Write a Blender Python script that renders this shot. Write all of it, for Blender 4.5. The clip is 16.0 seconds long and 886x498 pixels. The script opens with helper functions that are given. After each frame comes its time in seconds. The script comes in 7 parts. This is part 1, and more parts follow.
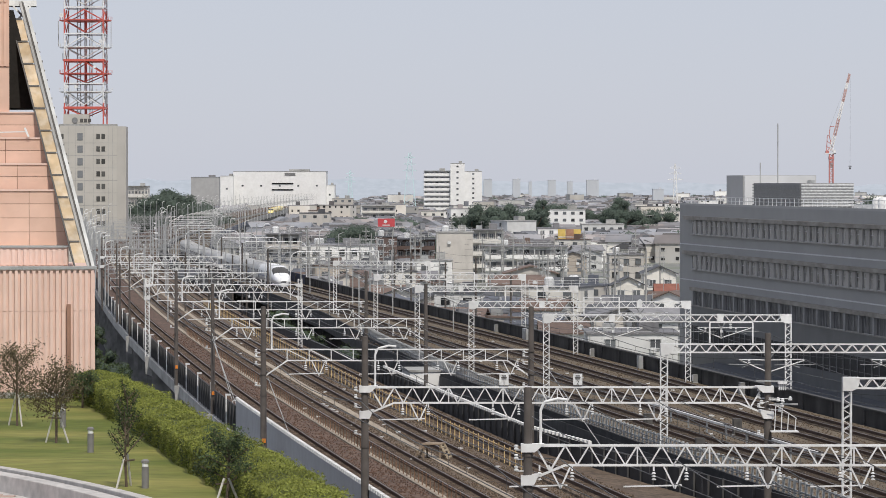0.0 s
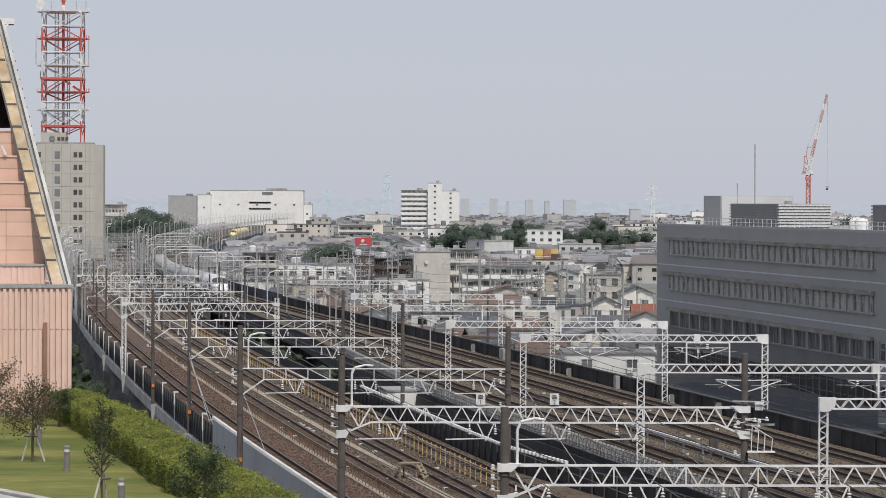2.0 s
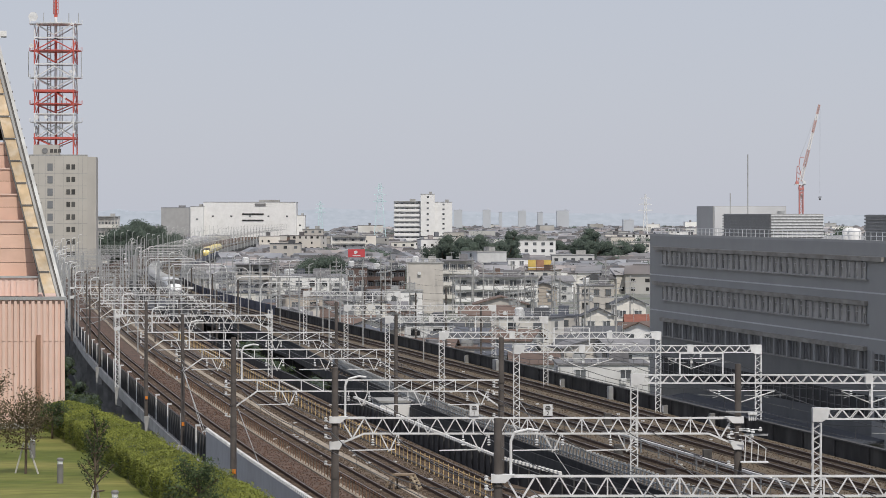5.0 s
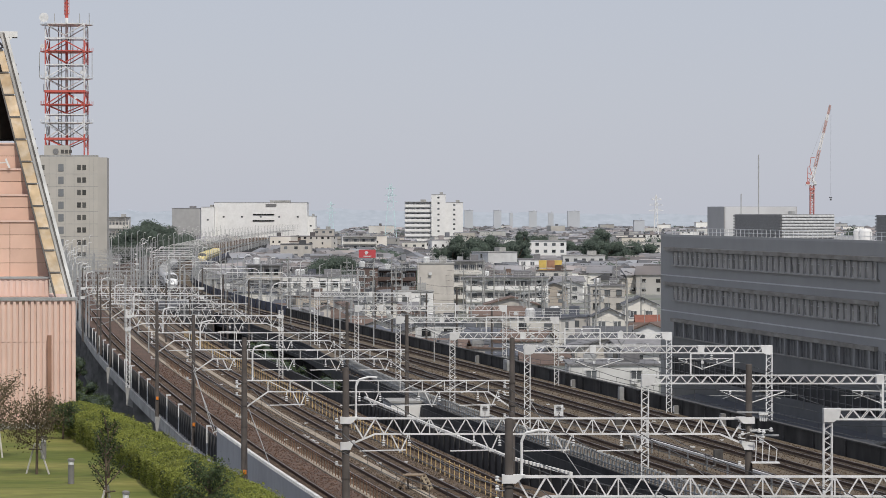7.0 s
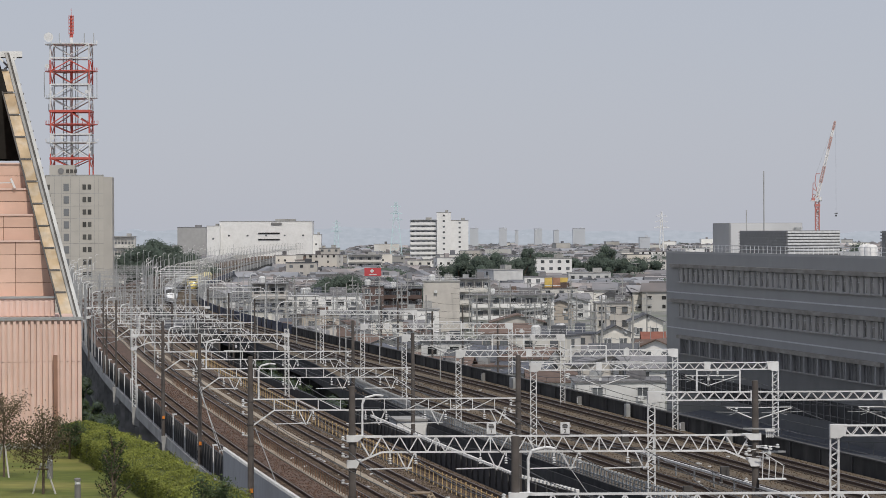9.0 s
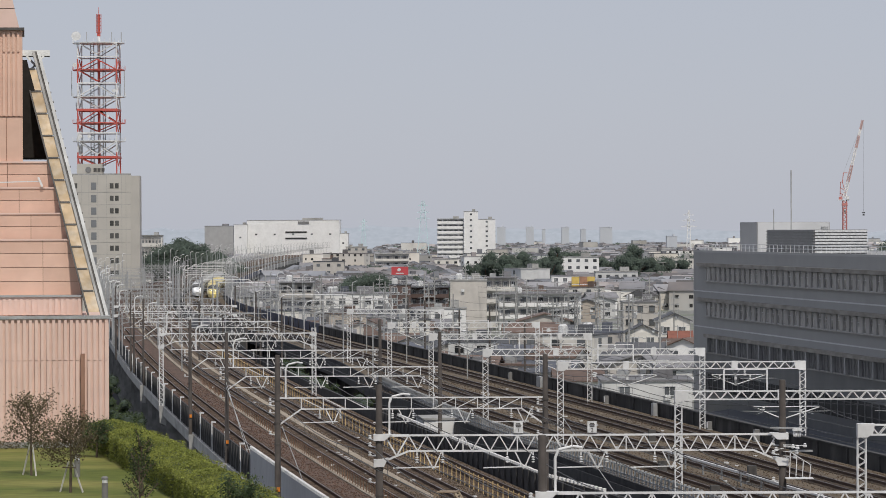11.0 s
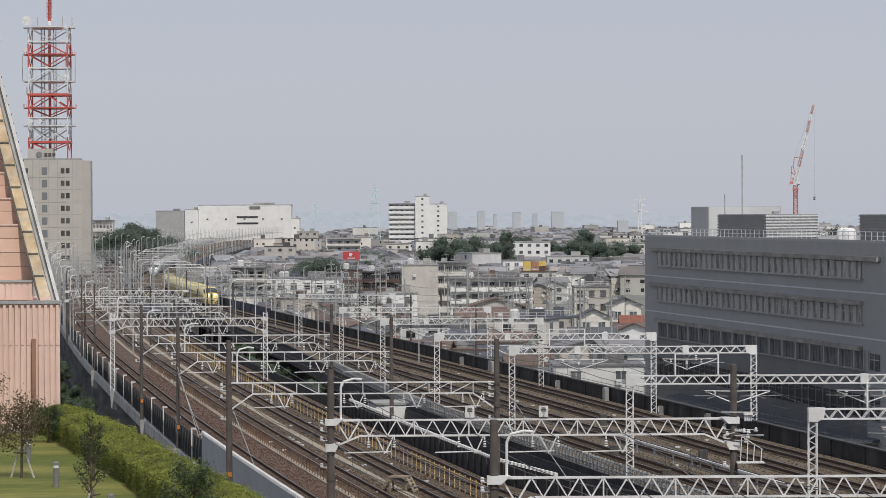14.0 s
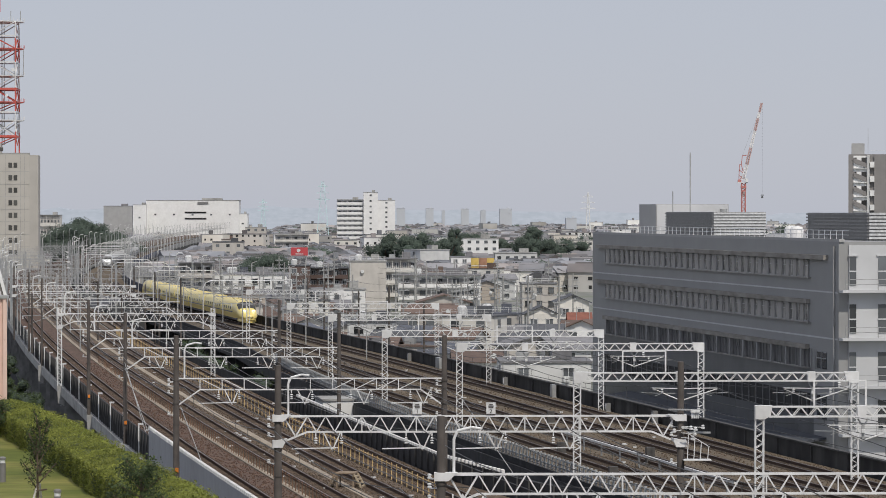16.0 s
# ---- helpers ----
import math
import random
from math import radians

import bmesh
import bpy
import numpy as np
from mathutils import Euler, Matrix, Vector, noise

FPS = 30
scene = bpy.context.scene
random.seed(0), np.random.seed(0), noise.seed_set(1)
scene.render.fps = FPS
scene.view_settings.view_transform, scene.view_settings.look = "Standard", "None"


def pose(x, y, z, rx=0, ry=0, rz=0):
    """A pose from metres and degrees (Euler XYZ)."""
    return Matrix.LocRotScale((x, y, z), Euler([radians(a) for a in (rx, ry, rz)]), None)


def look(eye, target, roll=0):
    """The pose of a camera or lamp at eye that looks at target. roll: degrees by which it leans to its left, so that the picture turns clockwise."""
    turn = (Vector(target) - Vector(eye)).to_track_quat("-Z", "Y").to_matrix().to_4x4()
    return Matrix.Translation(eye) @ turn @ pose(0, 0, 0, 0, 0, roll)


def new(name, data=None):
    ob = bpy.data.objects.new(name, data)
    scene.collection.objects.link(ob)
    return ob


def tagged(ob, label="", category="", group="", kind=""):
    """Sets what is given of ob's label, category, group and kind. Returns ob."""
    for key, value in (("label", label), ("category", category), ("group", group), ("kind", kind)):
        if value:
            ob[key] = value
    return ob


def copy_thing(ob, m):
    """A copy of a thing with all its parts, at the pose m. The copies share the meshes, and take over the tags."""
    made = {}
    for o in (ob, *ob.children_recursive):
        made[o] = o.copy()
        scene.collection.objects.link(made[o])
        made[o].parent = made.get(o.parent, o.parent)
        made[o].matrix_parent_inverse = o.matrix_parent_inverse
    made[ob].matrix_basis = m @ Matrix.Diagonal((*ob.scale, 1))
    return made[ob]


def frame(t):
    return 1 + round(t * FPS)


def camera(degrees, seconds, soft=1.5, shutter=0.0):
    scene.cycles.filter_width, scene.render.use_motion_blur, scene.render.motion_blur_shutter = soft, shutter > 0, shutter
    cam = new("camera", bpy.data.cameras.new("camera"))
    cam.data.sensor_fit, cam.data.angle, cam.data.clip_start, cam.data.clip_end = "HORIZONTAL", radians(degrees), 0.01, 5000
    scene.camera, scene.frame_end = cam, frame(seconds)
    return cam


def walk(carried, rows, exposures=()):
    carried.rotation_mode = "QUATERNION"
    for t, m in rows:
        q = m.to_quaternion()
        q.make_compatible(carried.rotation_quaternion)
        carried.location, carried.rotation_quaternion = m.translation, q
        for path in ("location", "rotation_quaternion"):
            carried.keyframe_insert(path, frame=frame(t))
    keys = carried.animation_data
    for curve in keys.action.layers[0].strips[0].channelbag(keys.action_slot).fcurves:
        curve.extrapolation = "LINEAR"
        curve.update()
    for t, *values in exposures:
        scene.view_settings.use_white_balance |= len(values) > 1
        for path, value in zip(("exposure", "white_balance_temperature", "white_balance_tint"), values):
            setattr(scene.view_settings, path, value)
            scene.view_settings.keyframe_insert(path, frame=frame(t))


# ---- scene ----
cam = camera(14.415, 16.0, soft=0.65)
EYE_Z = 26.0          # the eye stands 18 m over the rails, which lie at 8 m on their viaducts
TURNS = [             # seconds, yaw, pitch, lean
    (0.0, 0.0000, -1.0996, 0.000), (0.5, -0.0714, -1.0131, 0.001), (1.0, -0.1714, -0.9691, 0.057),
    (1.5, -0.3021, -0.8991, 0.289), (2.0, -0.3732, -0.7804, 0.184), (2.5, -0.4174, -0.6919, 0.260),
    (3.0, -0.4059, -0.6218, 0.307), (3.5, -0.4197, -0.6141, 0.141), (4.0, -0.4524, -0.6233, 0.067),
    (6.5, -0.4669, -0.5522, -0.015), (7.0, -0.3110, -0.5908, 0.013), (7.5, -0.2415, -0.3662, 0.132),
    (8.0, -0.2209, -0.0660, -0.162), (8.5, -0.2248, -0.1970, -0.369), (9.0, -0.2214, -0.2986, -0.259),
    (11.5, 0.2579, -0.3257, -0.240), (12.0, 0.0864, -0.3861, -0.227), (12.5, -0.0741, -0.4446, -0.412),
    (13.0, -0.2161, -0.5160, -0.411), (13.5, -0.4022, -0.5309, -0.198), (14.0, -0.5714, -0.5673, -0.256),
    (14.5, -0.7740, -0.5934, -0.369), (15.0, -0.9554, -0.6074, 0.103), (15.5, -1.1788, -0.6180, -0.330),
    (16.0, -1.4202, -0.6278, 0.001)]
walk(cam, [(t, pose(0, 0, EYE_Z, 90 + p, 0, w) @ pose(0, 0, 0, 0, 0, r)) for t, w, p, r in TURNS],
     [(0, 0.08), (1.5, -0.03), (3.5, -0.05), (7, -0.08), (8, -0.17), (9, -0.21), (12, -0.17), (16, -0.14)])

# ---- sky and sun ----
SUN_EL, SUN_AZ = 52.0, 163.0      # height, and bearing clockwise from straight ahead (+y)
world = bpy.data.worlds.new("sky")
scene.world = world
world.use_nodes = True
wn = world.node_tree
wn.nodes.clear()
sky = wn.nodes.new("ShaderNodeTexSky")
sky.sky_type = "NISHITA"
sky.sun_disc = False
sky.sun_elevation, sky.sun_rotation = radians(SUN_EL), radians(SUN_AZ)
sky.altitude, sky.air_density, sky.dust_density, sky.ozone_density = 0, 1.0, 0.6, 2.0
bg = wn.nodes.new("ShaderNodeBackground")
bg.inputs["Strength"].default_value = 0.10
wout = wn.nodes.new("ShaderNodeOutputWorld")
haze = wn.nodes.new("ShaderNodeMix")          # summer haze: the blue sky seen through an even pale veil
haze.data_type = "RGBA"
haze.inputs["Factor"].default_value = 0.86
haze.inputs["B"].default_value = (5.35, 5.6, 6.55, 1)
wn.links.new(sky.outputs[0], haze.inputs["A"])
wn.links.new(haze.outputs["Result"], bg.inputs[0])
wn.links.new(bg.outputs[0], wout.inputs[0])
sun = new("sun", bpy.data.lights.new("sun", "SUN"))
sun.data.energy, sun.data.angle, sun.data.color = 3.0, radians(1.5), (1.0, 0.93, 0.83)
sa, se = radians(SUN_AZ), radians(SUN_EL)
sun.matrix_world = look((math.sin(sa) * math.cos(se) * 50, math.cos(sa) * math.cos(se) * 50, math.sin(se) * 50 + 60), (0, 0, 60))
scene.view_settings.exposure = 0.0


# ---- materials ----
def mat(name, color, rough=0.7, metal=0.0, vary=0.25, scale=3.0, fine=40.0, bump=0.0, stain=None, stain_amount=0.35,
        per_object=0.0, per_island=0.0, spec=0.4, stretch=(1, 1, 1)):
    """A surface with grain at two scales; stain is the colour of its larger patches."""
    m = bpy.data.materials.new(name)
    m.use_nodes = True
    nt = m.node_tree
    b = nt.nodes["Principled BSDF"]
    b.inputs["Roughness"].default_value = rough
    b.inputs["Metallic"].default_value = metal
    b.inputs["Specular IOR Level"].default_value = spec
    tc = nt.nodes.new("ShaderNodeTexCoord")
    mp = nt.nodes.new("ShaderNodeMapping")
    mp.inputs["Scale"].default_value = stretch
    nt.links.new(tc.outputs["Object"], mp.inputs[0])
    n1 = nt.nodes.new("ShaderNodeTexNoise")
    n1.inputs["Scale"].default_value, n1.inputs["Detail"].default_value = 1.0 / scale, 5
    n2 = nt.nodes.new("ShaderNodeTexNoise")
    n2.inputs["Scale"].default_value, n2.inputs["Detail"].default_value = fine / 10.0, 3
    nt.links.new(mp.outputs[0], n1.inputs["Vector"])
    nt.links.new(mp.outputs[0], n2.inputs["Vector"])
    ramp = nt.nodes.new("ShaderNodeMapRange")
    ramp.inputs["From Min"].default_value, ramp.inputs["From Max"].default_value = 0.42, 0.68
    nt.links.new(n1.outputs[0], ramp.inputs["Value"])
    mix = nt.nodes.new("ShaderNodeMix")
    mix.data_type = "RGBA"
    mul = nt.nodes.new("ShaderNodeMath")
    mul.operation, mul.inputs[1].default_value = "MULTIPLY", stain_amount
    nt.links.new(ramp.outputs[0], mul.inputs[0])
    nt.links.new(mul.outputs[0], mix.inputs["Factor"])
    mix.inputs["A"].default_value = (*color, 1)
    mix.inputs["B"].default_value = (*(stain or [c * 0.72 for c in color]), 1)
    hsv = nt.nodes.new("ShaderNodeHueSaturation")
    nt.links.new(mix.outputs["Result"], hsv.inputs["Color"])
    val = nt.nodes.new("ShaderNodeMapRange")
    val.inputs["From Min"].default_value, val.inputs["From Max"].default_value = 0.25, 0.75
    val.inputs["To Min"].default_value, val.inputs["To Max"].default_value = 1 - vary, 1 + vary
    nt.links.new(n2.outputs[0], val.inputs["Value"])
    last = val.outputs[0]
    for amount, kind, out in ((per_object, "ShaderNodeObjectInfo", "Random"), (per_island, "ShaderNodeNewGeometry", "Random Per Island")):
        if amount:
            info = nt.nodes.new(kind)
            rr = nt.nodes.new("ShaderNodeMapRange")
            rr.inputs["To Min"].default_value, rr.inputs["To Max"].default_value = 1 - amount, 1 + amount
            nt.links.new(info.outputs[out], rr.inputs["Value"])
            mm = nt.nodes.new("ShaderNodeMath")
            mm.operation = "MULTIPLY"
            nt.links.new(last, mm.inputs[0])
            nt.links.new(rr.outputs[0], mm.inputs[1])
            last = mm.outputs[0]
    nt.links.new(last, hsv.inputs["Value"])
    nt.links.new(hsv.outputs[0], b.inputs["Base Color"])
    if bump:
        bp = nt.nodes.new("ShaderNodeBump")
        bp.inputs["Strength"].default_value, bp.inputs["Distance"].default_value = bump, 0.05
        nt.links.new(n2.outputs[0], bp.inputs["Height"])
        nt.links.new(bp.outputs[0], b.inputs["Normal"])
    return m


def glow(name, color, strength):
    m = bpy.data.materials.new(name)
    m.use_nodes = True
    b = m.node_tree.nodes["Principled BSDF"]
    b.inputs["Base Color"].default_value = (*color, 1)
    b.inputs["Emission Color"].default_value = (*color, 1)
    b.inputs["Emission Strength"].default_value = strength
    return m


def pane(name):
    """Window glass with blinds and reflections painted as dark, grey and pale patches, under a glossy face."""
    m = mat(name, (0.06, 0.062, 0.06), 0.25, spec=0.5)
    nt = m.node_tree
    b = nt.nodes["Principled BSDF"]
    tc, mp, no, cr, oi, ad = (nt.nodes.new("ShaderNode" + k) for k in ("TexCoord", "Mapping", "TexNoise", "ValToRGB", "ObjectInfo", "VectorMath"))
    mp.inputs["Scale"].default_value = (1.6, 1.0, 0.55)
    ad.operation = "MULTIPLY_ADD"
    ad.inputs[1].default_value = (37.0, 11.0, 23.0)
    no.inputs["Scale"].default_value, no.inputs["Detail"].default_value = 1.0, 2
    el = cr.color_ramp.elements
    el[0].position, el[0].color = 0.34, (0.04, 0.041, 0.041, 1)
    el[1].position, el[1].color = 0.6, (0.42, 0.405, 0.38, 1)
    e2 = el.new(0.44)
    e2.color = (0.13, 0.128, 0.12, 1)
    nt.links.new(tc.outputs["Object"], mp.inputs[0])
    nt.links.new(oi.outputs["Random"], ad.inputs[0])
    nt.links.new(mp.outputs[0], ad.inputs[2])
    nt.links.new(ad.outputs[0], no.inputs["Vector"])
    nt.links.new(no.outputs[0], cr.inputs[0])
    nt.links.new(cr.outputs[0], b.inputs["Base Color"])
    return m


GROUND = mat("town_ground", (0.22, 0.22, 0.21), 0.9, scale=40, fine=1.5, stain=(0.12, 0.15, 0.09), stain_amount=0.8)
BALLAST_L = mat("ballast_brown", (0.128, 0.095, 0.068), 0.95, vary=0.55, scale=2.5, fine=28, bump=0.6, stain=(0.085, 0.06, 0.043), stain_amount=0.85)
BALLAST_RED = mat("ballast_rusty", (0.115, 0.074, 0.055), 0.95, vary=0.55, scale=2.5, fine=28, bump=0.6, stain=(0.07, 0.045, 0.034), stain_amount=0.7)
BALLAST_R = mat("ballast_tan", (0.126, 0.099, 0.067), 0.95, vary=0.4, scale=4.5, fine=28, bump=0.6, stain=(0.1, 0.078, 0.055), stain_amount=0.7)
BALLAST_DK = mat("ballast_dark", (0.045, 0.036, 0.03), 0.95, vary=0.5, scale=2.5, fine=28, bump=0.6, stain=(0.095, 0.07, 0.052), stain_amount=0.7)
STRIP = mat("walkway_concrete", (0.34, 0.29, 0.225), 0.9, scale=4, fine=20, stain_amount=0.6)
STONES = mat("ballast_stones", (0.128, 0.098, 0.071), 0.95, scale=2.5, fine=10, vary=0.2, stain=(0.105, 0.072, 0.05), stain_amount=0.8, per_island=0.45)
STONES_RED = mat("rusty_stones", (0.12, 0.074, 0.054), 0.95, scale=2.5, fine=10, vary=0.2, per_island=0.4)
RAIL = mat("rail_steel", (0.06, 0.034, 0.022), 0.75, 0.2, scale=3, fine=30)
SLEEPER_S = mat("dark_sleeper", (0.065, 0.05, 0.038), 0.9, scale=1, fine=30, per_island=0.3)
RAIL_TOP = mat("rail_head", (0.32, 0.29, 0.27), 0.4, 0.9, scale=3, fine=30)
SLEEPER = mat("sleeper", (0.115, 0.084, 0.062), 0.9, scale=1, fine=30, per_island=0.35)
CONC = mat("concrete_grey", (0.36, 0.36, 0.35), 0.85, scale=4, fine=12, stain=(0.2, 0.2, 0.19), stain_amount=0.6, bump=0.2)
CONC_DK = mat("concrete_dark", (0.075, 0.075, 0.075), 0.9, scale=3, fine=12, stain=(0.045, 0.045, 0.045), stain_amount=0.8, bump=0.2)
WALL_GREY = mat("noise_wall_grey", (0.3, 0.31, 0.335), 0.6, scale=5, fine=10, vary=0.08, stain_amount=0.4)
WALL_BLACK = mat("noise_wall_black", (0.028, 0.028, 0.03), 0.85, scale=2, fine=12, vary=0.3, stain=(0.06, 0.06, 0.06), stain_amount=0.6)
WALL_NAVY = mat("noise_wall_navy", (0.045, 0.055, 0.095), 0.7, scale=5, fine=8, vary=0.35, stain=(0.07, 0.078, 0.105), stain_amount=0.6)
WALL_STAIN = mat("stained_wall", (0.026, 0.026, 0.026), 0.9, scale=1.6, fine=9, vary=0.5, stain=(0.075, 0.074, 0.07), stain_amount=0.7, stretch=(1, 0.6, 0.4), bump=0.2)
CAP_WHITE = mat("cap_white", (0.72, 0.72, 0.7), 0.6, scale=2, fine=20, vary=0.1)
STEEL_W = mat("painted_steel_white", (0.74, 0.75, 0.75), 0.5, 0.0, scale=2, fine=15, vary=0.12, stain=(0.42, 0.41, 0.39), stain_amount=0.45)
STEEL_G = mat("galvanised_steel", (0.4, 0.41, 0.41), 0.55, 0.35, scale=2, fine=15, vary=0.2, stain_amount=0.5)
POLE = mat("concrete_pole", (0.1, 0.088, 0.08), 0.85, scale=1.5, fine=15, vary=0.2, stain=(0.055, 0.048, 0.043), stain_amount=0.7, bump=0.2)
WIRE = mat("wire", (0.11, 0.11, 0.11), 0.5, 0.6)
CERAMIC = mat("insulator_white", (0.66, 0.67, 0.67), 0.3)
ORANGE = mat("orange_plate", (0.75, 0.24, 0.03), 0.6)
FENCE_Y = mat("fence_yellow", (0.55, 0.41, 0.2), 0.7, scale=1, fine=20, stain=(0.25, 0.14, 0.07), stain_amount=0.7, per_object=0.2)
FENCE_B = mat("fence_rusty", (0.2, 0.12, 0.08), 0.85, scale=1, fine=20, per_object=0.25)
WOOD = mat("weathered_wood", (0.27, 0.21, 0.15), 0.85, scale=0.6, fine=20, bump=0.3)
PALE_WOOD = mat("pale_board", (0.42, 0.35, 0.25), 0.85, scale=0.6, fine=20, bump=0.3)
GRASS = mat("lawn", (0.1, 0.126, 0.02), 0.95, scale=4, fine=25, vary=0.22, stain=(0.235, 0.22, 0.06), stain_amount=0.9, bump=0.4, stretch=(0.45, 0.8, 1))
HEDGE = mat("hedge_leaf", (0.172, 0.192, 0.034), 0.75, scale=1.5, fine=8, vary=0.3, stain=(0.12, 0.145, 0.024), stain_amount=0.7, per_island=0.38)
HEDGE_SHADE = mat("hedge_inner_shade", (0.06, 0.075, 0.02), 0.95)
LEAF_DK = mat("leaf_dark", (0.05, 0.075, 0.028), 0.8, scale=1, fine=8, vary=0.3, per_island=0.5)
LEAF_BR = mat("leaf_brownish", (0.11, 0.09, 0.05), 0.8, scale=1, fine=8, vary=0.3, per_island=0.5)
# leaf green lightened and blued: the distance haze sits in this colour
LEAF_FAR = mat("leaf_far_hazed", (0.088, 0.116, 0.094), 0.9, scale=4, fine=3, vary=0.2, per_island=0.25)
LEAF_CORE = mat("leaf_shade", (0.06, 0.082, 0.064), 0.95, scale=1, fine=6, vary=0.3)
BARK = mat("bark", (0.12, 0.09, 0.065), 0.9, scale=0.3, fine=30, bump=0.4)
PALE_STAKE = mat("pale_stake", (0.52, 0.5, 0.46), 0.8, scale=0.5, fine=20)
BOLLARD = mat("bollard_grey", (0.2, 0.195, 0.19), 0.6, scale=0.5, fine=20)
KERB = mat("kerb_stone", (0.48, 0.46, 0.44), 0.8, scale=2, fine=20, stain_amount=0.5)
PAVER = mat("paver", (0.42, 0.31, 0.26), 0.85, scale=1, fine=20, per_object=0.12)
PINK = mat("pink_siding", (0.72, 0.535, 0.46), 0.65, scale=3, fine=10, vary=0.06, stain=(0.64, 0.46, 0.39), stain_amount=0.5)
PINK_TILE = mat("pink_panel", (0.68, 0.465, 0.365), 0.7, scale=3, fine=10, vary=0.07, stain=(0.6, 0.37, 0.28), stain_amount=0.5, per_object=0.06)
PINK_DK = mat("brown_panel", (0.3, 0.17, 0.12), 0.8, scale=2, fine=10)
RUSTY = mat("rusty_panel", (0.5, 0.38, 0.24), 0.8, scale=0.6, fine=15, stain=(0.6, 0.54, 0.45), stain_amount=0.7, per_object=0.15)
VAULT = mat("vault_metal", (0.065, 0.068, 0.074), 0.65, 0.0, scale=4, fine=8, vary=0.2)
STEEL_DK = mat("dark_steel", (0.1, 0.095, 0.09), 0.7, 0.2, scale=1, fine=15)
VOID = mat("interior_shade", (0.02, 0.018, 0.016), 0.95)
BEIGE_T = mat("tower_block_beige", (0.47, 0.45, 0.41), 0.8, scale=8, fine=2, vary=0.05, stain_amount=0.25)
GLASS_DK = mat("window_glass", (0.1, 0.108, 0.115), 0.12, 0.0, scale=2, fine=2, spec=0.8, per_object=0.75)
GLASS_BAY_DK = mat("gallery_glass", (0.11, 0.112, 0.113), 0.35, scale=1.2, fine=6, vary=0.5, stain=(0.045, 0.046, 0.048), stain_amount=0.9)
GLASS_BAY = mat("grey_bay", (0.2, 0.21, 0.22), 0.3, scale=2, fine=4)
SLIT = mat("slit_glass", (0.055, 0.055, 0.055), 0.6, scale=2, fine=3, spec=0.12, per_object=0.7)
RECESS_SHADE = mat("recess_shade", (0.34, 0.335, 0.33), 0.85, scale=2, fine=6, per_object=0.2)
OFFICE_PANE = pane("office_pane")
SLIT_G = mat("office_glass", (0.085, 0.085, 0.08), 0.5, scale=2, fine=3, spec=0.2, per_object=0.35)
CONC_M = mat("pier_concrete", (0.24, 0.24, 0.235), 0.85, scale=3, fine=12, stain=(0.1, 0.1, 0.1), stain_amount=0.8)
JIB = mat("jib_steel", (0.72, 0.71, 0.7), 0.6)
JIB_GREY = mat("jib_greyish_red", (0.5, 0.34, 0.32), 0.6)
PYLON_T = mat("pylon_teal", (0.5, 0.66, 0.68), 0.6)
ASPHALT = mat("asphalt_dark", (0.03, 0.03, 0.031), 0.9, scale=5, fine=20)
# crane red turned pinkish to carry the distance haze
CRANE_RED = mat("crane_red_hazed", (0.5, 0.2, 0.18), 0.6)
# tower red with some haze mixed into its colour
RED = mat("red_steel_hazed", (0.56, 0.115, 0.09), 0.5, scale=1, fine=10, vary=0.1, stain_amount=0.3)
WHITE_P = mat("white_paint", (0.78, 0.78, 0.77), 0.6, scale=6, fine=6, vary=0.05, stain=(0.6, 0.6, 0.58), stain_amount=0.35)
GREY_B = mat("grey_cladding", (0.302, 0.305, 0.303), 0.6, scale=10, fine=4, vary=0.06, stain_amount=0.25)
LINTEL = mat("stained_lintel", (0.3, 0.285, 0.26), 0.85, scale=1.5, fine=12, vary=0.2, stain=(0.2, 0.185, 0.162), stain_amount=0.85, stretch=(0.5, 1, 2))
GREY_PIER = mat("window_pier", (0.36, 0.35, 0.335), 0.75, scale=1.5, fine=10, vary=0.1, stain=(0.25, 0.235, 0.215), stain_amount=0.7, per_object=0.08)
CANOPY = mat("canopy_metal", (0.06, 0.067, 0.08), 0.6, 0.0, scale=3, fine=8, vary=0.12, stretch=(3, 0.3, 1))
LOWER_DARK = mat("lower_wall_dark", (0.13, 0.135, 0.14), 0.4, scale=5, fine=6, vary=0.12, stain=(0.09, 0.093, 0.098), stain_amount=0.6)
GREY_B2 = mat("grey_cladding_light", (0.38, 0.38, 0.378), 0.6, scale=6, fine=4, vary=0.06)
GREY_WHITE = mat("light_panel", (0.56, 0.57, 0.58), 0.6, scale=6, fine=4, vary=0.05)
LOUVRE_D = mat("louvre_dark", (0.23, 0.23, 0.23), 0.5, 0.3)
LOUVRE_SUNLIT = mat("louvre_sunlit", (0.6, 0.61, 0.61), 0.5, 0.2)
TOWER_G = mat("tower_tile", (0.24, 0.23, 0.225), 0.75, scale=6, fine=6, vary=0.06, stain_amount=0.25)
TRAIN_W = mat("train_white", (0.8, 0.81, 0.82), 0.25, scale=4, fine=2, vary=0.03, stain_amount=0.15)
# middle cars greyed: roof dirt and the shade of the sides in one colour
TRAIN_W_DULL = mat("train_white_dirt_shade", (0.46, 0.46, 0.45), 0.45, scale=2, fine=8, vary=0.12, stain=(0.3, 0.29, 0.27), stain_amount=0.6)
TRAIN_Y = mat("train_yellow", (0.8, 0.66, 0.22), 0.28, scale=4, fine=2, vary=0.03, stain=(0.72, 0.58, 0.18), stain_amount=0.3)
TRAIN_B = mat("train_blue", (0.03, 0.06, 0.2), 0.3)
TRAIN_GR = mat("train_underside", (0.09, 0.09, 0.1), 0.8)
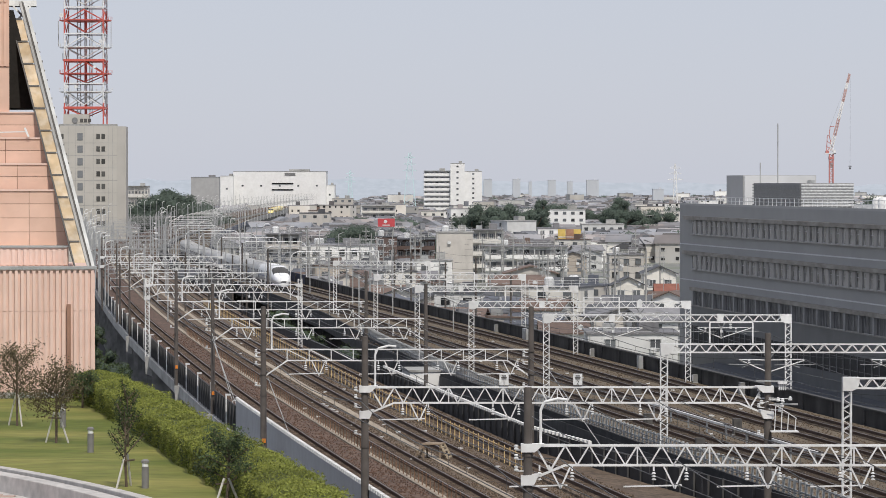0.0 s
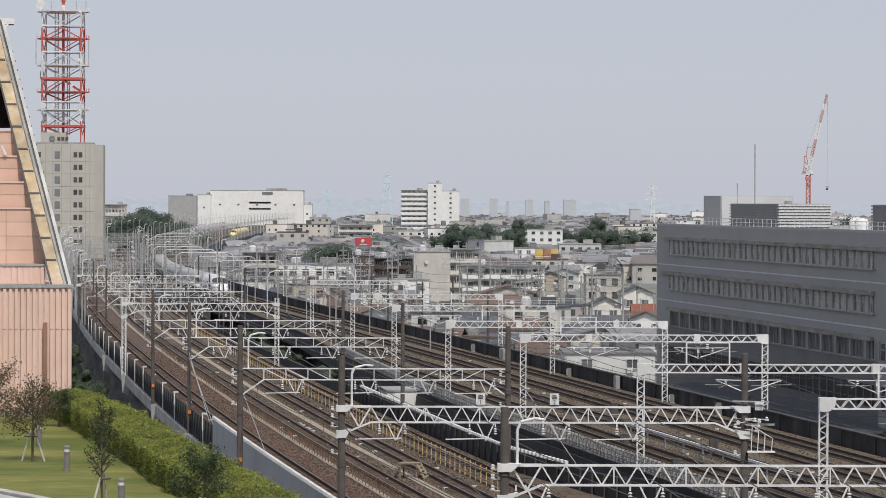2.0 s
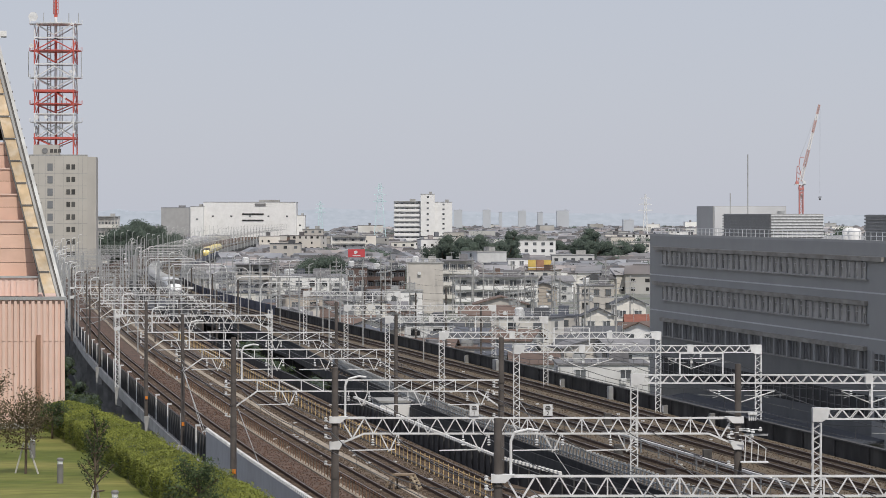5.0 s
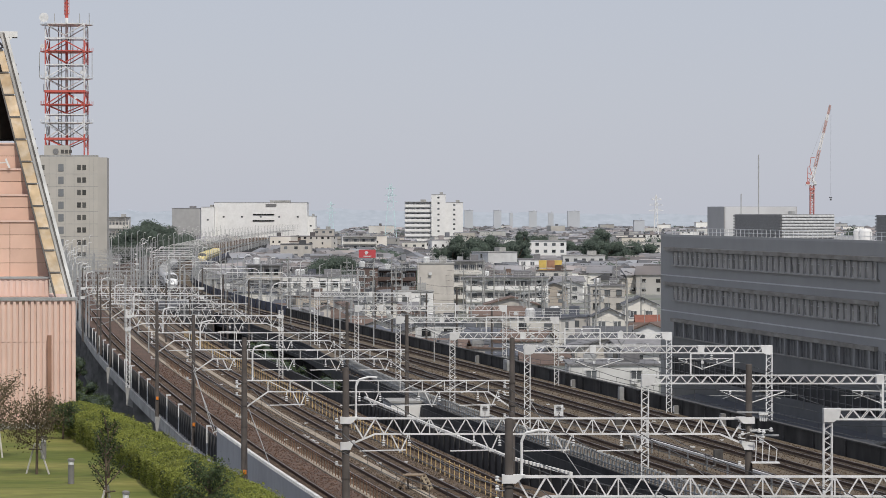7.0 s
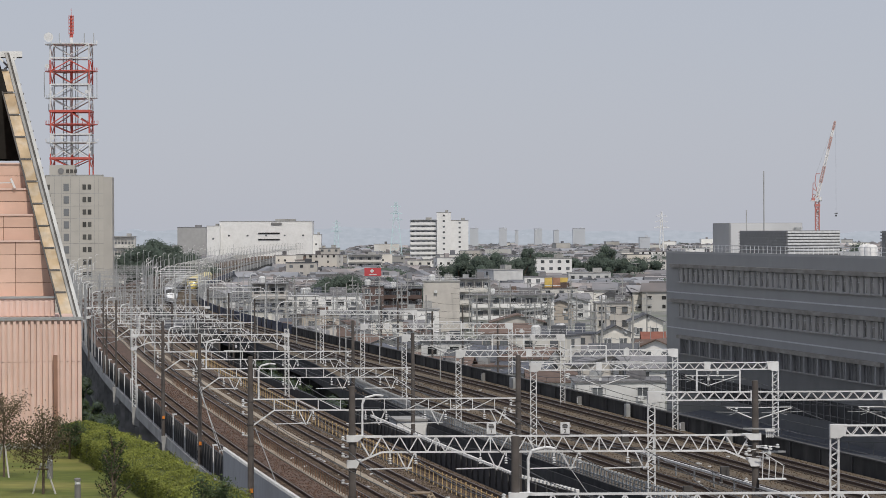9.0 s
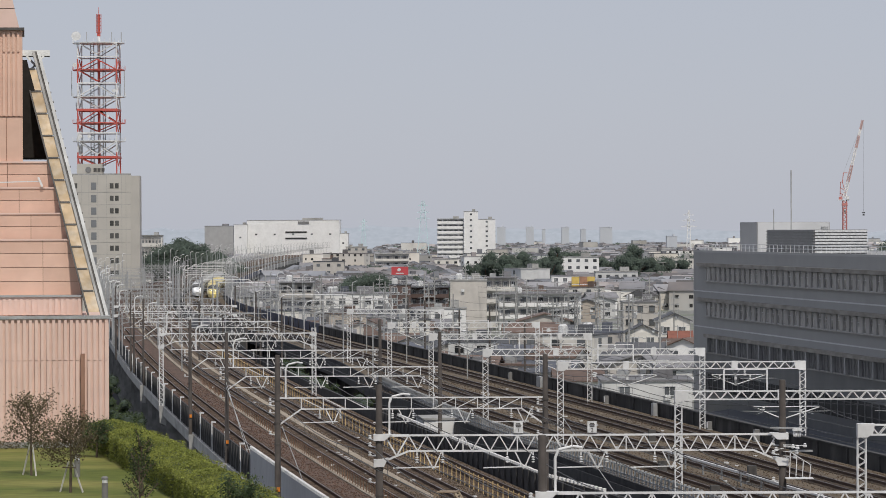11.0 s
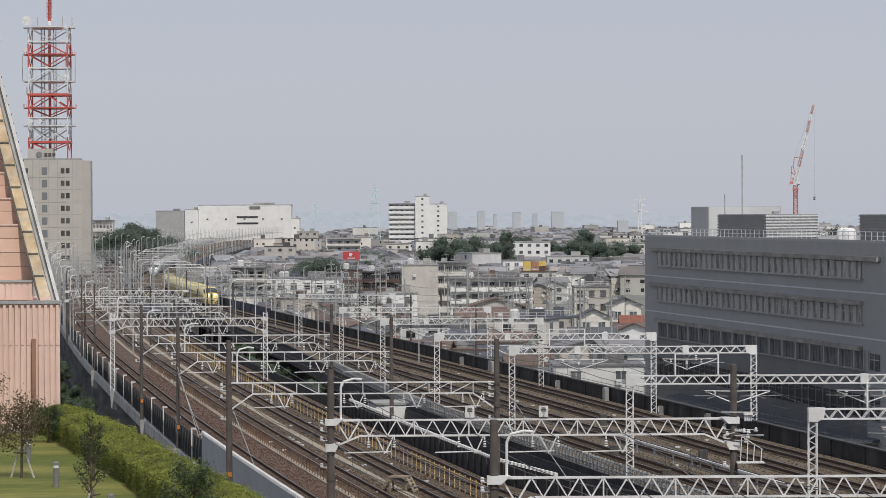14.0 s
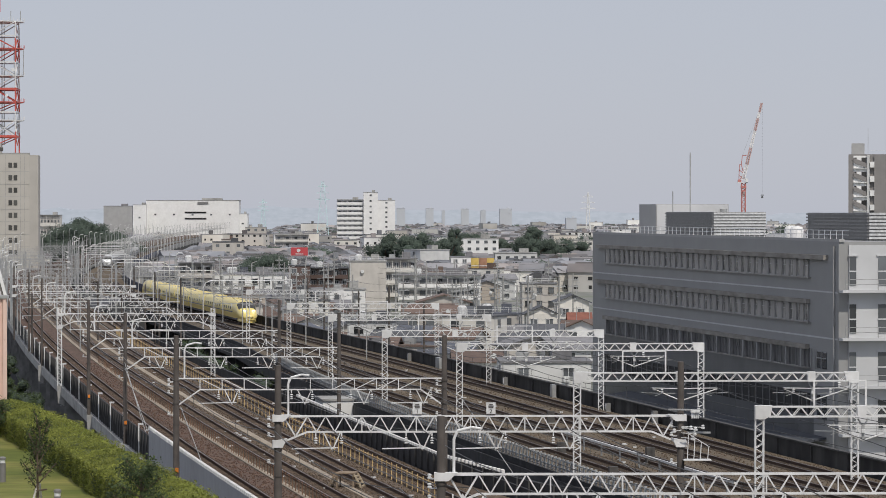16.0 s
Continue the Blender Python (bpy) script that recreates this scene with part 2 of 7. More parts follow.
LAMP_W = glow("head_lamp", (1.0, 0.95, 0.85), 3.0)
HUT_Y = mat("hut_yellow", (0.62, 0.45, 0.13), 0.7, scale=2, fine=8, vary=0.1)
HUT_R = mat("hut_rust", (0.36, 0.2, 0.13), 0.8, scale=2, fine=8, vary=0.15)
SIGN_RED = mat("sign_red", (0.52, 0.075, 0.085), 0.5, vary=0.05)
HOUSE_WALLS = [mat("house_wall_" + n, c, 0.8, scale=3, fine=5, vary=0.07, stain_amount=0.4, per_object=0.12) for n, c in (
    ("cream", (0.7, 0.68, 0.63)), ("white", (0.78, 0.78, 0.77)), ("grey", (0.57, 0.575, 0.57)), ("beige", (0.5, 0.475, 0.44)),
    ("brown", (0.125, 0.088, 0.078)), ("tan", (0.42, 0.375, 0.32)))]
HOUSE_ROOFS = [mat("roof_" + n, c, 0.75, scale=2, fine=12, vary=0.15, stain_amount=0.5, per_object=0.15) for n, c in (
    ("slate", (0.1, 0.105, 0.115)), ("brown", (0.15, 0.108, 0.09)), ("grey", (0.21, 0.21, 0.22)), ("blue", (0.11, 0.12, 0.145)),
    ("rust", (0.25, 0.1, 0.072)))]
# walls, roofs and windows of far towers share one colour paled by haze
SKYLINE_HAZE = mat("skyline_haze", (0.5, 0.525, 0.56), 0.9, scale=30, fine=0.6, vary=0.04, stain_amount=0.15)
FAR_WALL = mat("far_house_wall", (0.6, 0.6, 0.585), 0.85, scale=30, fine=0.6, vary=0.25, stain=(0.5, 0.44, 0.36), stain_amount=0.7, per_island=0.4)
FAR_ROOF = mat("far_house_roof", (0.2, 0.21, 0.23), 0.85, scale=25, fine=0.6, vary=0.3, stain=(0.26, 0.21, 0.18), stain_amount=0.6, per_island=0.6)


# ---- mesh building ----
class Mesh:
    """Gathers boxes, bars, sweeps and sheets into one mesh."""

    def __init__(self):
        self.v, self.f = [], []

    def add(self, vs, fs):
        n = len(self.v)
        self.v += [tuple(p) for p in vs]
        self.f += [tuple(i + n for i in f) for f in fs]
        return self

    def box(self, x, y, z, sx, sy, sz, rz=0.0):
        """A box whose base centre is (x, y, z)."""
        c, s = math.cos(radians(rz)), math.sin(radians(rz))
        vs = []
        for k in (0, sz):
            for a, b in ((-1, -1), (1, -1), (1, 1), (-1, 1)):
                px, py = a * sx / 2, b * sy / 2
                vs.append((x + c * px - s * py, y + s * px + c * py, z + k))
        return self.add(vs, [(0, 3, 2, 1), (4, 5, 6, 7), (0, 1, 5, 4), (1, 2, 6, 5), (2, 3, 7, 6), (3, 0, 4, 7)])

    def bar(self, p, q, w, h=None, sides=4):
        """A bar from p to q; with sides above 4 a round one of that diameter."""
        p, q = Vector(p), Vector(q)
        h = h or w
        d = (q - p).normalized()
        up = Vector((0, 0, 1)) if abs(d.z) < 0.95 else Vector((0, 1, 0))
        a = d.cross(up).normalized()
        b = a.cross(d).normalized()
        ring = [(math.cos(2 * math.pi * (i + 0.5) / sides), math.sin(2 * math.pi * (i + 0.5) / sides)) for i in range(sides)]
        k = 1 / math.cos(math.pi / sides) if sides == 4 else 1.0
        vs = [o + a * (u * w / 2 * k) + b * (v * h / 2 * k) for o in (p, q) for u, v in ring]
        n = sides
        fs = [(i, (i + 1) % n, n + (i + 1) % n, n + i) for i in range(n)] + [tuple(range(n - 1, -1, -1)), tuple(range(n, 2 * n))]
        return self.add(vs, fs)

    def pole(self, x, y, z, h, r0, r1, n=10):
        vs = [(x + r * math.cos(2 * math.pi * i / n), y + r * math.sin(2 * math.pi * i / n), z + k) for r, k in ((r0, 0), (r1, h)) for i in range(n)]
        fs = [(i, (i + 1) % n, n + (i + 1) % n, n + i) for i in range(n)] + [tuple(range(n - 1, -1, -1)), tuple(range(n, 2 * n))]
        return self.add(vs, fs)

    def lathe(self, x, y, z, rings, n=10):
        """Rings of (radius, height) round an upright axis."""
        vs = [(x + r * math.cos(2 * math.pi * i / n), y + r * math.sin(2 * math.pi * i / n), z + k) for r, k in rings for i in range(n)]
        fs = [(j * n + i, j * n + (i + 1) % n, (j + 1) * n + (i + 1) % n, (j + 1) * n + i) for j in range(len(rings) - 1) for i in range(n)]
        fs += [tuple(range(n - 1, -1, -1)), tuple(range((len(rings) - 1) * n, len(rings) * n))]
        return self.add(vs, fs)

    def sweep(self, sections):
        """Skins equal rings of points one after another, with end caps."""
        n = len(sections[0])
        vs = [p for s in sections for p in s]
        fs = [(j * n + i, j * n + (i + 1) % n, (j + 1) * n + (i + 1) % n, (j + 1) * n + i) for j in range(len(sections) - 1) for i in range(n)]
        fs += [tuple(range(n - 1, -1, -1)), tuple(range((len(sections) - 1) * n, len(sections) * n))]
        return self.add(vs, fs)

    def prism(self, outline, y0, y1):
        """An outline in x, z drawn out along y."""
        return self.sweep([[(x, y, z) for x, z in outline] for y in (y0, y1)])

    def data(self, name, material, smooth=False):
        me = bpy.data.meshes.new(name)
        me.from_pydata(self.v, [], self.f)
        bm = bmesh.new()
        bm.from_mesh(me)
        if len(bm.faces) < 60000:
            bmesh.ops.recalc_face_normals(bm, faces=bm.faces)
        bm.to_mesh(me)
        bm.free()
        me.materials.append(material)
        if smooth:
            me.shade_smooth()
            me.set_sharp_from_angle(angle=radians(42))
        return me


def part(name, m, material, parent=None, label="", smooth=False):
    """Links a Mesh as one object, under a thing or a part where one is given."""
    ob = new(name, m.data(name, material, smooth))
    if parent:
        ob.parent = parent
    if label:
        ob["label"] = label
    return ob


def thing(name, x, y, z, rz=0.0, label="", category="", group="", kind=""):
    ob = new(name)
    ob.matrix_basis = pose(x, y, z, 0, 0, rz)
    return tagged(ob, label, category, group, kind)


def bevel(ob, width=0.03, segments=2):
    mod = ob.modifiers.new("edge", "BEVEL")
    mod.width, mod.segments, mod.limit_method = width, segments, "ANGLE"
    return ob


# ---- the lines in plan: x of the line at a distance y ----
def smooth_line(points):
    ys, xs = np.array([p[0] for p in points], float), np.array([p[1] for p in points], float)
    fine = np.arange(ys[0], ys[-1] + 1, 4.0)
    raw = np.interp(fine, ys, xs)
    pad = 40
    raw = np.concatenate([raw[0] + (raw[1] - raw[0]) * np.arange(-pad, 0), raw, raw[-1] + (raw[-1] - raw[-2]) * np.arange(1, pad + 1)])
    k = np.exp(-0.5 * (np.arange(-pad, pad + 1) / 14.0) ** 2)
    even = np.convolve(raw, k / k.sum(), "valid")
    return lambda d: float(np.interp(d, fine, even))


LINE_C = smooth_line([(60, 19.5), (150, 5.0), (212, -5.0), (276, -14.6), (342, -23.6), (399, -31.2), (479, -42), (594, -55.4), (750, -74), (900, -89), (1050, -99), (1140, -103), (1640, -118), (2100, -123.5), (2600, -124.5), (3000, -121)])
LINE_S = smooth_line([(60, 60.5), (150, 46.4), (246, 31.2), (326, 19.3), (416, 5.6), (555, -16.7), (634, -29.0), (721, -42.5), (800, -53), (886, -61.5), (1000, -70), (1139, -76.5), (1400, -84), (1690, -91.5), (2100, -96), (2600, -96), (3000, -92)])
RAIL_Z = 8.0


def steps(d0, d1):
    """Distances that open out as they get farther."""
    out, d = [], d0
    while d < d1:
        out.append(d)
        d += max(6.0, d * 0.02)
    return out + [d1]


def right_edge(d):
    return 14.9 + max(0.0, (240 - d)) * 0.088


def left_edge(d):
    return float(np.interp(d, [330, 400, 480, 600, 3000], [-18, -15.5, -11, -8.2, -7.6]))


def along(line, section, d0, d1):
    """Rings of a cross-section (offset, z) carried along a line; offsets may be functions of the distance."""
    rings = []
    for d in steps(d0, d1):
        rings.append([(line(d) + (o(d) if callable(o) else o), d, z) for o, z in section])
    return rings


# ---- ground and viaducts ----
ground = part("ground", Mesh().add([(-3000, -300, 0), (3000, -300, 0), (3000, 4950, 0), (-3000, 4950, 0)], [(0, 1, 2, 3)]), GROUND)
tagged(ground, "grey paved and built-up town ground", "ground", kind="structure")

# dark strip added here; its blackness stands for the deep shade of the gap
gap_dark_strip = Mesh().sweep(along(LINE_C, [(lambda d: right_edge(d) - 2, 0.02), (lambda d: LINE_S(d) + left_edge(d) - LINE_C(d) + 2, 0.02), (lambda d: LINE_S(d) + left_edge(d) - LINE_C(d) + 2, 0.1), (lambda d: right_edge(d) - 2, 0.1)], 60, 900))
tagged(part("road", gap_dark_strip, ASPHALT), "added dark strip for the shaded, blackish ground between the viaducts", "road", kind="structure")
street = Mesh().sweep(along(LINE_C, [(-16, 0.02), (-3, 0.02), (-3, 0.1), (-16, 0.1)], 180, 900))
tagged(part("road", street, ASPHALT), "dark asphalt street beside the viaduct", "road", kind="structure")

C_TRACKS = (0.0, 4.9, 8.9, 12.9)
S_TRACKS = (0.0, -4.3, -8.7, -13.2)

deck_c = part("viaduct_deck", Mesh().sweep(along(LINE_C, [(-2.5, 7.55), (lambda d: right_edge(d) - 0.25, 7.55), (lambda d: right_edge(d) - 0.25, 6.0), (-2.5, 6.0)], 60, 3000)), CONC)
tagged(deck_c, "weathered grey concrete deck of the elevated railway", "viaduct", kind="structure")
deck_s = part("viaduct_deck", Mesh().sweep(along(LINE_S, [(lambda d: left_edge(d) - 0.6, 7.5), (3.2, 7.5), (3.2, 5.7), (lambda d: left_edge(d) - 0.6, 5.7)], 60, 3000)), CONC_DK)
tagged(deck_s, "grey concrete deck of the high-speed line", "viaduct", kind="structure")


def ballast(name, line, o0, o1, material, label, d1=3000):
    m = Mesh().sweep(along(line, [(o0, 7.56), (o0, 7.74), (o1, 7.74), (o1, 7.56)], 60, d1))
    return tagged(part(name, m, material), label, "track bed", kind="structure")


ballast("track_bed", LINE_C, -2.2, 2.9, BALLAST_RED, "rust-brown stone ballast under the outer track")
ballast("track_bed", LINE_C, 3.4, 6.75, BALLAST_L, "brown stone ballast under a track")
ballast("track_bed", LINE_C, 7.35, 10.9, BALLAST_L, "brown stone ballast under a track beside the fence")
ballast("track_bed", LINE_C, 11.3, lambda d: right_edge(d) - 0.35, BALLAST_L, "dark brown ballast beside the black wall")
ballast("track_bed", LINE_S, lambda d: left_edge(d) + 0.2, 2.6, BALLAST_R, "tan ballast under the high-speed tracks")
for o in (0.0, -4.3, -8.7):
    e = [(lambda d, k=k, o=o: max(o, left_edge(d) + 3.2 if o < -5 else o) + k) for k in (-1.12, 1.12)]
    w_ = Mesh().sweep(along(LINE_S, [(e[0], 7.7), (e[0], 7.752), (e[1], 7.752), (e[1], 7.7)], 60, 900))
    tagged(part("track_bed", w_, BALLAST_DK), "dark ballast between the rails", "track bed", kind="structure")
for o0, o1 in ((2.95, 3.38), (6.76, 7.34)):
    w_ = Mesh().sweep(along(LINE_C, [(o0, 7.56), (o0, 7.8), (o1, 7.8), (o1, 7.56)], 60, 900))
    tagged(part("cable_trough", w_, STRIP), "pale concrete cable trough between two tracks", "cable trough", kind="structure")


def track(line, off, gauge, d1, label):
    """A track: two rails with shiny heads, and its sleepers."""
    tr = thing("railway_track", 0, 0, 0, 0, label, "railway track", "tracks")
    for s in (-1, 1):
        c = [(lambda d, k=k: (off(d) if callable(off) else off) + s * gauge / 2 + k) for k in (-0.08, 0.08)]
        rail = part("rail", Mesh().sweep(along(line, [(c[0], 7.78), (c[0], 7.97), (c[1], 7.97), (c[1], 7.78)], 60, d1)), RAIL, tr)
        c2 = [(lambda d, k=k: (off(d) if callable(off) else off) + s * gauge / 2 + k) for k in (-0.03, 0.03)]
        part("rail_head", Mesh().sweep(along(line, [(c2[0], 7.972), (c2[0], 8.0), (c2[1], 8.0), (c2[1], 7.972)], 60, d1)), RAIL_TOP, rail, "worn shiny running surface")
    m = Mesh()
    d = 130.0
    while d < 520:
        a = -math.degrees(math.atan((line(d + 5) - line(d - 5)) / 10))
        m.box(line(d) + (off(d) if callable(off) else off), d, 7.7, gauge + 0.95, 0.24, 0.1, a)
        d += 0.64
    tagged(part("sleeper_row", m, SLEEPER if gauge < 1.2 else SLEEPER_S, tr), kind="stuff")


for o in C_TRACKS:
    track(LINE_C, o, 1.067, 1800, "narrow-gauge track with rusty rails on ballast")


def s_off(o):
    """Offset of a high-speed track; the two outer ones run together where the viaduct narrows."""
    return lambda d: max(o, left_edge(d) + (3.2 if o > -10 else 2.6)) if o < -5 else o


for o in S_TRACKS:
    track(LINE_S, s_off(o), 1.435, 2600 if o > -5 else 900 if o > -10 else 430, "standard-gauge high-speed track with brown rails")


# loose stones on the beds
stone_rng = random.Random(21)


def stones(line, o0, o1, n, material, label, d0=185, d1=420):
    m = Mesh()
    for _ in range(n):
        d = d0 + (d1 - d0) * stone_rng.random() ** 1.5
        x = line(d) + stone_rng.uniform(o0, o1)
        s, h, a = stone_rng.uniform(0.04, 0.085), stone_rng.uniform(0.04, 0.09), stone_rng.uniform(0, 6.28)
        ring = [(x + s * math.cos(a + k * 1.571), d + s * math.sin(a + k * 1.571), 7.73) for k in range(4)]
        top = [(x + 0.55 * s * math.cos(a + 0.4 + k * 1.571), d + 0.55 * s * math.sin(a + 0.4 + k * 1.571), 7.74 + h) for k in range(4)]
        m.add(ring + top, [(0, 1, 5, 4), (1, 2, 6, 5), (2, 3, 7, 6), (3, 0, 4, 7), (4, 5, 6, 7)])
    tagged(part("ballast_stones", m, material), label, "ballast", kind="stuff")


stones(LINE_C, -2.0, 2.85, 7000, STONES_RED, "loose rust-brown ballast stones")
stones(LINE_C, 3.4, 6.7, 8000, STONES, "loose brown ballast stones")
stones(LINE_C, 7.4, 10.9, 8000, STONES, "loose brown ballast stones")
stones(LINE_C, 11.3, 14.4, 5000, STONES, "loose dark brown ballast stones")
stones(LINE_S, -17.2, 2.4, 16000, STONES, "loose tan ballast stones")

# noise walls
def wall_run(name, line, off, z0, z1, d0, d1, material, label, thick=0.14):
    f = off if callable(off) else (lambda d: off)
    m = Mesh().sweep(along(line, [(f, z0), (f, z1), (lambda d: f(d) + thick, z1), (lambda d: f(d) + thick, z0)], d0, d1))
    return tagged(part(name, m, material), label, "noise barrier", kind="structure")


wall_l = wall_run("noise_wall_near", LINE_C, -2.75, 6.0, 9.3, 60, 268, WALL_GREY, "smooth grey noise barrier along the outer track")
wall_b = wall_run("noise_wall_far", LINE_C, -2.7, 6.6, 8.75, 268.2, 900, WALL_BLACK, "black noise barrier panels along the outer track")
wall_run("viaduct_cornice", LINE_C, -3.05, 5.7, 6.75, 268.2, 900, CONC, "pale grey concrete edge beam", 0.34)
wall_m = wall_run("noise_wall_middle", LINE_C, lambda d: right_edge(d) - 0.2, 6.0, 9.15, 60, 330, WALL_BLACK, "black noise barrier with a white scalloped top")
wall_run("viaduct_parapet", LINE_C, lambda d: right_edge(d) - 0.2, 6.0, 8.7, 330.2, 900, WALL_BLACK, "dark parapet between the two viaducts")
wall_r = wall_run("noise_wall_outer", LINE_S, 2.9, 5.6, 8.95, 60, 625, WALL_STAIN, "sooty black stained concrete barrier along the high-speed line", 0.2)
wall_n = wall_run("noise_wall_outer", LINE_S, 2.9, 5.6, 9.35, 625.2, 1500, WALL_NAVY, "dark navy noise barrier along the high-speed line", 0.2)
wall_run("viaduct_parapet", LINE_S, lambda d: left_edge(d) - 0.5, 5.6, 8.0, 60, 1500, WALL_BLACK, "grey concrete parapet of the high-speed line", 0.2)
wall_run("noise_wall_outer", LINE_S, 2.9, 5.6, 9.6, 1500.2, 3000, CONC, "pale concrete parapet of the distant line", 0.2)
cap_r = Mesh().sweep(along(LINE_S, [(2.8, 8.95), (2.8, 9.05), (3.25, 9.05), (3.25, 8.95)], 60, 625))
part("coping", cap_r, CONC_DK, wall_r, "dark concrete coping")

cap = Mesh().box(0, 0, 0, 0.22, 0.62, 0.2).data("cap_piece", CAP_WHITE)
for holder, line, f, z, d0, d1 in ((wall_l, LINE_C, lambda d: -2.68, 9.3, 150, 268), (wall_m, LINE_C, lambda d: right_edge(d) - 0.13, 9.15, 225, 318)):
    d = d0
    while d < d1:
        ob = new("cap_piece", cap)
        ob.parent = holder
        a = -math.degrees(math.atan((line(d + 5) - line(d - 5)) / 10))
        ob.matrix_basis = pose(line(d) + f(d), d, z, 0, 0, a)
        d += 0.95
wpost = Mesh().box(0, 0, 0, 0.12, 0.16, 2.35).data("wall_post", CONC_DK)
for holder, line, f, z, d0, d1, gap in ((wall_r, LINE_S, lambda d: 2.84, 6.55, 190, 620, 9.1), (wall_n, LINE_S, lambda d: 2.84, 6.95, 630, 900, 9.1), (wall_m, LINE_C, lambda d: right_edge(d) - 0.26, 6.85, 190, 330, 2.6), (wall_b, LINE_C, lambda d: -2.76, 6.4, 270, 480, 2.6)):
    d = d0
    while d < d1:
        ob = new("wall_post", wpost)
        ob.parent = holder
        ob.matrix_basis = pose(line(d) + f(d), d, z)
        d += gap
# posts of the black wall, its little lamps, and the piers below
for i in range(16):
    d = 276 + i * 15.5
    p = thing("barrier_lamp_post", LINE_C(d) - 2.85, d, 6.7, 0, "thin white post with a small lamp head", "lamp post", "barrier lamp posts")
    part("post", Mesh().bar((0, 0, 0), (0, 0, 2.5), 0.09), STEEL_W, p)
    part("lamp_head", Mesh().box(0.14, 0, 2.44, 0.42, 0.16, 0.14), CERAMIC, p)
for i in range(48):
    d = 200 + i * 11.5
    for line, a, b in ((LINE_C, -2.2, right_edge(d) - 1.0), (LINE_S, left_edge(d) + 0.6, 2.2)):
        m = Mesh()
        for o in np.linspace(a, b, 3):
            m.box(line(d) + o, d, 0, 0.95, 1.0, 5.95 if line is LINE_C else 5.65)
        tagged(part("viaduct_pier", m, CONC_M if line is LINE_C else CONC_DK), "dark concrete piers under the viaduct", "pier", "viaduct piers", "structure")

for d in (289, 330, 385, 435):
    cb_ = thing("corbel", LINE_C(d) - 3.25, d, 4.3, 0, "pale concrete corbel under a gantry pole", "corbel", "corbels", "structure")
    part("block", Mesh().prism([(-0.2, 2.5), (0.6, 2.5), (0.6, 0.3), (-0.1, 0.6)], -0.5, 0.5), CONC, cb_)
    part("column", Mesh().box(0.5, 0, -4.3, 0.9, 1.1, 4.6), CONC_M, cb_)

# railings and fences
post_s = Mesh().box(0, 0, 0, 0.16, 0.2, 1.35).data("post", STEEL_G)
rail_fence = thing("railing", 0, 0, 0, 0, "grey steel railing along the viaduct edge", "railing")
for i in range(200):
    d = 170 + i * 1.25
    ob = new("post", post_s)
    ob.parent = rail_fence
    ob.matrix_basis = pose(LINE_S(d) + left_edge(d) - 0.1, d, 7.6)
for z in (8.2, 8.75):
    part("rail", Mesh().sweep(along(LINE_S, [(lambda d: left_edge(d) - 0.13, z), (lambda d: left_edge(d) - 0.13, z + 0.1), (lambda d: left_edge(d) - 0.05, z + 0.1), (lambda d: left_edge(d) - 0.05, z)], 170, 420)), STEEL_G, rail_fence)


def post_fence(off, d0, d1, gap, h, material, label):
    fe = thing("fence", 0, 0, 0, 0, label, "fence")
    me = Mesh().box(0, 0, 0, 0.065, 0.065, h).data("post", material)
    d = d0
    while d < d1:
        ob = new("post", me)
        ob.parent = fe
        ob.matrix_basis = pose(LINE_C(d) + off, d, 7.7, 0, 0, 0)
        d += gap * (1 if d < 300 else 1.4)
    for z in (7.7 + h * 0.85,):
        part("rail", Mesh().sweep(along(LINE_C, [(off - 0.02, z), (off - 0.02, z + 0.04), (off + 0.02, z + 0.04), (off + 0.02, z)], d0, d1)), material, fe)


post_fence(11.05, 219, 520, 2.1, 1.2, FENCE_Y, "rusty yellow-painted steel post fence between tracks")
post_fence(3.15, 170, 420, 1.6, 0.95, FENCE_B, "low rust-brown post fence beside the outer track")

# ---- overhead line ----
INSUL = Mesh()
for k in range(3):
    INSUL.lathe(0, 0, -0.14 - 0.13 * k, [(0.03, 0), (0.095, 0.02), (0.095, 0.05), (0.04, 0.09)], 8)
INSUL = INSUL.data("insulator", CERAMIC)


def hang_insulator(parent, x, z, drop=0.35):
    part("hanger", Mesh().bar((x, 0, z), (x, 0, z - drop), 0.07), STEEL_W, parent)
    ob = new("insulator", INSUL)
    ob.parent = parent
    ob.matrix_basis = pose(x, 0, z - drop)


def truss(m, x0, x1, z_top, z_bot, w, panels, y=0.0, posts=False):
    for z in (z_top, z_bot):
        m.bar((x0, y, z), (x1, y, z), w)
    st = (x1 - x0) / panels
    for i in range(panels):
        a, mid, b = x0 + i * st, x0 + (i + 0.5) * st, x0 + (i + 1) * st
        m.bar((a, y, z_top), (mid, y, z_bot), w * 0.62)
        m.bar((mid, y, z_bot), (b, y, z_top), w * 0.62)
        if posts and i % 3 == 2:
            m.bar((b, y, z_top), (b, y, z_bot), w * 0.6)


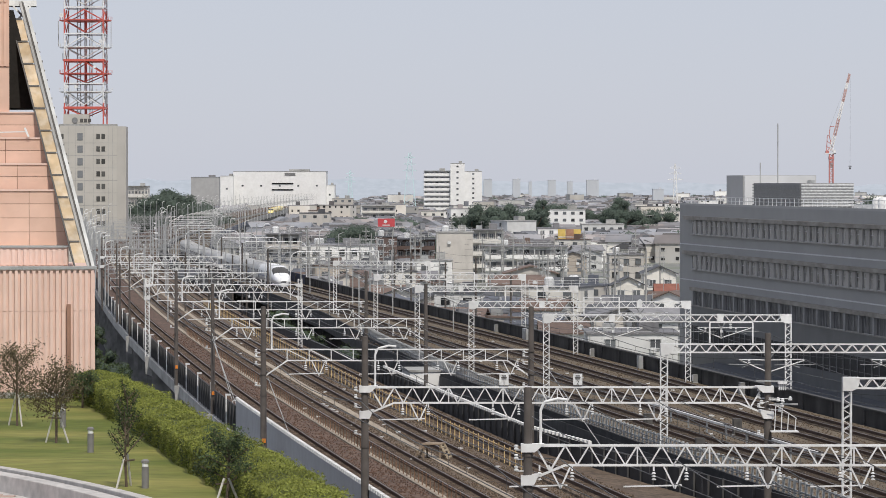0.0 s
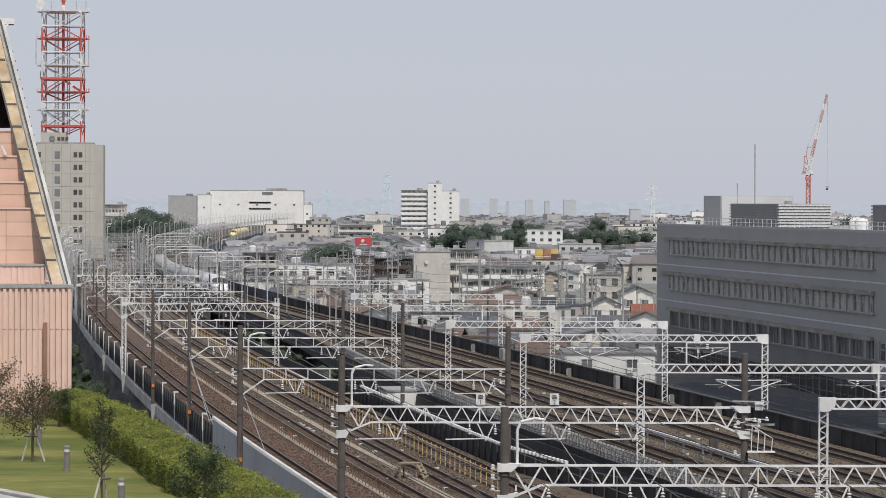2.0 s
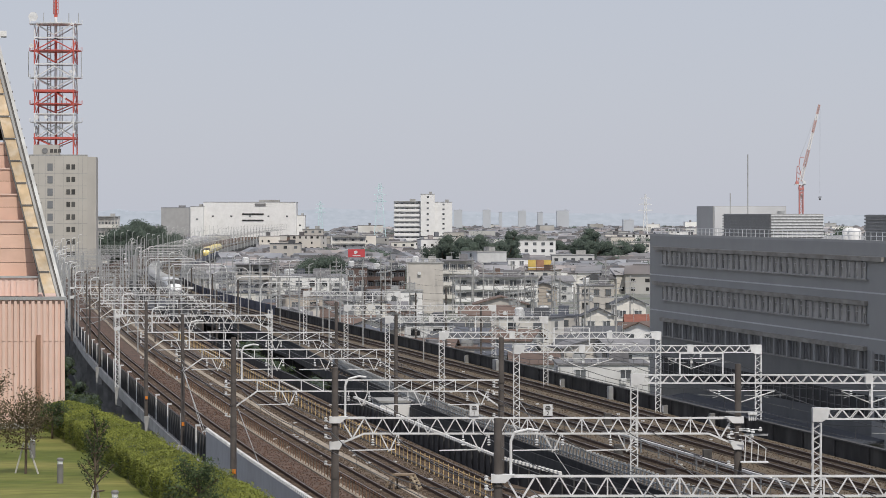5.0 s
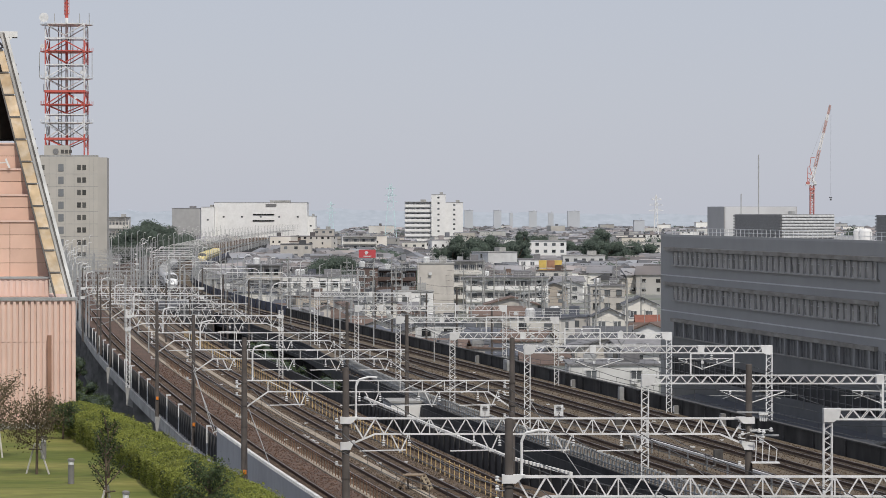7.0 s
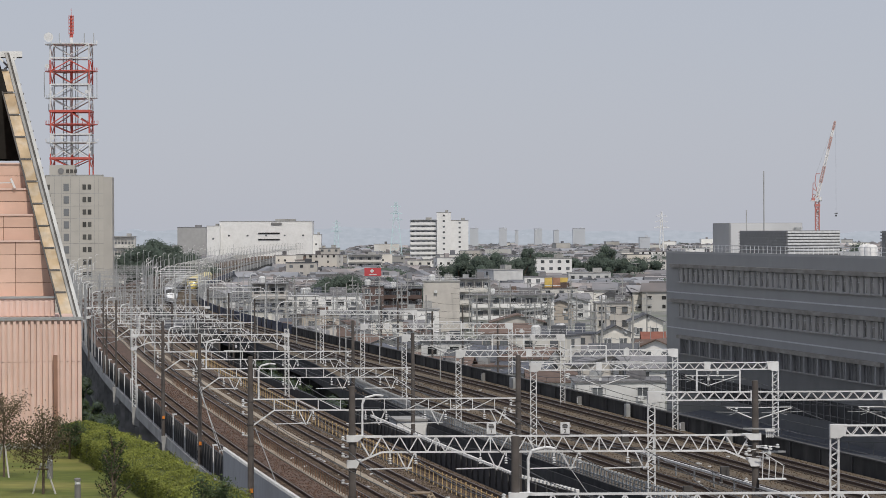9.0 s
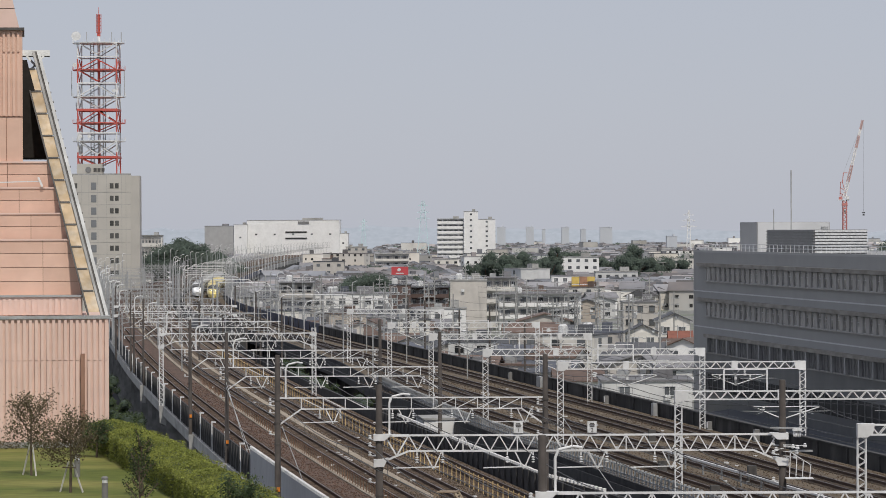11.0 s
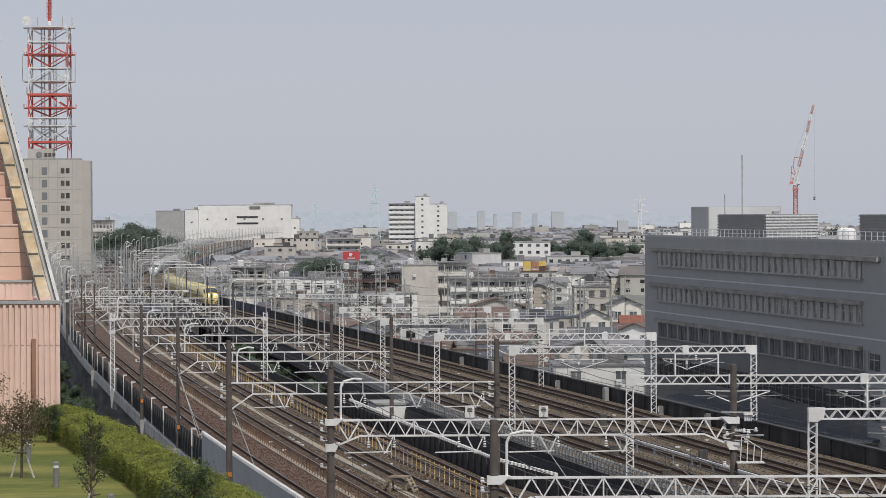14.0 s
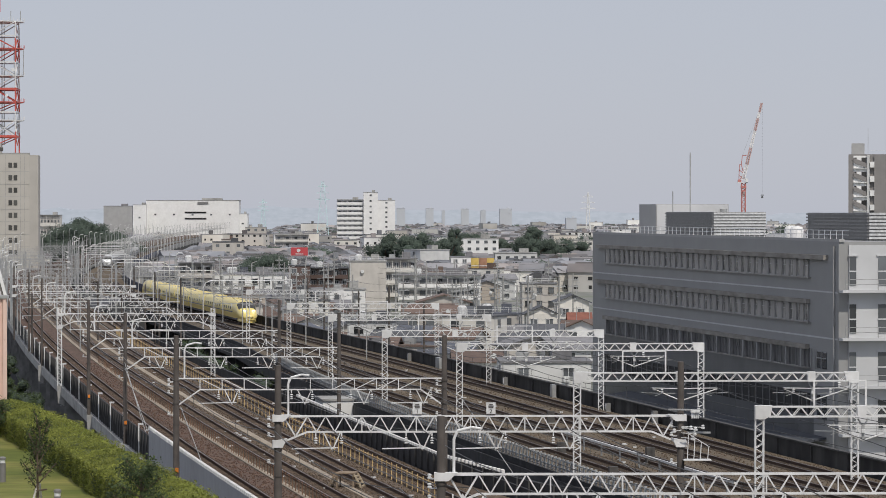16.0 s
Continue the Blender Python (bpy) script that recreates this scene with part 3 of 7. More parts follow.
def narrow_portal(d, o0, o1, heavy, top_l=17.6, top_r=17.6, lattice=False, lift=0.0):
    """A gantry over the narrow-gauge tracks: two poles and a flat truss, seen against the dark gap."""
    x0 = LINE_C(d) + o0
    w = o1 - o0
    th = thing("overhead_gantry", x0, d, 6.6, 0, "white steel truss gantry on dark concrete poles over the tracks", "gantry", "narrow-line gantries")
    for x, top in ((0, top_l), (w, top_r)):
        if lattice:
            part("mast", lattice_mast(0.42, 15.3 - 6.6).shifted(x), STEEL_W, th, "white lattice mast")
        else:
            m = Mesh()
            hh = top - 6.6
            k0 = 0.86 if d < 240 else 0.7 if d < 420 else 0.5
            m.lathe(x, 0, 0, [(0.26 * k0, 0), (0.24 * k0, hh * 0.5), (0.235 * k0, hh * 0.5 + 0.01), (0.2 * k0, hh - 0.02), (0.12, hh)], 12)
            for k in (0.45, 0.58, 0.72):
                m.lathe(x, 0, hh * k, [(0.275 * k0, 0), (0.275 * k0, 0.1)], 12)
            po = part("pole", m, POLE if d < 560 else STEEL_G, th, "dark weathered concrete pole" if d < 560 else "", True)
    zt, zb = 14.7 + lift - 6.6, (13.85 if heavy else 13.95) + lift - 6.6
    m = Mesh()
    n = max(6, int(w / 1.15))
    if heavy:
        truss(m, 1.6, w - 1.6, zt, zb, 0.1, n, posts=True)
    else:
        cells = max(6, int(w / 1.7))
        cw = (w - 3.2) / cells
        for z in (zt, zb):
            m.bar((1.6, 0, z), (w - 1.6, 0, z), 0.085)
        for i in range(cells + 1):
            m.bar((1.6 + i * cw, 0, zt), (1.6 + i * cw, 0, zb), 0.06)
            if i < cells and (i < 3 or i >= cells - 4):
                up_ = i >= cells / 2
                m.bar((1.6 + i * cw, 0, zb if up_ else zt), (1.6 + (i + 1) * cw, 0, zt if up_ else zb), 0.055)
    m.bar((0, 0, zt), (1.6, 0, zt), 0.13 if heavy else 0.09)
    m.bar((w - 1.6, 0, zt), (w, 0, zt), 0.13 if heavy else 0.09)
    m.bar((0.1, 0, zb - 0.62 if heavy else zb - 1.05), (1.6, 0, zb), 0.1)
    m.bar((w - 0.1, 0, zb - 0.62 if heavy else zb - 1.05), (w - 1.6, 0, zb), 0.1)
    if heavy:
        for e in (0, 1):
            q = (lambda v: w - v) if e else (lambda v: v)
            m.bar((q(0.3), 0, zt), (q(0.95), 0, zb - 0.25), 0.08)
            m.bar((q(0.95), 0, zb - 0.25), (q(1.6), 0, zt), 0.08)
    part("beam", m, STEEL_W if d < 560 else STEEL_G, th, "white zigzag truss beam")
    for x in (0, w) if heavy else ():
        g = Mesh()
        s = 1 if x == 0 else -1
        g.prism([(x - s * 0.3, zt - 0.28), (x - s * 0.3, zt + 0.08), (x + s * 0.7, zt + 0.08), (x + s * 0.3, zt - 0.28)], -0.29, 0.29)
        part("bracket", g, STEEL_W, th, "white steel bracket round the pole")
        g = Mesh()
        g.prism([(x - s * 0.3, zb - 0.85), (x - s * 0.3, zb - 0.45), (x + s * 0.5, zb - 0.36), (x + s * 0.25, zb - 0.85)], -0.28, 0.28)
        part("bracket", g, STEEL_W, th, "white steel bracket round the pole")
    for o in C_TRACKS:
        x = o - o0
        if 1 < x < w - 1 and d < 620:
            hang_insulator(th, x - 0.9, zb, 0.25)
            hang_insulator(th, x + 0.5, zb, 0.25)
            a = Mesh()
            a.bar((x - 0.5, 0, zb), (x, 0, zb - 1.0), 0.07)
            a.bar((x + 0.45, 0, zb), (x, 0, zb - 1.0), 0.07)
            a.bar((x - 2.2, 0, zb - 0.92), (x + 0.3, 0, zb - 0.86), 0.06)
            part("steady_arm", a, STEEL_W, th)
    u = Mesh()
    pts = [(0.55, zt), (0.55, top_l - 6.6 - 1.0), (0.7, top_l - 6.6 - 0.65), (1.3, top_l - 6.6 - 0.5), (1.7, top_l - 6.6 - 0.55)]
    for p, q in zip(pts, pts[1:]):
        u.bar((p[0], 0.1, p[1]), (q[0], 0.1, q[1]), 0.13, sides=8)
    part("bent_pipe", u, STEEL_W, th, "white bent pipe over the beam")
    for x in ((0, w) if d < 420 and not lattice else ()):
        for z in (zb - 0.25, zt - 0.2, zb + 0.25, zb - 1.7):
            arm = part("pole_insulator", Mesh().lathe(x - 0.5, 0, z, [(0.03, 0), (0.1, 0.02), (0.1, 0.07), (0.05, 0.12), (0.09, 0.15), (0.09, 0.2), (0.03, 0.23)], 8).bar((x - 0.5, 0, z), (x, 0, z), 0.05), CERAMIC, th)
    pl = Mesh().box(0.05, -0.25, 1.8, 0.22, 0.05, 0.3)
    if d < 350:
        part("number_plate", pl, ORANGE, th, "small orange plate")
    return th


class MastMesh(Mesh):
    def shifted(self, x):
        self.v = [(a + x, b, c) for a, b, c in self.v]
        return self


def lattice_mast(w, h, leg=0.09):
    m = MastMesh()
    for a in (-1, 1):
        for b in (-1, 1):
            m.bar((a * w / 2, b * w / 2, 0), (a * w / 2, b * w / 2, h), leg)
    n = int(h / (w * 1.25))
    for i in range(n):
        z0, z1, zm = h * i / n, h * (i + 1) / n, h * (i + 0.5) / n
        for b in (-1, 1):
            m.bar((-w / 2, b * w / 2, z0), (w / 2, b * w / 2, zm), leg * 0.55)
            m.bar((w / 2, b * w / 2, zm), (-w / 2, b * w / 2, z1), leg * 0.55)
            m.bar((b * w / 2, -w / 2, z0), (b * w / 2, w / 2, zm), leg * 0.55)
            m.bar((b * w / 2, w / 2, zm), (b * w / 2, -w / 2, z1), leg * 0.55)
    return m


def wide_portal(d, x0, x1, z_top=15.1):
    """A white box-truss gantry on lattice masts over the high-speed tracks."""
    th = thing("overhead_gantry", x0, d, 7.4, 0, "white box-truss gantry on lattice masts over the high-speed tracks", "gantry", "high-speed gantries")
    w, h = x1 - x0, z_top - 7.4
    for x in (0, w):
        part("mast", lattice_mast(0.46, h, 0.068).shifted(x), STEEL_W, th, "white lattice mast")
    m = Mesh()
    for y in (-0.3, 0.3):
        truss(m, 0.5, w - 0.5, h - 0.05, h - 0.6, 0.072, int(w / 0.95), y)
    for i in range(int(w / 1.0)):
        m.bar((0.5 + i, -0.3, h - 0.05), (1.0 + i, 0.3, h - 0.05), 0.07)
    part("beam", m, STEEL_W, th, "white box truss")
    for x, s in ((0, 1), (w, -1)):
        g = Mesh().prism([(x - s * 0.25, h + 0.02), (x + s * 0.72, h + 0.02), (x + s * 0.6, h - 0.55), (x + s * 0.28, h - 0.74), (x - s * 0.25, h - 0.74)], -0.32, 0.32)
        part("gusset", g, STEEL_W, th, "white corner plate")
    for o in (-2.1, -11.0):
        x = LINE_S(d) + s_off(o)(d) - x0
        if (o > -10 or d < 450) and 1.5 < x < w - 0.5:
            part("clamp", Mesh().box(x - 0.1, 0, h - 0.64, 0.5, 0.7, 0.66), STEEL_W, th, "white joint plate")
            a = Mesh()
            a.bar((x - 0.3, 0, h - 0.72), (x - 0.08, 0, h - 1.05), 0.08)
            a.bar((x + 0.3, 0, h - 0.72), (x + 0.08, 0, h - 1.05), 0.08)
            a.bar((x, 0, h - 1.0), (x, 0, h - 2.0), 0.15)
            part("drop_post", a, STEEL_G, th, "grey steel drop post")
            for s, ln in ((-1, 2.0), (1, 2.5)):
                c_ = Mesh()
                c_.bar((x, 0, h - 1.12), (x + s * ln, 0, h - 1.08), 0.075, sides=6)
                c_.bar((x + s * 0.05, 0, h - 1.92), (x + s * ln * 0.97, 0, h - 1.14), 0.085, sides=6)
                part("cantilever", c_, STEEL_W, th, "white tubular cantilever")
                k_ = Mesh()
                k_.bar((x + s * 0.4, 0.05, h - 1.45), (x + s * (ln + 0.7), 0.05, h - 1.4), 0.04)
                k_.bar((x + s * ln * 0.6, 0.05, h - 1.42), (x + s * (ln * 0.6 + 0.6), 0.05, h - 1.62), 0.035)
                part("steady_arm", k_, STEEL_G, th)
            part("junction_box", Mesh().box(x, -0.15, h - 1.5, 0.2, 0.16, 0.2), CERAMIC, th)
            for k in (-1.3, 1.2):
                ob = new("insulator", INSUL)
                ob.parent = th
                ob.matrix_basis = pose(x + k, 0, h - 1.08)
    f = Mesh()
    if w > 12:
        for x in (3.1, 6.0):
            f.bar((x, 0.2, h), (x, 0.2, h + 1.4), 0.1)
        f.bar((3.1, 0.2, h + 1.4), (6.0, 0.2, h + 1.4), 0.06)
        part("feeder_frame", f, STEEL_W, th, "white frame over the beam")
        for x in (4.5,):
            ob = new("insulator", INSUL)
            ob.parent = th
            ob.matrix_basis = pose(x, 0.2, h + 1.38)
    return th


def pipe_portal(d, line, o0, o1, z_top, group, label):
    """A far gantry of bent white pipe."""
    th = thing("pipe_gantry", line(d) + o0, d, 7.0, 0, label, "gantry", group)
    w, h = o1 - o0, z_top - 7.0
    r = 1.1
    pts = [(0, 0), (0, h - r), (0.33 * r, h - 0.3 * r), (r, h), (w - r, h), (w - 0.33 * r, h - 0.3 * r), (w, h - r), (w, 0)]
    m = Mesh()
    for p, q in zip(pts, pts[1:]):
        m.bar((p[0], 0, p[1]), (q[0], 0, q[1]), 0.14, sides=6)
    part("pipe_frame", m, STEEL_W, th)
    b = Mesh()
    b.bar((0, 0, h - 1.9), (w, 0, h - 1.9), 0.14)
    for k in range(1, int(w / 3)):
        b.bar((k * 3, 0, h), (k * 3, 0, h - 2.6), 0.1)
        b.bar((k * 3, 0, h - 2.6), (k * 3 - 1.6, 0, h - 2.0), 0.08)
    tagged(part("drop_arm", b, STEEL_G, th), kind="stuff")
    for x in (0, w):
        e = Mesh()
        e.bar((x, 0.3, 0), (x, 0.3, h + 2.0), 0.16, sides=6)
        e.bar((x, 0.3, h + 2.0), (x + 0.8, 0.3, h + 2.3), 0.11)
        part("feeder_post", e, STEEL_G, th)


narrow_portal(150, -1.4, 24.5, True, 17.2, 17.0)
narrow_portal(190, -2.95, 18.93, True, 17.6, 17.8, lift=0.15)
narrow_portal(236, -3.75, 14.3, False, 17.6, 17.6)
narrow_portal(289, -2.9, 14.7, False)
narrow_portal(330, -3.3, 14.6, False)
narrow_portal(385, -3.2, 13.6, True, lattice=True)
for d, heavy in ((435, False), (480, False), (528, True), (582, False), (634, False)):
    narrow_portal(d, -3.8 if heavy else -3.0, 14.2, heavy)
for i in range(12):
    narrow_portal(688 + i * 46, -3.0 + 0.4 * (i % 2), 14.0 - 0.5 * (i % 3), i % 4 == 2, 16.6 + 0.5 * (i % 3), 17.2)
for d, xa, xb in ((150, 29.9, 50.6), (195, 22.5, 42.5), (236, 14.9, 33.7), (288, 8.5, 28.4), (320, 2.6, 22.4), (367, -2.7, 13.9), (412, -7.9, 9.5), (483, -14.9, -2.0)):
    wide_portal(d, xa, xb)
for i in range(46):
    d = 535 + i * 46
    pipe_portal(d, LINE_S, left_edge(d) - 0.2, 3.4, 15.3, "far high-speed gantries", "white bent-pipe gantry over the high-speed tracks")


def side_mast(line, d, o, h):
    th = thing("line_mast", line(d) + o, d, 7.4, 0, "thin grey mast with a bent white top beside distant tracks", "mast", "line masts")
    part("pole", Mesh().bar((0, 0, 0), (0, 0, h), 0.17, sides=6), STEEL_G, th)
    k = Mesh()
    for p, q in (((0, h), (0.05, h + 0.7)), ((0.05, h + 0.7), (0.4, h + 1.0)), ((0.4, h + 1.0), (1.0, h + 1.0))):
        k.bar((p[0], 0, p[1]), (q[0], 0, q[1]), 0.12, sides=6)
    part("bent_top", k, STEEL_W, th)


for i in range(40):
    side_mast(LINE_C, 560 + i * 44, -3.4, 9.5 + (i * 7 % 5) * 0.3)
    side_mast(LINE_C, 580 + i * 44, 15.5, 9.5 + (i * 3 % 5) * 0.3)
    side_mast(LINE_S, 610 + i * 48, 3.7, 9.2)


mast_rng = random.Random(8)


def dark_mast(line, d, o, h):
    th = thing("line_mast", line(d) + o, d, 7.4, 0, "dark concrete line mast with crossarms and insulators", "mast", "dark line masts")
    part("pole", Mesh().lathe(0, 0, 0, [(0.14, 0), (0.11, h - 0.1), (0.06, h)], 8), POLE if d < 520 else STEEL_G, th)
    c_ = Mesh()
    for z in (h * 0.62, h * 0.76):
        c_.bar((-1.3, 0, z), (1.5, 0, z), 0.09)
    c_.bar((0, 0, h * 0.5), (2.6, 0, h * 0.62), 0.08)
    part("crossarm", c_, STEEL_G, th)
    for x, z in ((-1.2, h * 0.62), (1.4, h * 0.62), (-1.2, h * 0.76), (1.4, h * 0.76)):
        ob = new("insulator", INSUL)
        ob.parent = th
        ob.matrix_basis = pose(x, 0, z)


def beam_frame(line, d, o0, o1, z):
    """A light square frame between two steel posts, with hangers."""
    th = thing("pipe_gantry", line(d) + o0, d, 7.4, 0, "pale square steel frame over the tracks", "gantry", "square frames")
    w, h = o1 - o0, z - 7.4
    for x in (0, w):
        part("post", Mesh().bar((x, 0, 0), (x, 0, h + 0.6), 0.15), STEEL_G, th)
    b_ = Mesh()
    b_.bar((0, 0, h), (w, 0, h), 0.1).bar((0, 0, h - 1.0), (w, 0, h - 1.0), 0.08)
    for k in range(int(w / 2.6) + 1):
        b_.bar((k * 2.6, 0, h), (min(w, k * 2.6 + 1.3), 0, h - 1.0), 0.05)
    part("beam", b_, STEEL_G, th)
    for k in range(1, int(w / 2.6)):
        hang_insulator(th, k * 2.6, h - 1.0, 0.2)


for i in range(34):
    d = 440 + i * 17 + mast_rng.uniform(-5, 5)
    dark_mast(LINE_C, d, mast_rng.choice((-3.3, -3.6, 3.15, 7.05, 14.6)), mast_rng.uniform(7.5, 10.0))
for i in range(20):
    d = 420 + i * 26 + mast_rng.uniform(-6, 6)
    dark_mast(LINE_S, d, 3.8, mast_rng.uniform(7.5, 9.5))
for i in range(8):
    d = 462 + i * 61 + mast_rng.uniform(-6, 6)
    o = mast_rng.choice((-3.0, 2.9, 6.9))
    beam_frame(LINE_C, d, o, o + mast_rng.choice((7.4, 11.2)), mast_rng.uniform(13.2, 15.6))
for i in range(8):
    d = 430 + i * 47 + mast_rng.uniform(-6, 6)
    beam_frame(LINE_S, d, left_edge(d) + 0.2, -2.1, mast_rng.uniform(12.6, 14.6))
for (x0_, y0_, z0_), (x1_, y1_, z1_) in (((-19.1, 289, 13.6), (-16.8, 282, 7.74)), ((-19.1, 289, 13.2), (-16.6, 282.5, 7.74)), ((7.2, 235.8, 13.2), (11.0, 228, 7.74)), ((-11.8, 235.8, 12.8), (-9.4, 229, 7.74)), ((14.2, 189.8, 12.5), (20.5, 200, 7.74))):
    tagged(part("guy_wire", Mesh().bar((x0_, y0_, z0_), (x1_, y1_, z1_), 0.045), STEEL_G), "taut steel guy wire from a gantry pole to the track bed", "guy wire", "guy wires")


def wires(line, off, supports, label):
    th = thing("overhead_wire", 0, 0, 0, 0, label, "wire", "overhead wires")
    contact, bearer, drop = Mesh(), Mesh(), Mesh()
    f = off if callable(off) else (lambda d: off)
    for a, b in zip(supports, supports[1:]):
        pa, pb = Vector((line(a) + f(a), a, 0)), Vector((line(b) + f(b), b, 0))
        contact.bar(pa + Vector((0, 0, 13.05)), pb + Vector((0, 0, 13.05)), 0.035)
        last = None
        for k in range(9):
            u = k / 8
            p = pa.lerp(pb, u) + Vector((0, 0, 14.1 - 0.75 * 4 * u * (1 - u)))
            if last:
                bearer.bar(last, p, 0.035)
            if 0 < k < 8:
                drop.bar(p, (p.x, p.y, 13.05), 0.02)
            last = p
    tagged(part("contact_wire", contact, WIRE, th), kind="stuff")
    tagged(part("bearer_wire", bearer, WIRE, th), kind="stuff")
    tagged(part("dropper_wire", drop, WIRE, th), kind="stuff")


SUP_C = [110, 150, 190, 236, 289, 330, 385] + [435 + i * 50 for i in range(10)]
SUP_S = [110, 150, 195, 236, 288, 320, 367, 412, 483] + [535 + i * 48 for i in range(9)]
for o in C_TRACKS:
    wires(LINE_C, o, SUP_C, "thin dark catenary wires over a narrow-gauge track")
for o in S_TRACKS:
    wires(LINE_S, s_off(o), SUP_S if o > -10 else SUP_S[:8], "thin dark catenary wires over a high-speed track")
for o in (-3.2, 14.2):
    wires(LINE_C, (lambda d, o=o: o), SUP_C, "feeder wires along the gantry poles")


# ---- trains ----
def car_section(y, half, h, z0=0.75, n=16):
    """One rounded body ring: half width, roof height."""
    pts = []
    prof = [(0.86, z0), (0.98, z0 + 0.5), (1.0, z0 + (h - z0) * 0.35), (0.985, z0 + (h - z0) * 0.55), (0.9, z0 + (h - z0) * 0.8), (0.7, z0 + (h - z0) * 0.94), (0.35, h - 0.01), (0.0, h)]
    right = [(half * a, z) for a, z in prof]
    ring = right + [(-x, z) for x, z in reversed(right[:-1])]
    return [(x, y, z) for x, z in ring]


def train_car(name, body, stripe, label, category, nose=0):
    """A 25 m car centred on its origin; nose +1 or -1 puts a long streamlined end at that side."""
    th = thing(name, 0, 0, 0, 0, label, category)
    secs = []
    if nose:
        prof = [(0.0, 0.5, 1.2), (0.25, 0.85, 1.52), (0.8, 1.14, 1.78), (1.8, 1.38, 2.0), (3.0, 1.5, 2.2), (3.8, 1.55, 2.5), (4.8, 1.6, 3.05), (5.8, 1.65, 3.42), (7.4, 1.68, 3.6), (9.0, 1.69, 3.65)]
        for y, hw, h in prof:
            secs.append(car_section(12.4 - y, hw, h, 0.62 if y < 1 else 0.72))
        secs.append(car_section(-12.3, 1.69, 3.65))
    else:
        secs = [car_section(12.3, 1.69, 3.65), car_section(-12.3, 1.69, 3.65)]
    part("body", Mesh().sweep(secs), body, th, "", True)
    m = Mesh()
    lo, hi = (-12.2, 3.2) if nose else (-12.2, 12.2)
    for s in (-1, 1):
        m.box(s * 1.655, (lo + hi) / 2, 1.6, 0.07, hi - lo, 0.15)
    part("stripe", m, stripe, th, "blue stripe under the windows")
    k = int((hi - lo) / 2.7)
    for s in (-1, 1):
        w = Mesh()
        for i in range(k):
            w.box(s * 1.655, lo + 1.6 + i * 2.7, 2.1, 0.06, 0.7, 0.42)
        part("window_row", w, GLASS_DK, th, "row of small dark windows")
    part("underframe", Mesh().box(0, -0.2 if not nose else -2.2, 0.45, 2.9, 23.6 if not nose else 19.5, 0.34), TRAIN_GR, th)
    for y in (-8.7, 8.7 if not nose else 5.2):
        b = Mesh()
        for dy in (-1.25, 1.25):
            for s in (-1, 1):
                b.add(*wheel(s * 0.72, y + dy, 0.43))
        b.box(0, y, 0.35, 2.3, 3.4, 0.3)
        part("bogie", b, TRAIN_GR, th)
    r = Mesh()
    for y in (-6, 0, 5) if not nose else (-8, -3):
        r.box(0, y, 3.62, 1.5, 2.2, 0.07)
    part("roof_box", r, body, th)
    if nose:
        def skin(y, k):
            """Height of the nose's skin, y back from the tip, k of its half width."""
            hw_, h_ = np.interp(y, [q[0] for q in prof], [q[1] for q in prof]), np.interp(y, [q[0] for q in prof], [q[2] for q in prof])
            z0 = 0.72
            z = np.interp(abs(k), [0, 0.35, 0.7, 0.9, 0.985], [h_, h_ - 0.01, z0 + (h_ - z0) * 0.94, z0 + (h_ - z0) * 0.8, z0 + (h_ - z0) * 0.55])
            return (float(k * hw_), 12.4 - y, float(z))

        ws = Mesh()
        ks = (-0.88, -0.7, -0.35, 0, 0.35, 0.7, 0.88)
        lift, sink = Vector((0, 0.02, 0.05)), Vector((0, 0, -0.1))
        ws.sweep([[Vector(skin(q, k)) + lift for q in (3.7, 4.6, 5.6)] + [Vector(skin(q, k)) + sink for q in (5.6, 4.6, 3.7)] for k in ks])
        part("windscreen", ws, SLIT, th, "dark wraparound windscreen")
        for s in (-1, 1):
            part("headlight", Mesh().box(s * 0.72, 12.4 - 1.6, 2.0, 0.36, 0.45, 0.16), LAMP_W, th, "small lit head lamp")
        part("skirt", Mesh().sweep([car_section(12.3, 0.4, 0.62, 0.2), car_section(11.2, 1.1, 0.72, 0.2), car_section(8.0, 1.5, 0.74, 0.25)]), body, th)
    return th


def wheel(x, y, r, n=12):
    vs = [(x + k, y + r * math.cos(2 * math.pi * i / n), r + r * math.sin(2 * math.pi * i / n)) for k in (-0.07, 0.07) for i in range(n)]
    return vs, [(i, (i + 1) % n, n + (i + 1) % n, n + i) for i in range(n)] + [tuple(range(n - 1, -1, -1)), tuple(range(n, 2 * n))]


white_end = train_car("white_train_car", TRAIN_W, TRAIN_B, "white streamlined end car of a high-speed train with blue stripe", "train car", 1)
white_mid = train_car("white_train_car", TRAIN_W_DULL, TRAIN_B, "white high-speed train car with a blue stripe", "train car")
yellow_end = train_car("yellow_train_car", TRAIN_Y, TRAIN_B, "bright yellow streamlined end car of a track inspection train", "train car", 1)
yellow_mid = train_car("yellow_train_car", TRAIN_Y, TRAIN_B, "bright yellow inspection train car with a blue stripe", "train car")
here = Matrix.Identity(4)
white_cars = [white_end] + [white_mid if i == 0 else copy_thing(white_mid, here) for i in range(10)]
yellow_cars = [yellow_end] + [yellow_mid if i == 0 else copy_thing(yellow_mid, here) for i in range(5)] + [copy_thing(yellow_end, here)]


def car_pose(off, d, flip):
    """The pose of a car whose middle is at the distance d."""
    a, b = d - 8.7, d + 8.7
    x0, x1 = LINE_S(a) + off, LINE_S(b) + off
    turn = -math.degrees(math.atan2(x1 - x0, b - a)) + (180 if flip else 0)
    return pose((x0 + x1) / 2, d, RAIL_Z, 0, 0, turn)


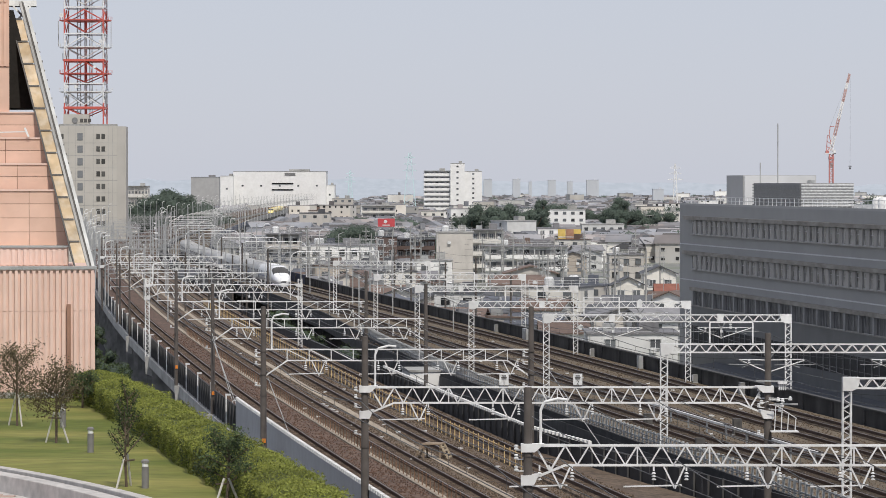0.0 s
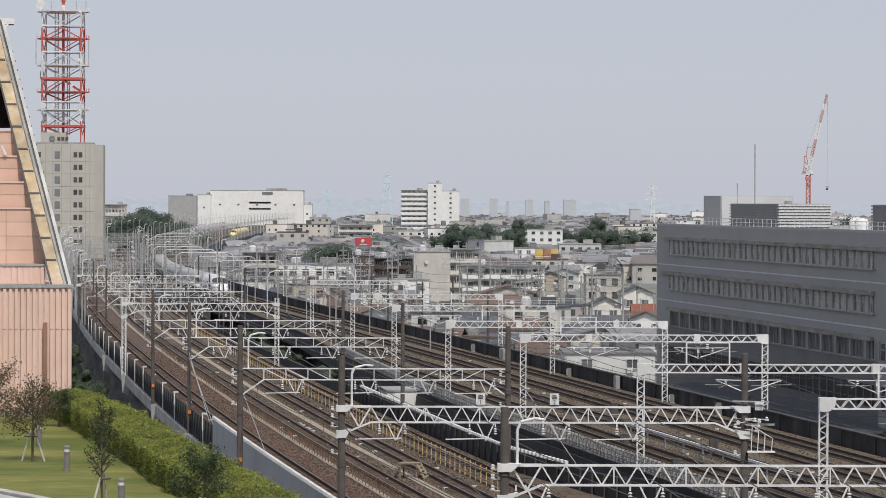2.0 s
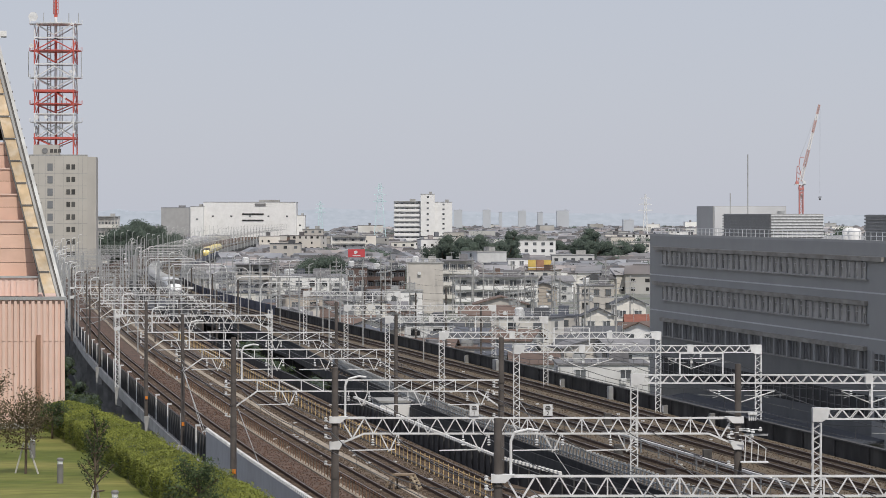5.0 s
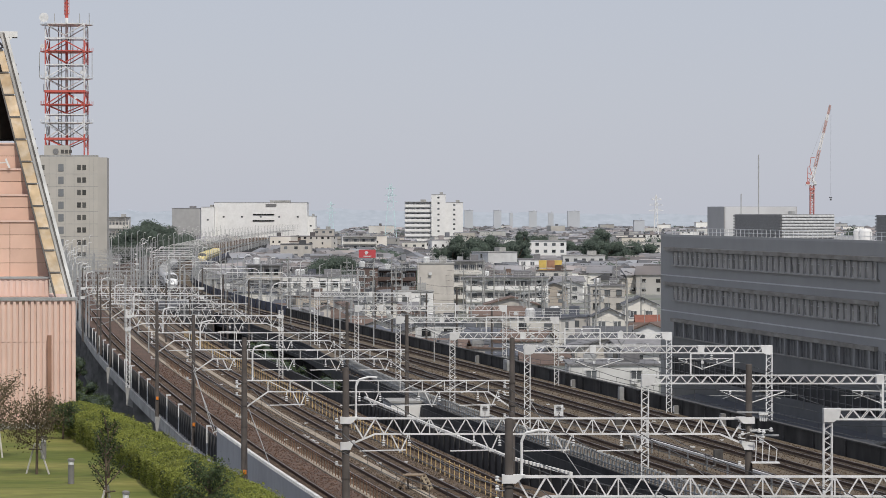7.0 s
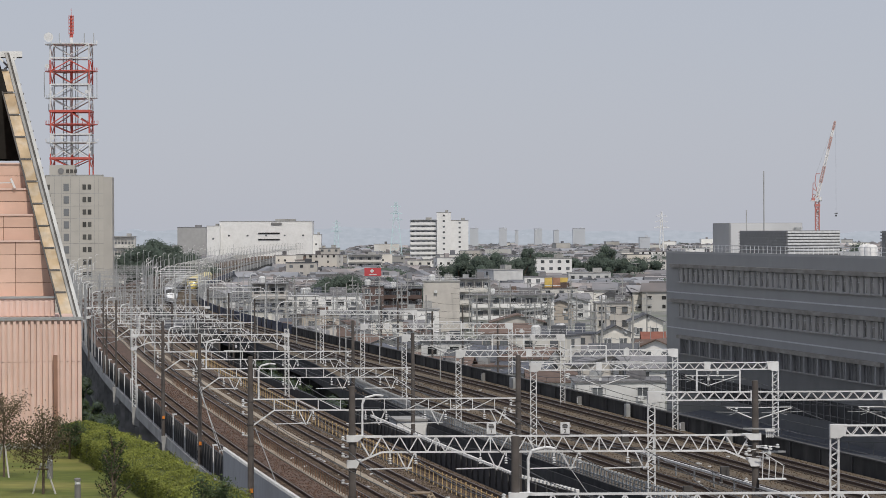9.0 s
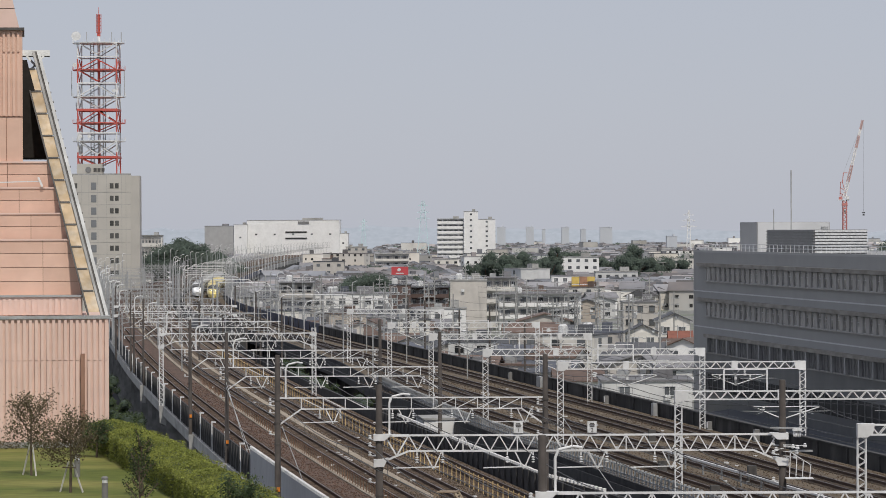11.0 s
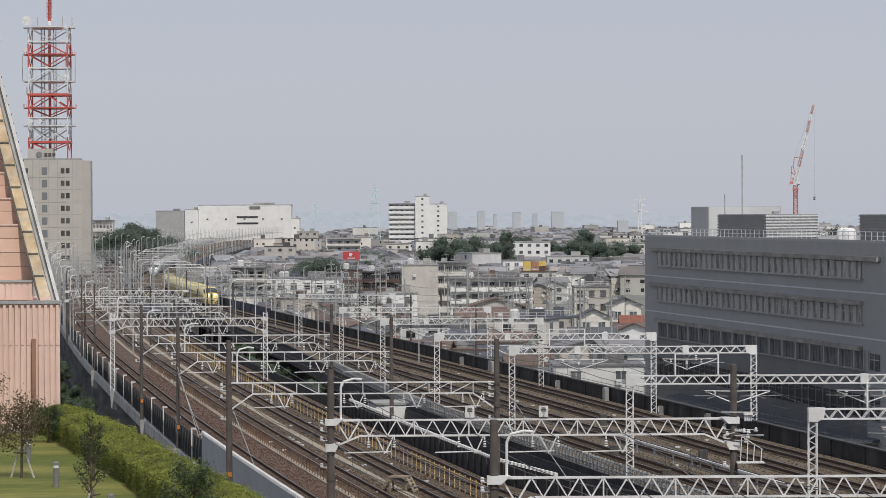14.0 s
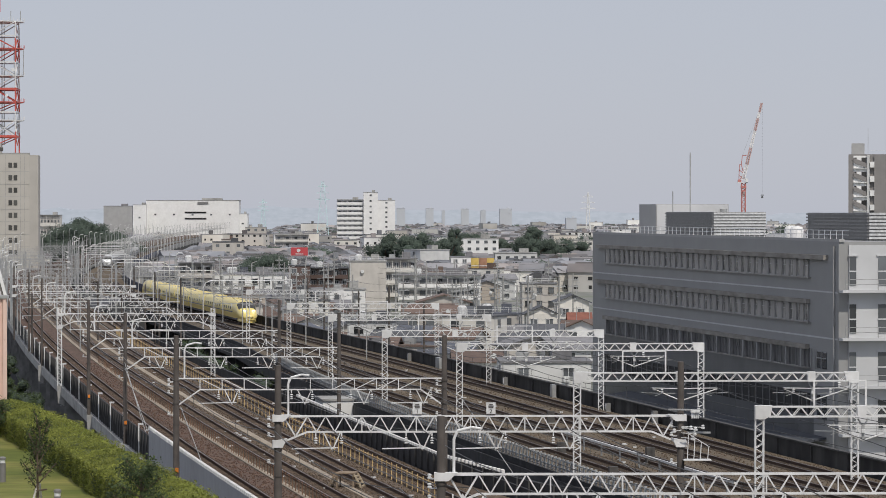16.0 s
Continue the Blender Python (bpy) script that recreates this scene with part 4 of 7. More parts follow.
def white_at(t):
    """Distance of the near end of the white train, which draws away."""
    return float(np.interp(t, WHITE_T, WHITE_D))


def yellow_at(t):
    """Distance of the near end of the yellow train, which comes on."""
    return YELLOW[0] + YELLOW[1] * t + YELLOW[2] * t * t


WHITE_T, WHITE_D = (0, 16), (594, 1124)
YELLOW = (1905.0, -97.6, 0.831)


def motions():
    for i, c in enumerate(white_cars):
        walk(c, [(t, car_pose(-4.3, white_at(t) + 12.5 + 25 * i, i == 0)) for t in [k * 0.5 for k in range(33)]])
    for i, c in enumerate(yellow_cars):
        walk(c, [(t, car_pose(0.0, yellow_at(t) + 12.5 + 25 * i, i == 0)) for t in [k * 0.5 for k in range(33)]])


# ---- terrace with lawn, hedge, trees ----
LAWN_Z = 15.4


def hedge_x(d):
    return float(np.interp(d, [84, 106, 119.5, 132, 152, 163, 170, 185], [-0.4, -4.05, -6.4, -8.9, -12.75, -15.05, -16.65, -19.9]))


KC, KR = (-83.7, 85.2), 80.0      # the round terrace that bites into the lawn


def kerb_ring(r, z, a):
    return (KC[0] + r * math.sin(a), KC[1] + r * math.cos(a), z)


lawn_pts = [(-45, 152)] + [kerb_ring(KR - 0.2, 0, radians(a))[:2] for a in range(36, 87, 2)] + [(1.5, 84)]
lawn_pts += [(hedge_x(d) + 1.0, d) for d in (90, 106, 119.5, 132, 152, 163, 172)] + [(-45, 176)]
m = Mesh()
m.sweep([[(x, y, z) for x, y in lawn_pts] for z in (LAWN_Z - 1.2, LAWN_Z)])
lawn = tagged(part("lawn", m, GRASS), "mown green lawn on a raised terrace, with yellowish bands", "lawn", kind="structure")
under = Mesh().sweep([[(x - 0.4, y, z) for x, y in lawn_pts] for z in (0.0, LAWN_Z - 1.25)])
tagged(part("terrace_building", under, CONC), "grey concrete building under the terrace", "building", kind="structure")
rng = random.Random(3)

# curved kerb and paving in front of the lawn
for r0, r1, z1, nm, lb in ((KR - 0.42, KR, 0.3, "kerb_wall", "pale stone kerb round the lawn"), (KR - 1.45, KR - 0.8, 0.26, "low_wall", "pale curved stone bench wall")):
    segs = 40
    rings = []
    for k in range(segs + 1):
        a = radians(35 + 52 * k / segs)
        rings.append([kerb_ring(r0, LAWN_Z - 0.6, a), kerb_ring(r0, LAWN_Z + z1 - 0.1, a), kerb_ring(r1, LAWN_Z + z1 - 0.1, a), kerb_ring(r1, LAWN_Z - 0.6, a)])
    tagged(bevel(part(nm, Mesh().sweep(rings), KERB)), lb, "kerb", kind="structure")
pave = Mesh().sweep([[(x, y, z) for x, y in [(-45, 60), (-5, 60)] + [kerb_ring(KR - 0.42, 0, radians(87 - 2 * k))[:2] for k in range(26)] + [(-45, 149)]] for z in (LAWN_Z - 0.7, LAWN_Z - 0.45)])
pavement = tagged(part("pavement", pave, KERB), "pinkish paved terrace below the kerb", "pavement", kind="structure")
tile = Mesh().box(0, 0, 0, 0.96, 0.46, 0.03).data("tile", PAVER)
for i in range(16):
    for j in range(20):
        x, y = -24 + i * 1.0 + (j % 2) * 0.5, 114.2 + j * 0.5
        if math.hypot(x - KC[0], y - KC[1]) < KR - 2.0:
            ob = new("tile", tile)
            ob.parent = pavement
            ob.matrix_basis = pose(x, y, LAWN_Z - 0.448)


def leaf_cloud(m, n, place, size, rng):
    for _ in range(n):
        c = Vector(place())
        a = Vector((rng.gauss(0, 1), rng.gauss(0, 1), rng.gauss(0, 1))).normalized()
        b = a.orthogonal().normalized()
        b = (b + a.cross(b) * rng.uniform(-1, 1)).normalized()
        s = size * rng.uniform(0.6, 1.4)
        m.add([c - a * s, c + b * s * 0.45, c + a * s, c - b * s * 0.45], [(0, 1, 2, 3)])


# the hedge: a solid core coloured dark for inner shade, and many small leaves
hedge = thing("hedge", 0, 0, 0, 0, "thick clipped yellow-green hedge along the lawn's edge", "hedge")
rings = []
for k in range(50):
    d = 84 + k * 1.8
    w, h = 1.07 + 0.08 * math.sin(d * 1.3), 1.15 + 0.06 * math.sin(d * 0.9)
    x = hedge_x(d)
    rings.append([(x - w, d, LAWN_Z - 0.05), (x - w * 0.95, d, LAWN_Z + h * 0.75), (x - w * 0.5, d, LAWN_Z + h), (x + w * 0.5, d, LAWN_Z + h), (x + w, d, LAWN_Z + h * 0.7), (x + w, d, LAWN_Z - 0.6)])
part("inner_growth", Mesh().sweep(rings), HEDGE_SHADE, hedge)
m = Mesh()


def hedge_point():
    d = rng.uniform(98, 172)
    w, h = 1.12 + 0.08 * math.sin(d * 1.3), 1.22 + 0.06 * math.sin(d * 0.9)
    lump = 0.18 * noise.noise(Vector((d * 0.8, 1.7, 0)))
    u = rng.uniform(-1, 1)
    if rng.random() < 0.65:
        return (hedge_x(d) + u * w, d, LAWN_Z + h * (1 - 0.22 * u * u) + lump + rng.uniform(-0.06, 0.1))
    s = -1 if rng.random() < 0.75 else 1
    return (hedge_x(d) + s * (w + rng.uniform(-0.05, 0.1) + lump), d, LAWN_Z + rng.uniform(0, h))


leaf_cloud(m, 120000, hedge_point, 0.042, rng)
part("foliage", m, HEDGE, hedge, "yellow-green small leaves")


def young_tree(x, d, h, crown_w, leaf, label, z=LAWN_Z, dens=1700, staked=True):
    th = thing("young_tree", x, d, z, rng.uniform(0, 360), label, "tree", "young trees on the lawn")
    tr = Mesh()
    lean = rng.uniform(-0.1, 0.1)
    pts = [(0, 0, 0), (lean, 0.02, h * 0.3), (lean * 1.5, 0.05, h * 0.55), (lean, 0, h * 0.8)]
    for i, (p, q) in enumerate(zip(pts, pts[1:])):
        tr.bar(p, q, 0.11 - 0.025 * i, sides=6)
    tips = []
    for i in range(11):
        a = i * 2.4
        z0 = h * (0.32 + 0.045 * i)
        r = crown_w * (0.55 - 0.025 * i) * rng.uniform(0.7, 1.2)
        tip = (math.cos(a) * r, math.sin(a) * r, z0 + h * rng.uniform(0.12, 0.25))
        tr.bar((lean, 0, z0), tip, 0.035, sides=4)
        tips.append(((lean, 0, z0), tip))
    part("trunk", tr, BARK, th)
    m = Mesh()

    def pl():
        a, b = tips[rng.randrange(len(tips))]
        u = rng.uniform(0.35, 1.15)
        s = 0.16 * crown_w
        return tuple(p + (q - p) * u + rng.gauss(0, s * 0.55) for p, q in zip(a, b))

    leaf_cloud(m, int(dens * 1.9), pl, 0.05, rng)
    part("crown", m, leaf, th)
    if staked:
        for s in (-1, 1):
            part("stake", Mesh().bar((s * 0.5, -0.1, 0), (s * 0.08, 0, h * 0.38), 0.08, sides=6), PALE_STAKE, th, "pale wooden support stake")
        part("crosspiece", Mesh().bar((-0.3, 0.15, h * 0.31), (0.3, 0.1, h * 0.31), 0.06, sides=6), BARK, th)
    return th


young_tree(-18.5, 152, 3.7, 2.3, LEAF_BR, "young tree with thin brownish leaves, tied to stakes")
young_tree(-15.7, 142, 3.3, 2.1, LEAF_BR, "young leafy tree tied to pale stakes")
young_tree(-11.0, 121.5, 3.0, 1.1, LEAF_DK, "slender young tree tied to pale stakes", dens=500)
young_tree(-12.6, 140, 2.6, 1.1, LEAF_DK, "slender young tree in front of the hedge", dens=500, staked=False)
young_tree(-7.0, 113, 2.7, 1.6, LEAF_DK, "dark bushy young tree beside the hedge", dens=1800)
young_tree(-16.9, 164, 1.7, 1.7, LEAF_DK, "dark round shrub at the building's corner", dens=1500, staked=False)
for x, d in ((-16.4, 151), (-13.8, 137), (-10.3, 121)):
    th = thing("bollard", x, d, LAWN_Z, 0, "grey cylindrical garden light bollard on the lawn", "bollard", "bollards")
    part("post", Mesh().lathe(0, 0, 0, [(0.125, 0), (0.125, 0.74)], 14), BOLLARD, th, "", True)
    part("lens", Mesh().lathe(0, 0, 0.75, [(0.11, 0), (0.11, 0.12)], 14), CERAMIC, th)
    part("cap", Mesh().lathe(0, 0, 0.88, [(0.135, 0), (0.135, 0.08), (0.08, 0.12)], 14), BOLLARD, th)

for i in range(9):
    x, d = -17.6 - i * 1.05, 171.2 - i * 0.12
    th = thing("shrub", x, d, LAWN_Z, 0, "low leafy shrub planted along a pink wall", "shrub", "wall shrubs")
    m = Mesh()
    leaf_cloud(m, 170, lambda: (rng.gauss(0, 0.33), rng.gauss(0, 0.2), abs(rng.gauss(0.25, 0.17))), 0.07, rng)
    part("foliage", m, LEAF_BR if i % 3 else LEAF_DK, th)

# ---- pink building with stepped tiers and a sloping steel frame ----
pink = thing("pink_building", -17.1, 172, LAWN_Z, 7.0, "pink ribbed low building with stepped upper tiers and steel slope", "building")


def P(px, pz):
    """Local x, z of the facade from a width and a height over the lawn."""
    return px, pz


part("base_wall", Mesh().box(-15, 8, 0.25, 30, 16, 6.05), PINK, pink, "pink ribbed metal siding")
rib = Mesh()
for i in range(84):
    rib.box(-0.12 - i * 0.285, -0.06, 0.3, 0.15, 0.16, 3.95)
    rib.box(-0.12 - i * 0.285, -0.06, 4.28, 0.15, 0.16, 1.97)
part("siding_ribs", rib, PINK, pink)
part("plinth", Mesh().box(-15, -0.05, -0.02, 30.1, 0.3, 0.3), CONC, pink)
part("coping", Mesh().box(-15, 0.5, 6.3, 30.2, 1.3, 0.14), STEEL_G, pink, "grey metal coping")
part("downpipe", Mesh().box(-1.28, -0.16, 0.3, 0.2, 0.22, 4.3), PINK_DK, pink, "brown boxed downpipe")
part("upper_band", Mesh().box(-16.25, 9.0, 6.44, 30, 14, 0.9), PINK, pink, "pink ribbed band")
rb = Mesh()
for i in range(84):
    rb.box(-1.4 - i * 0.285, 1.97, 6.46, 0.15, 0.09, 0.8)
part("siding_ribs", rb, PINK, pink)
part("coping", Mesh().box(-16.2, 2.5, 7.34, 30.1, 1.2, 0.09), STEEL_G, pink, "grey metal coping")
tiers = [(7.42, 10.2), (10.2, 11.5), (11.5, 12.78), (12.78, 14.05)]


def leaned(m, dy=None):
    """Sets a piece back: by a fixed depth, or leaning back as it rises."""
    out = []
    for x, y, z in m.v:
        y2 = y + (dy if dy is not None else 0.7 * max(0.0, z - 6.44))
        c, s = math.cos(radians(7.0)), math.sin(radians(7.0))
        wx, wy = -17.1 + x * c - y * s, 172 + x * s + y * c
        k = ((172 + y2 * c) * c - (-17.1 - y2 * s) * s) / (wy * c - wx * s)
        out.append(((k * wx + 17.1 + y2 * s) / c, y2, (z - 10.6) * k + 10.6))
    m.v = out
    return m


def slope_x(z):
    return 0.02 - 3.32 * (z - 6.44) / 13.03


for i, (z0, z1) in enumerate(tiers):
    rows_ = 4 if i == 0 else 2
    back = 2.2
    dy = 0.7 * (z1 - 6.44) - 1.05
    xr = slope_x(z1) - 0.95
    t_ = part("tier", leaned(Mesh().prism([(-26, z0 - 0.1), (slope_x(z0) - 0.6, z0 - 0.1), (slope_x(z1) - 0.6, z1 - 0.03), (-26, z1 - 0.03)], back, back + 8), dy), PINK_DK, pink)
    hh = (z1 - z0) / rows_
    wd = 3.0 if i == 0 else 2.1
    for r in range(rows_):
        za, zb_ = z0 + r * hh + 0.012, z0 + (r + 1) * hh - 0.012
        x1 = xr - 1.3 - 0.25 * i
        part("panel", leaned(Mesh().prism([(x1 + 0.012, za), (slope_x(za) - 0.62, za), (slope_x(zb_) - 0.62, zb_), (x1 + 0.012, zb_)], back - 0.08, back + 0.02), dy), PINK_TILE, t_)
        for c in range(6):
            xa = x1 - c * wd
            part("panel", leaned(Mesh().box(xa - wd / 2, back - 0.03, za, wd - 0.024, 0.1, zb_ - za), dy), PINK_TILE, t_)
    part("tier_coping", leaned(Mesh().prism([(-26, z1 - 0.06), (slope_x(z1 - 0.06) - 1.0, z1 - 0.06), (slope_x(z1) - 1.0, z1 + 0.02), (-26, z1 + 0.02)], 2.06, 2.6), dy), PINK, t_, "pale pink coping")
part("tier_rail", leaned(Mesh().bar((-9, 2.0, 12.95), (-3.3, 2.0, 13.08), 0.05).bar((-3.4, 1.95, 13.28), (-3.2, 1.95, 12.82), 0.1), 3.4), STEEL_W, pink, "thin white rail with a strut")
part("roof_wall", leaned(Mesh().box(-16.15, 4, 14.05, 24, 6, 6.45), 5.6), PINK_TILE, pink, "pink upper wall")
for z0, z1 in ((16.3, 19.35), (19.45, 20.4)):
    rb = Mesh()
    for i in range(34):
        rb.box(-4.35 - i * 0.235, 0.96, z0, 0.12, 0.09, z1 - z0)
    tagged(part("siding_rib", leaned(rb, 5.6), PINK_TILE, pink), kind="stuff")
for i in range(6):
    part("wall_joint", leaned(Mesh().box(-4.95 - i * 1.15, 0.985, 14.1, 0.03, 0.03, 2.15), 5.6), PINK_DK, pink)
part("wall_joint", leaned(Mesh().box(-10, 0.985, 16.24, 11.7, 0.04, 0.04), 5.6), PINK_DK, pink)
part("eaves_coping", leaned(Mesh().box(-16.1, 3.9, 20.5, 24.1, 6.3, 0.13), 5.6), STEEL_DK, pink, "dark grey eaves coping")
for r_ in range(3):
    for c_ in range(5):
        za, zb_ = 20.66 + r_ * 0.95, 20.66 + (r_ + 1) * 0.95 - 0.03
        xa = -4.3 - c_ * 1.5
        sl = lambda z: -0.24 * (z - 20.66) if c_ == 0 else 0.0
        part("roof_tile", leaned(Mesh().prism([(xa - 1.47, za), (xa + sl(za), za), (xa + sl(zb_), zb_), (xa - 1.47, zb_)], 1.3, 4.0), 5.6), PINK, pink, "pale pink roof panel")
# solid near-black block in place of the opening's unlit depth
part("opening", leaned(Mesh().prism([(-5.2, 14.3), (slope_x(14.3) - 0.7, 14.3), (slope_x(19.2) - 0.7, 19.2), (-5.2, 19.2)], 4.2, 9), 4.5), VOID, pink, "near-black solid for the shaded open space behind the slope")
part("upper_cap", leaned(Mesh().box(-3.8, 3.0, 19.32, 2.0, 1.2, 0.28)), STEEL_G, pink, "grey steel cap")
# the slope: steel edge beams with weathered panels between
slope_lo, slope_hi = Vector((0.02, 1.1, 6.44)), Vector((-3.3, 1.1, 19.47))
run = slope_hi - slope_lo


def slope_strip(k0, k1, y0, y1, u0=0.0, u1=1.0):
    """A strip that follows the slope, between two offsets across and two depths."""
    return leaned(Mesh().sweep([[(p.x + k, y, p.z) for k, y in ((k0, y0), (k1, y0), (k1, y1), (k0, y1))] for p in (slope_lo + run * u0, slope_lo + run * u1)]))


part("edge_beam", slope_strip(-0.16, 0.0, 0.92, 1.8), STEEL_G, pink, "long grey inclined steel beam")
part("gutter", slope_strip(-0.26, -0.16, 1.0, 1.9), STEEL_DK, pink)
part("edge_rail", slope_strip(-0.38, -0.26, 0.94, 1.9), CONC, pink, "pale weathered steel rail")
part("inner_rail", slope_strip(-1.02, -0.95, 0.95, 3.4, 0.0, 0.93), STEEL_DK, pink)
for i in range(11):
    u0, u1 = 0.012 + i * 0.084, 0.012 + (i + 0.95) * 0.084
    part("slope_panel", slope_strip(-0.94, -0.4, 1.0, 1.3, u0, u1), RUSTY, pink, "stained yellow-brown panel")
    part("slope_strut", slope_strip(-1.0, -0.45, 0.95, 1.2, u1 - 0.001, u1 + 0.005), STEEL_DK, pink)
for i in range(16):
    q = slope_lo + run * (0.35 + i * 0.035)
    part("lamp_stud", leaned(Mesh().box(q.x - 0.02, 0.96, q.z, 0.09, 0.1, 0.1)), STEEL_DK, pink)
fx = Mesh()
for u, v in (((-3.95, 19.3), (-3.1, 18.4)), ((-3.1, 19.3), (-3.95, 18.4)), ((-4.1, 18.35), (-3.0, 18.35))):
    fx.bar((u[0], 2.2, u[1]), (v[0], 2.2, v[1]), 0.1)
part("cross_bracing", leaned(fx), STEEL_G, pink)

# ---- tall beige block with a red and white lattice tower ----
tb = thing("office_tower", -110.0, 1100, 0, 3.0, "tall beige tiled office block with small paired windows", "building")
part("outer_wall", Mesh().prism([(-10.6, 0), (-10.6, 43.6), (7.7, 43.6), (7.7, 0)], 0, 18), BEIGE_T, tb)
part("corner", Mesh().sweep([[(7.7, 0.0, z), (10.4, 2.2, z), (10.4, 18, z), (7.7, 18, z)] for z in (0, 43.4)]), BEIGE_T, tb)
part("roof_house", Mesh().box(-5.2, 6, 43.6, 8.0, 9, 3.6), BEIGE_T, tb)
part("parapet", Mesh().box(-1.4, 0.4, 43.6, 18.4, 0.8, 0.5), CONC, tb)
wnd = Mesh().box(0, 0, 0.15, 1.15, 0.12, 1.6).data("window", SLIT_G)
bay = Mesh().box(0, 0, 0, 1.7, 0.12, 2.3).data("window", GLASS_BAY)
joint = Mesh()
for k in range(11):
    z = 42.0 - (k + 1) * 3.92
    for x in (1.75, 3.35):
        ob = new("window", wnd)
        ob.parent = tb
        ob.matrix_basis = pose(x, -0.03, z + 1.2)
    ob = new("window", bay)
    ob.parent = tb
    ob.matrix_basis = pose(-3.9, -0.03, z + 0.9)
    ob = new("window", wnd)
    ob.parent = tb
    ob.matrix_basis = pose(-9.6, -0.03, z + 1.2)
    joint.box(-1.4, -0.01, z + 0.05, 18.2, 0.06, 0.12)
for x in (-7.6, -5.4, -2.6, 0.2, 4.9, 6.2):
    joint.box(x, -0.01, 0, 0.1, 0.05, 43.5)
part("panel_joints", joint, CONC, tb)
part("emblem", Mesh().sweep([[(-5.6 + 0.95 * math.cos(a) * k, 1.42, 45.3 + 0.95 * math.sin(a) * k) for a in [i * 0.524 for i in range(12)]] for k in (1.0,)] + [[(-5.6 + 0.95 * math.cos(a), 1.3, 45.3 + 0.95 * math.sin(a)) for a in [i * 0.524 for i in range(12)]]]), LOUVRE_D, tb, "round dark emblem")
lg = Mesh()
for k in range(3):
    lg.box(-3.5 + k * 1.25, 1.42, 44.7, 0.95, 0.15, 1.1)
part("sign", lg, STEEL_DK, tb, "three dark sign blocks")

tower = thing("lattice_tower", -112.9, 1108, 46.6, 0, "red and white steel lattice communications tower on a roof", "communications tower")
hw = 6.1
for z0, z1, c in ((-3.0, 4.2, "r"), (4.2, 10.6, "w"), (10.6, 18.0, "r"), (18.0, 26.0, "w"), (26.0, 33.6, "r"), (33.6, 38.7, "w")):
    f = Mesh()
    for a in (-1, 1):
        for b in (-1, 1):
            f.bar((a * hw, b * hw, z0), (a * hw, b * hw, z1), 0.46, sides=8)
    f.bar((0, 0, z0), (0, 0, z1), 0.9, sides=10)
    part("stage", f, STEEL_W if c == "w" else RED, tower, "red stage" if c == "r" else "white stage")
for z, dz, c in ((2.7, -2.7, "r"), (7.7, -4.2, "w"), (2.7, 4.0, "w"), (13.4, -2.6, "r"), (13.4, 3.9, "r"), (21.7, -3.4, "w"), (21.7, 3.6, "w"), (30.2, -3.6, "r"), (30.2, 3.3, "r"), (38.7, -3.6, "w")):
    br = Mesh()
    for b in (-1, 1):
        for s in (-1, 1):
            br.bar((0, b * hw, z + dz), (s * hw, b * hw, z), 0.33, sides=6)
            br.bar((b * hw, 0, z + dz), (b * hw, s * hw, z), 0.3, sides=6)
    tagged(part("bracing", br, STEEL_W if c == "w" else RED, tower), kind="stuff")
for z, c, k in ((2.7, "r", 1), (7.7, "w", 2), (10.3, "w", 1), (13.4, "r", 2), (17.6, "r", 1), (21.7, "w", 2), (26.0, "w", 1), (30.2, "r", 2), (34.3, "w", 1), (38.7, "w", 2)):
    mm = STEEL_W if c == "w" else RED
    pl_ = Mesh()
    w = 16.7
    if k == 2:
        pl_.sweep([[(w / 2 * math.cos(a) * q, w / 2 * math.sin(a) * q, z + zz) for a in [i * math.pi / 6 + 0.26 for i in range(12)]] for q, zz in ((0.8, -0.22), (1.0, -0.06), (1.0, 0.22))])
        for i in range(30):
            a = i * math.pi / 15
            pl_.bar((w / 2 * math.cos(a), w / 2 * math.sin(a), z + 0.25), (w / 2 * math.cos(a), w / 2 * math.sin(a), z + 1.3), 0.09)
    else:
        e = 0.7 if z in (2.7, 17.6) else 0.4
        for b in (-1, 1):
            pl_.bar((-hw, b * hw, z), (hw, b * hw, z), e)
            pl_.bar((b * hw, -hw, z), (b * hw, hw, z), e)
            pl_.bar((0, -hw, z), (0, hw, z), e)
    part("platform", pl_, mm, tower, "round platform with rail" if k == 2 else "ring of girders")
core = Mesh()
for a in (-2.6, -1.6, 1.3):
    core.bar((a, 0, 0), (a, 0, 38.7), 0.3, sides=8)
for k in range(52):
    core.bar((-2.6, -1, k * 0.74), (-1.6, -1, k * 0.74), 0.16)
core.bar((2.0, 0, 0), (2.0, 0, 38), 0.3, sides=6)
part("ladder_core", core, STEEL_G, tower, "grey cable ladder")
sp = Mesh()
sp.lathe(0, 0, 41.0, [(0.55, 0), (0.55, 1.0), (0.45, 1.1), (0.45, 6.8), (0.2, 7.0)], 8)
sp.bar((0, 0, 48), (0, 0, 50.2), 0.14)
for k in range(6):
    sp.lathe(0, 0, 42.2 + k * 1.1, [(0.85, 0), (0.85, 0.18)], 8)
for k in range(4):
    sp.bar((0.75 * math.cos(k * 1.571), 0.75 * math.sin(k * 1.571), 42), (0.75 * math.cos(k * 1.571), 0.75 * math.sin(k * 1.571), 48), 0.18)
part("mast_top", sp, RED, tower, "red top mast")
part("mast_foot", Mesh().lathe(0, 0, 38.9, [(0.5, 0), (0.5, 2.1)], 8), STEEL_W, tower)
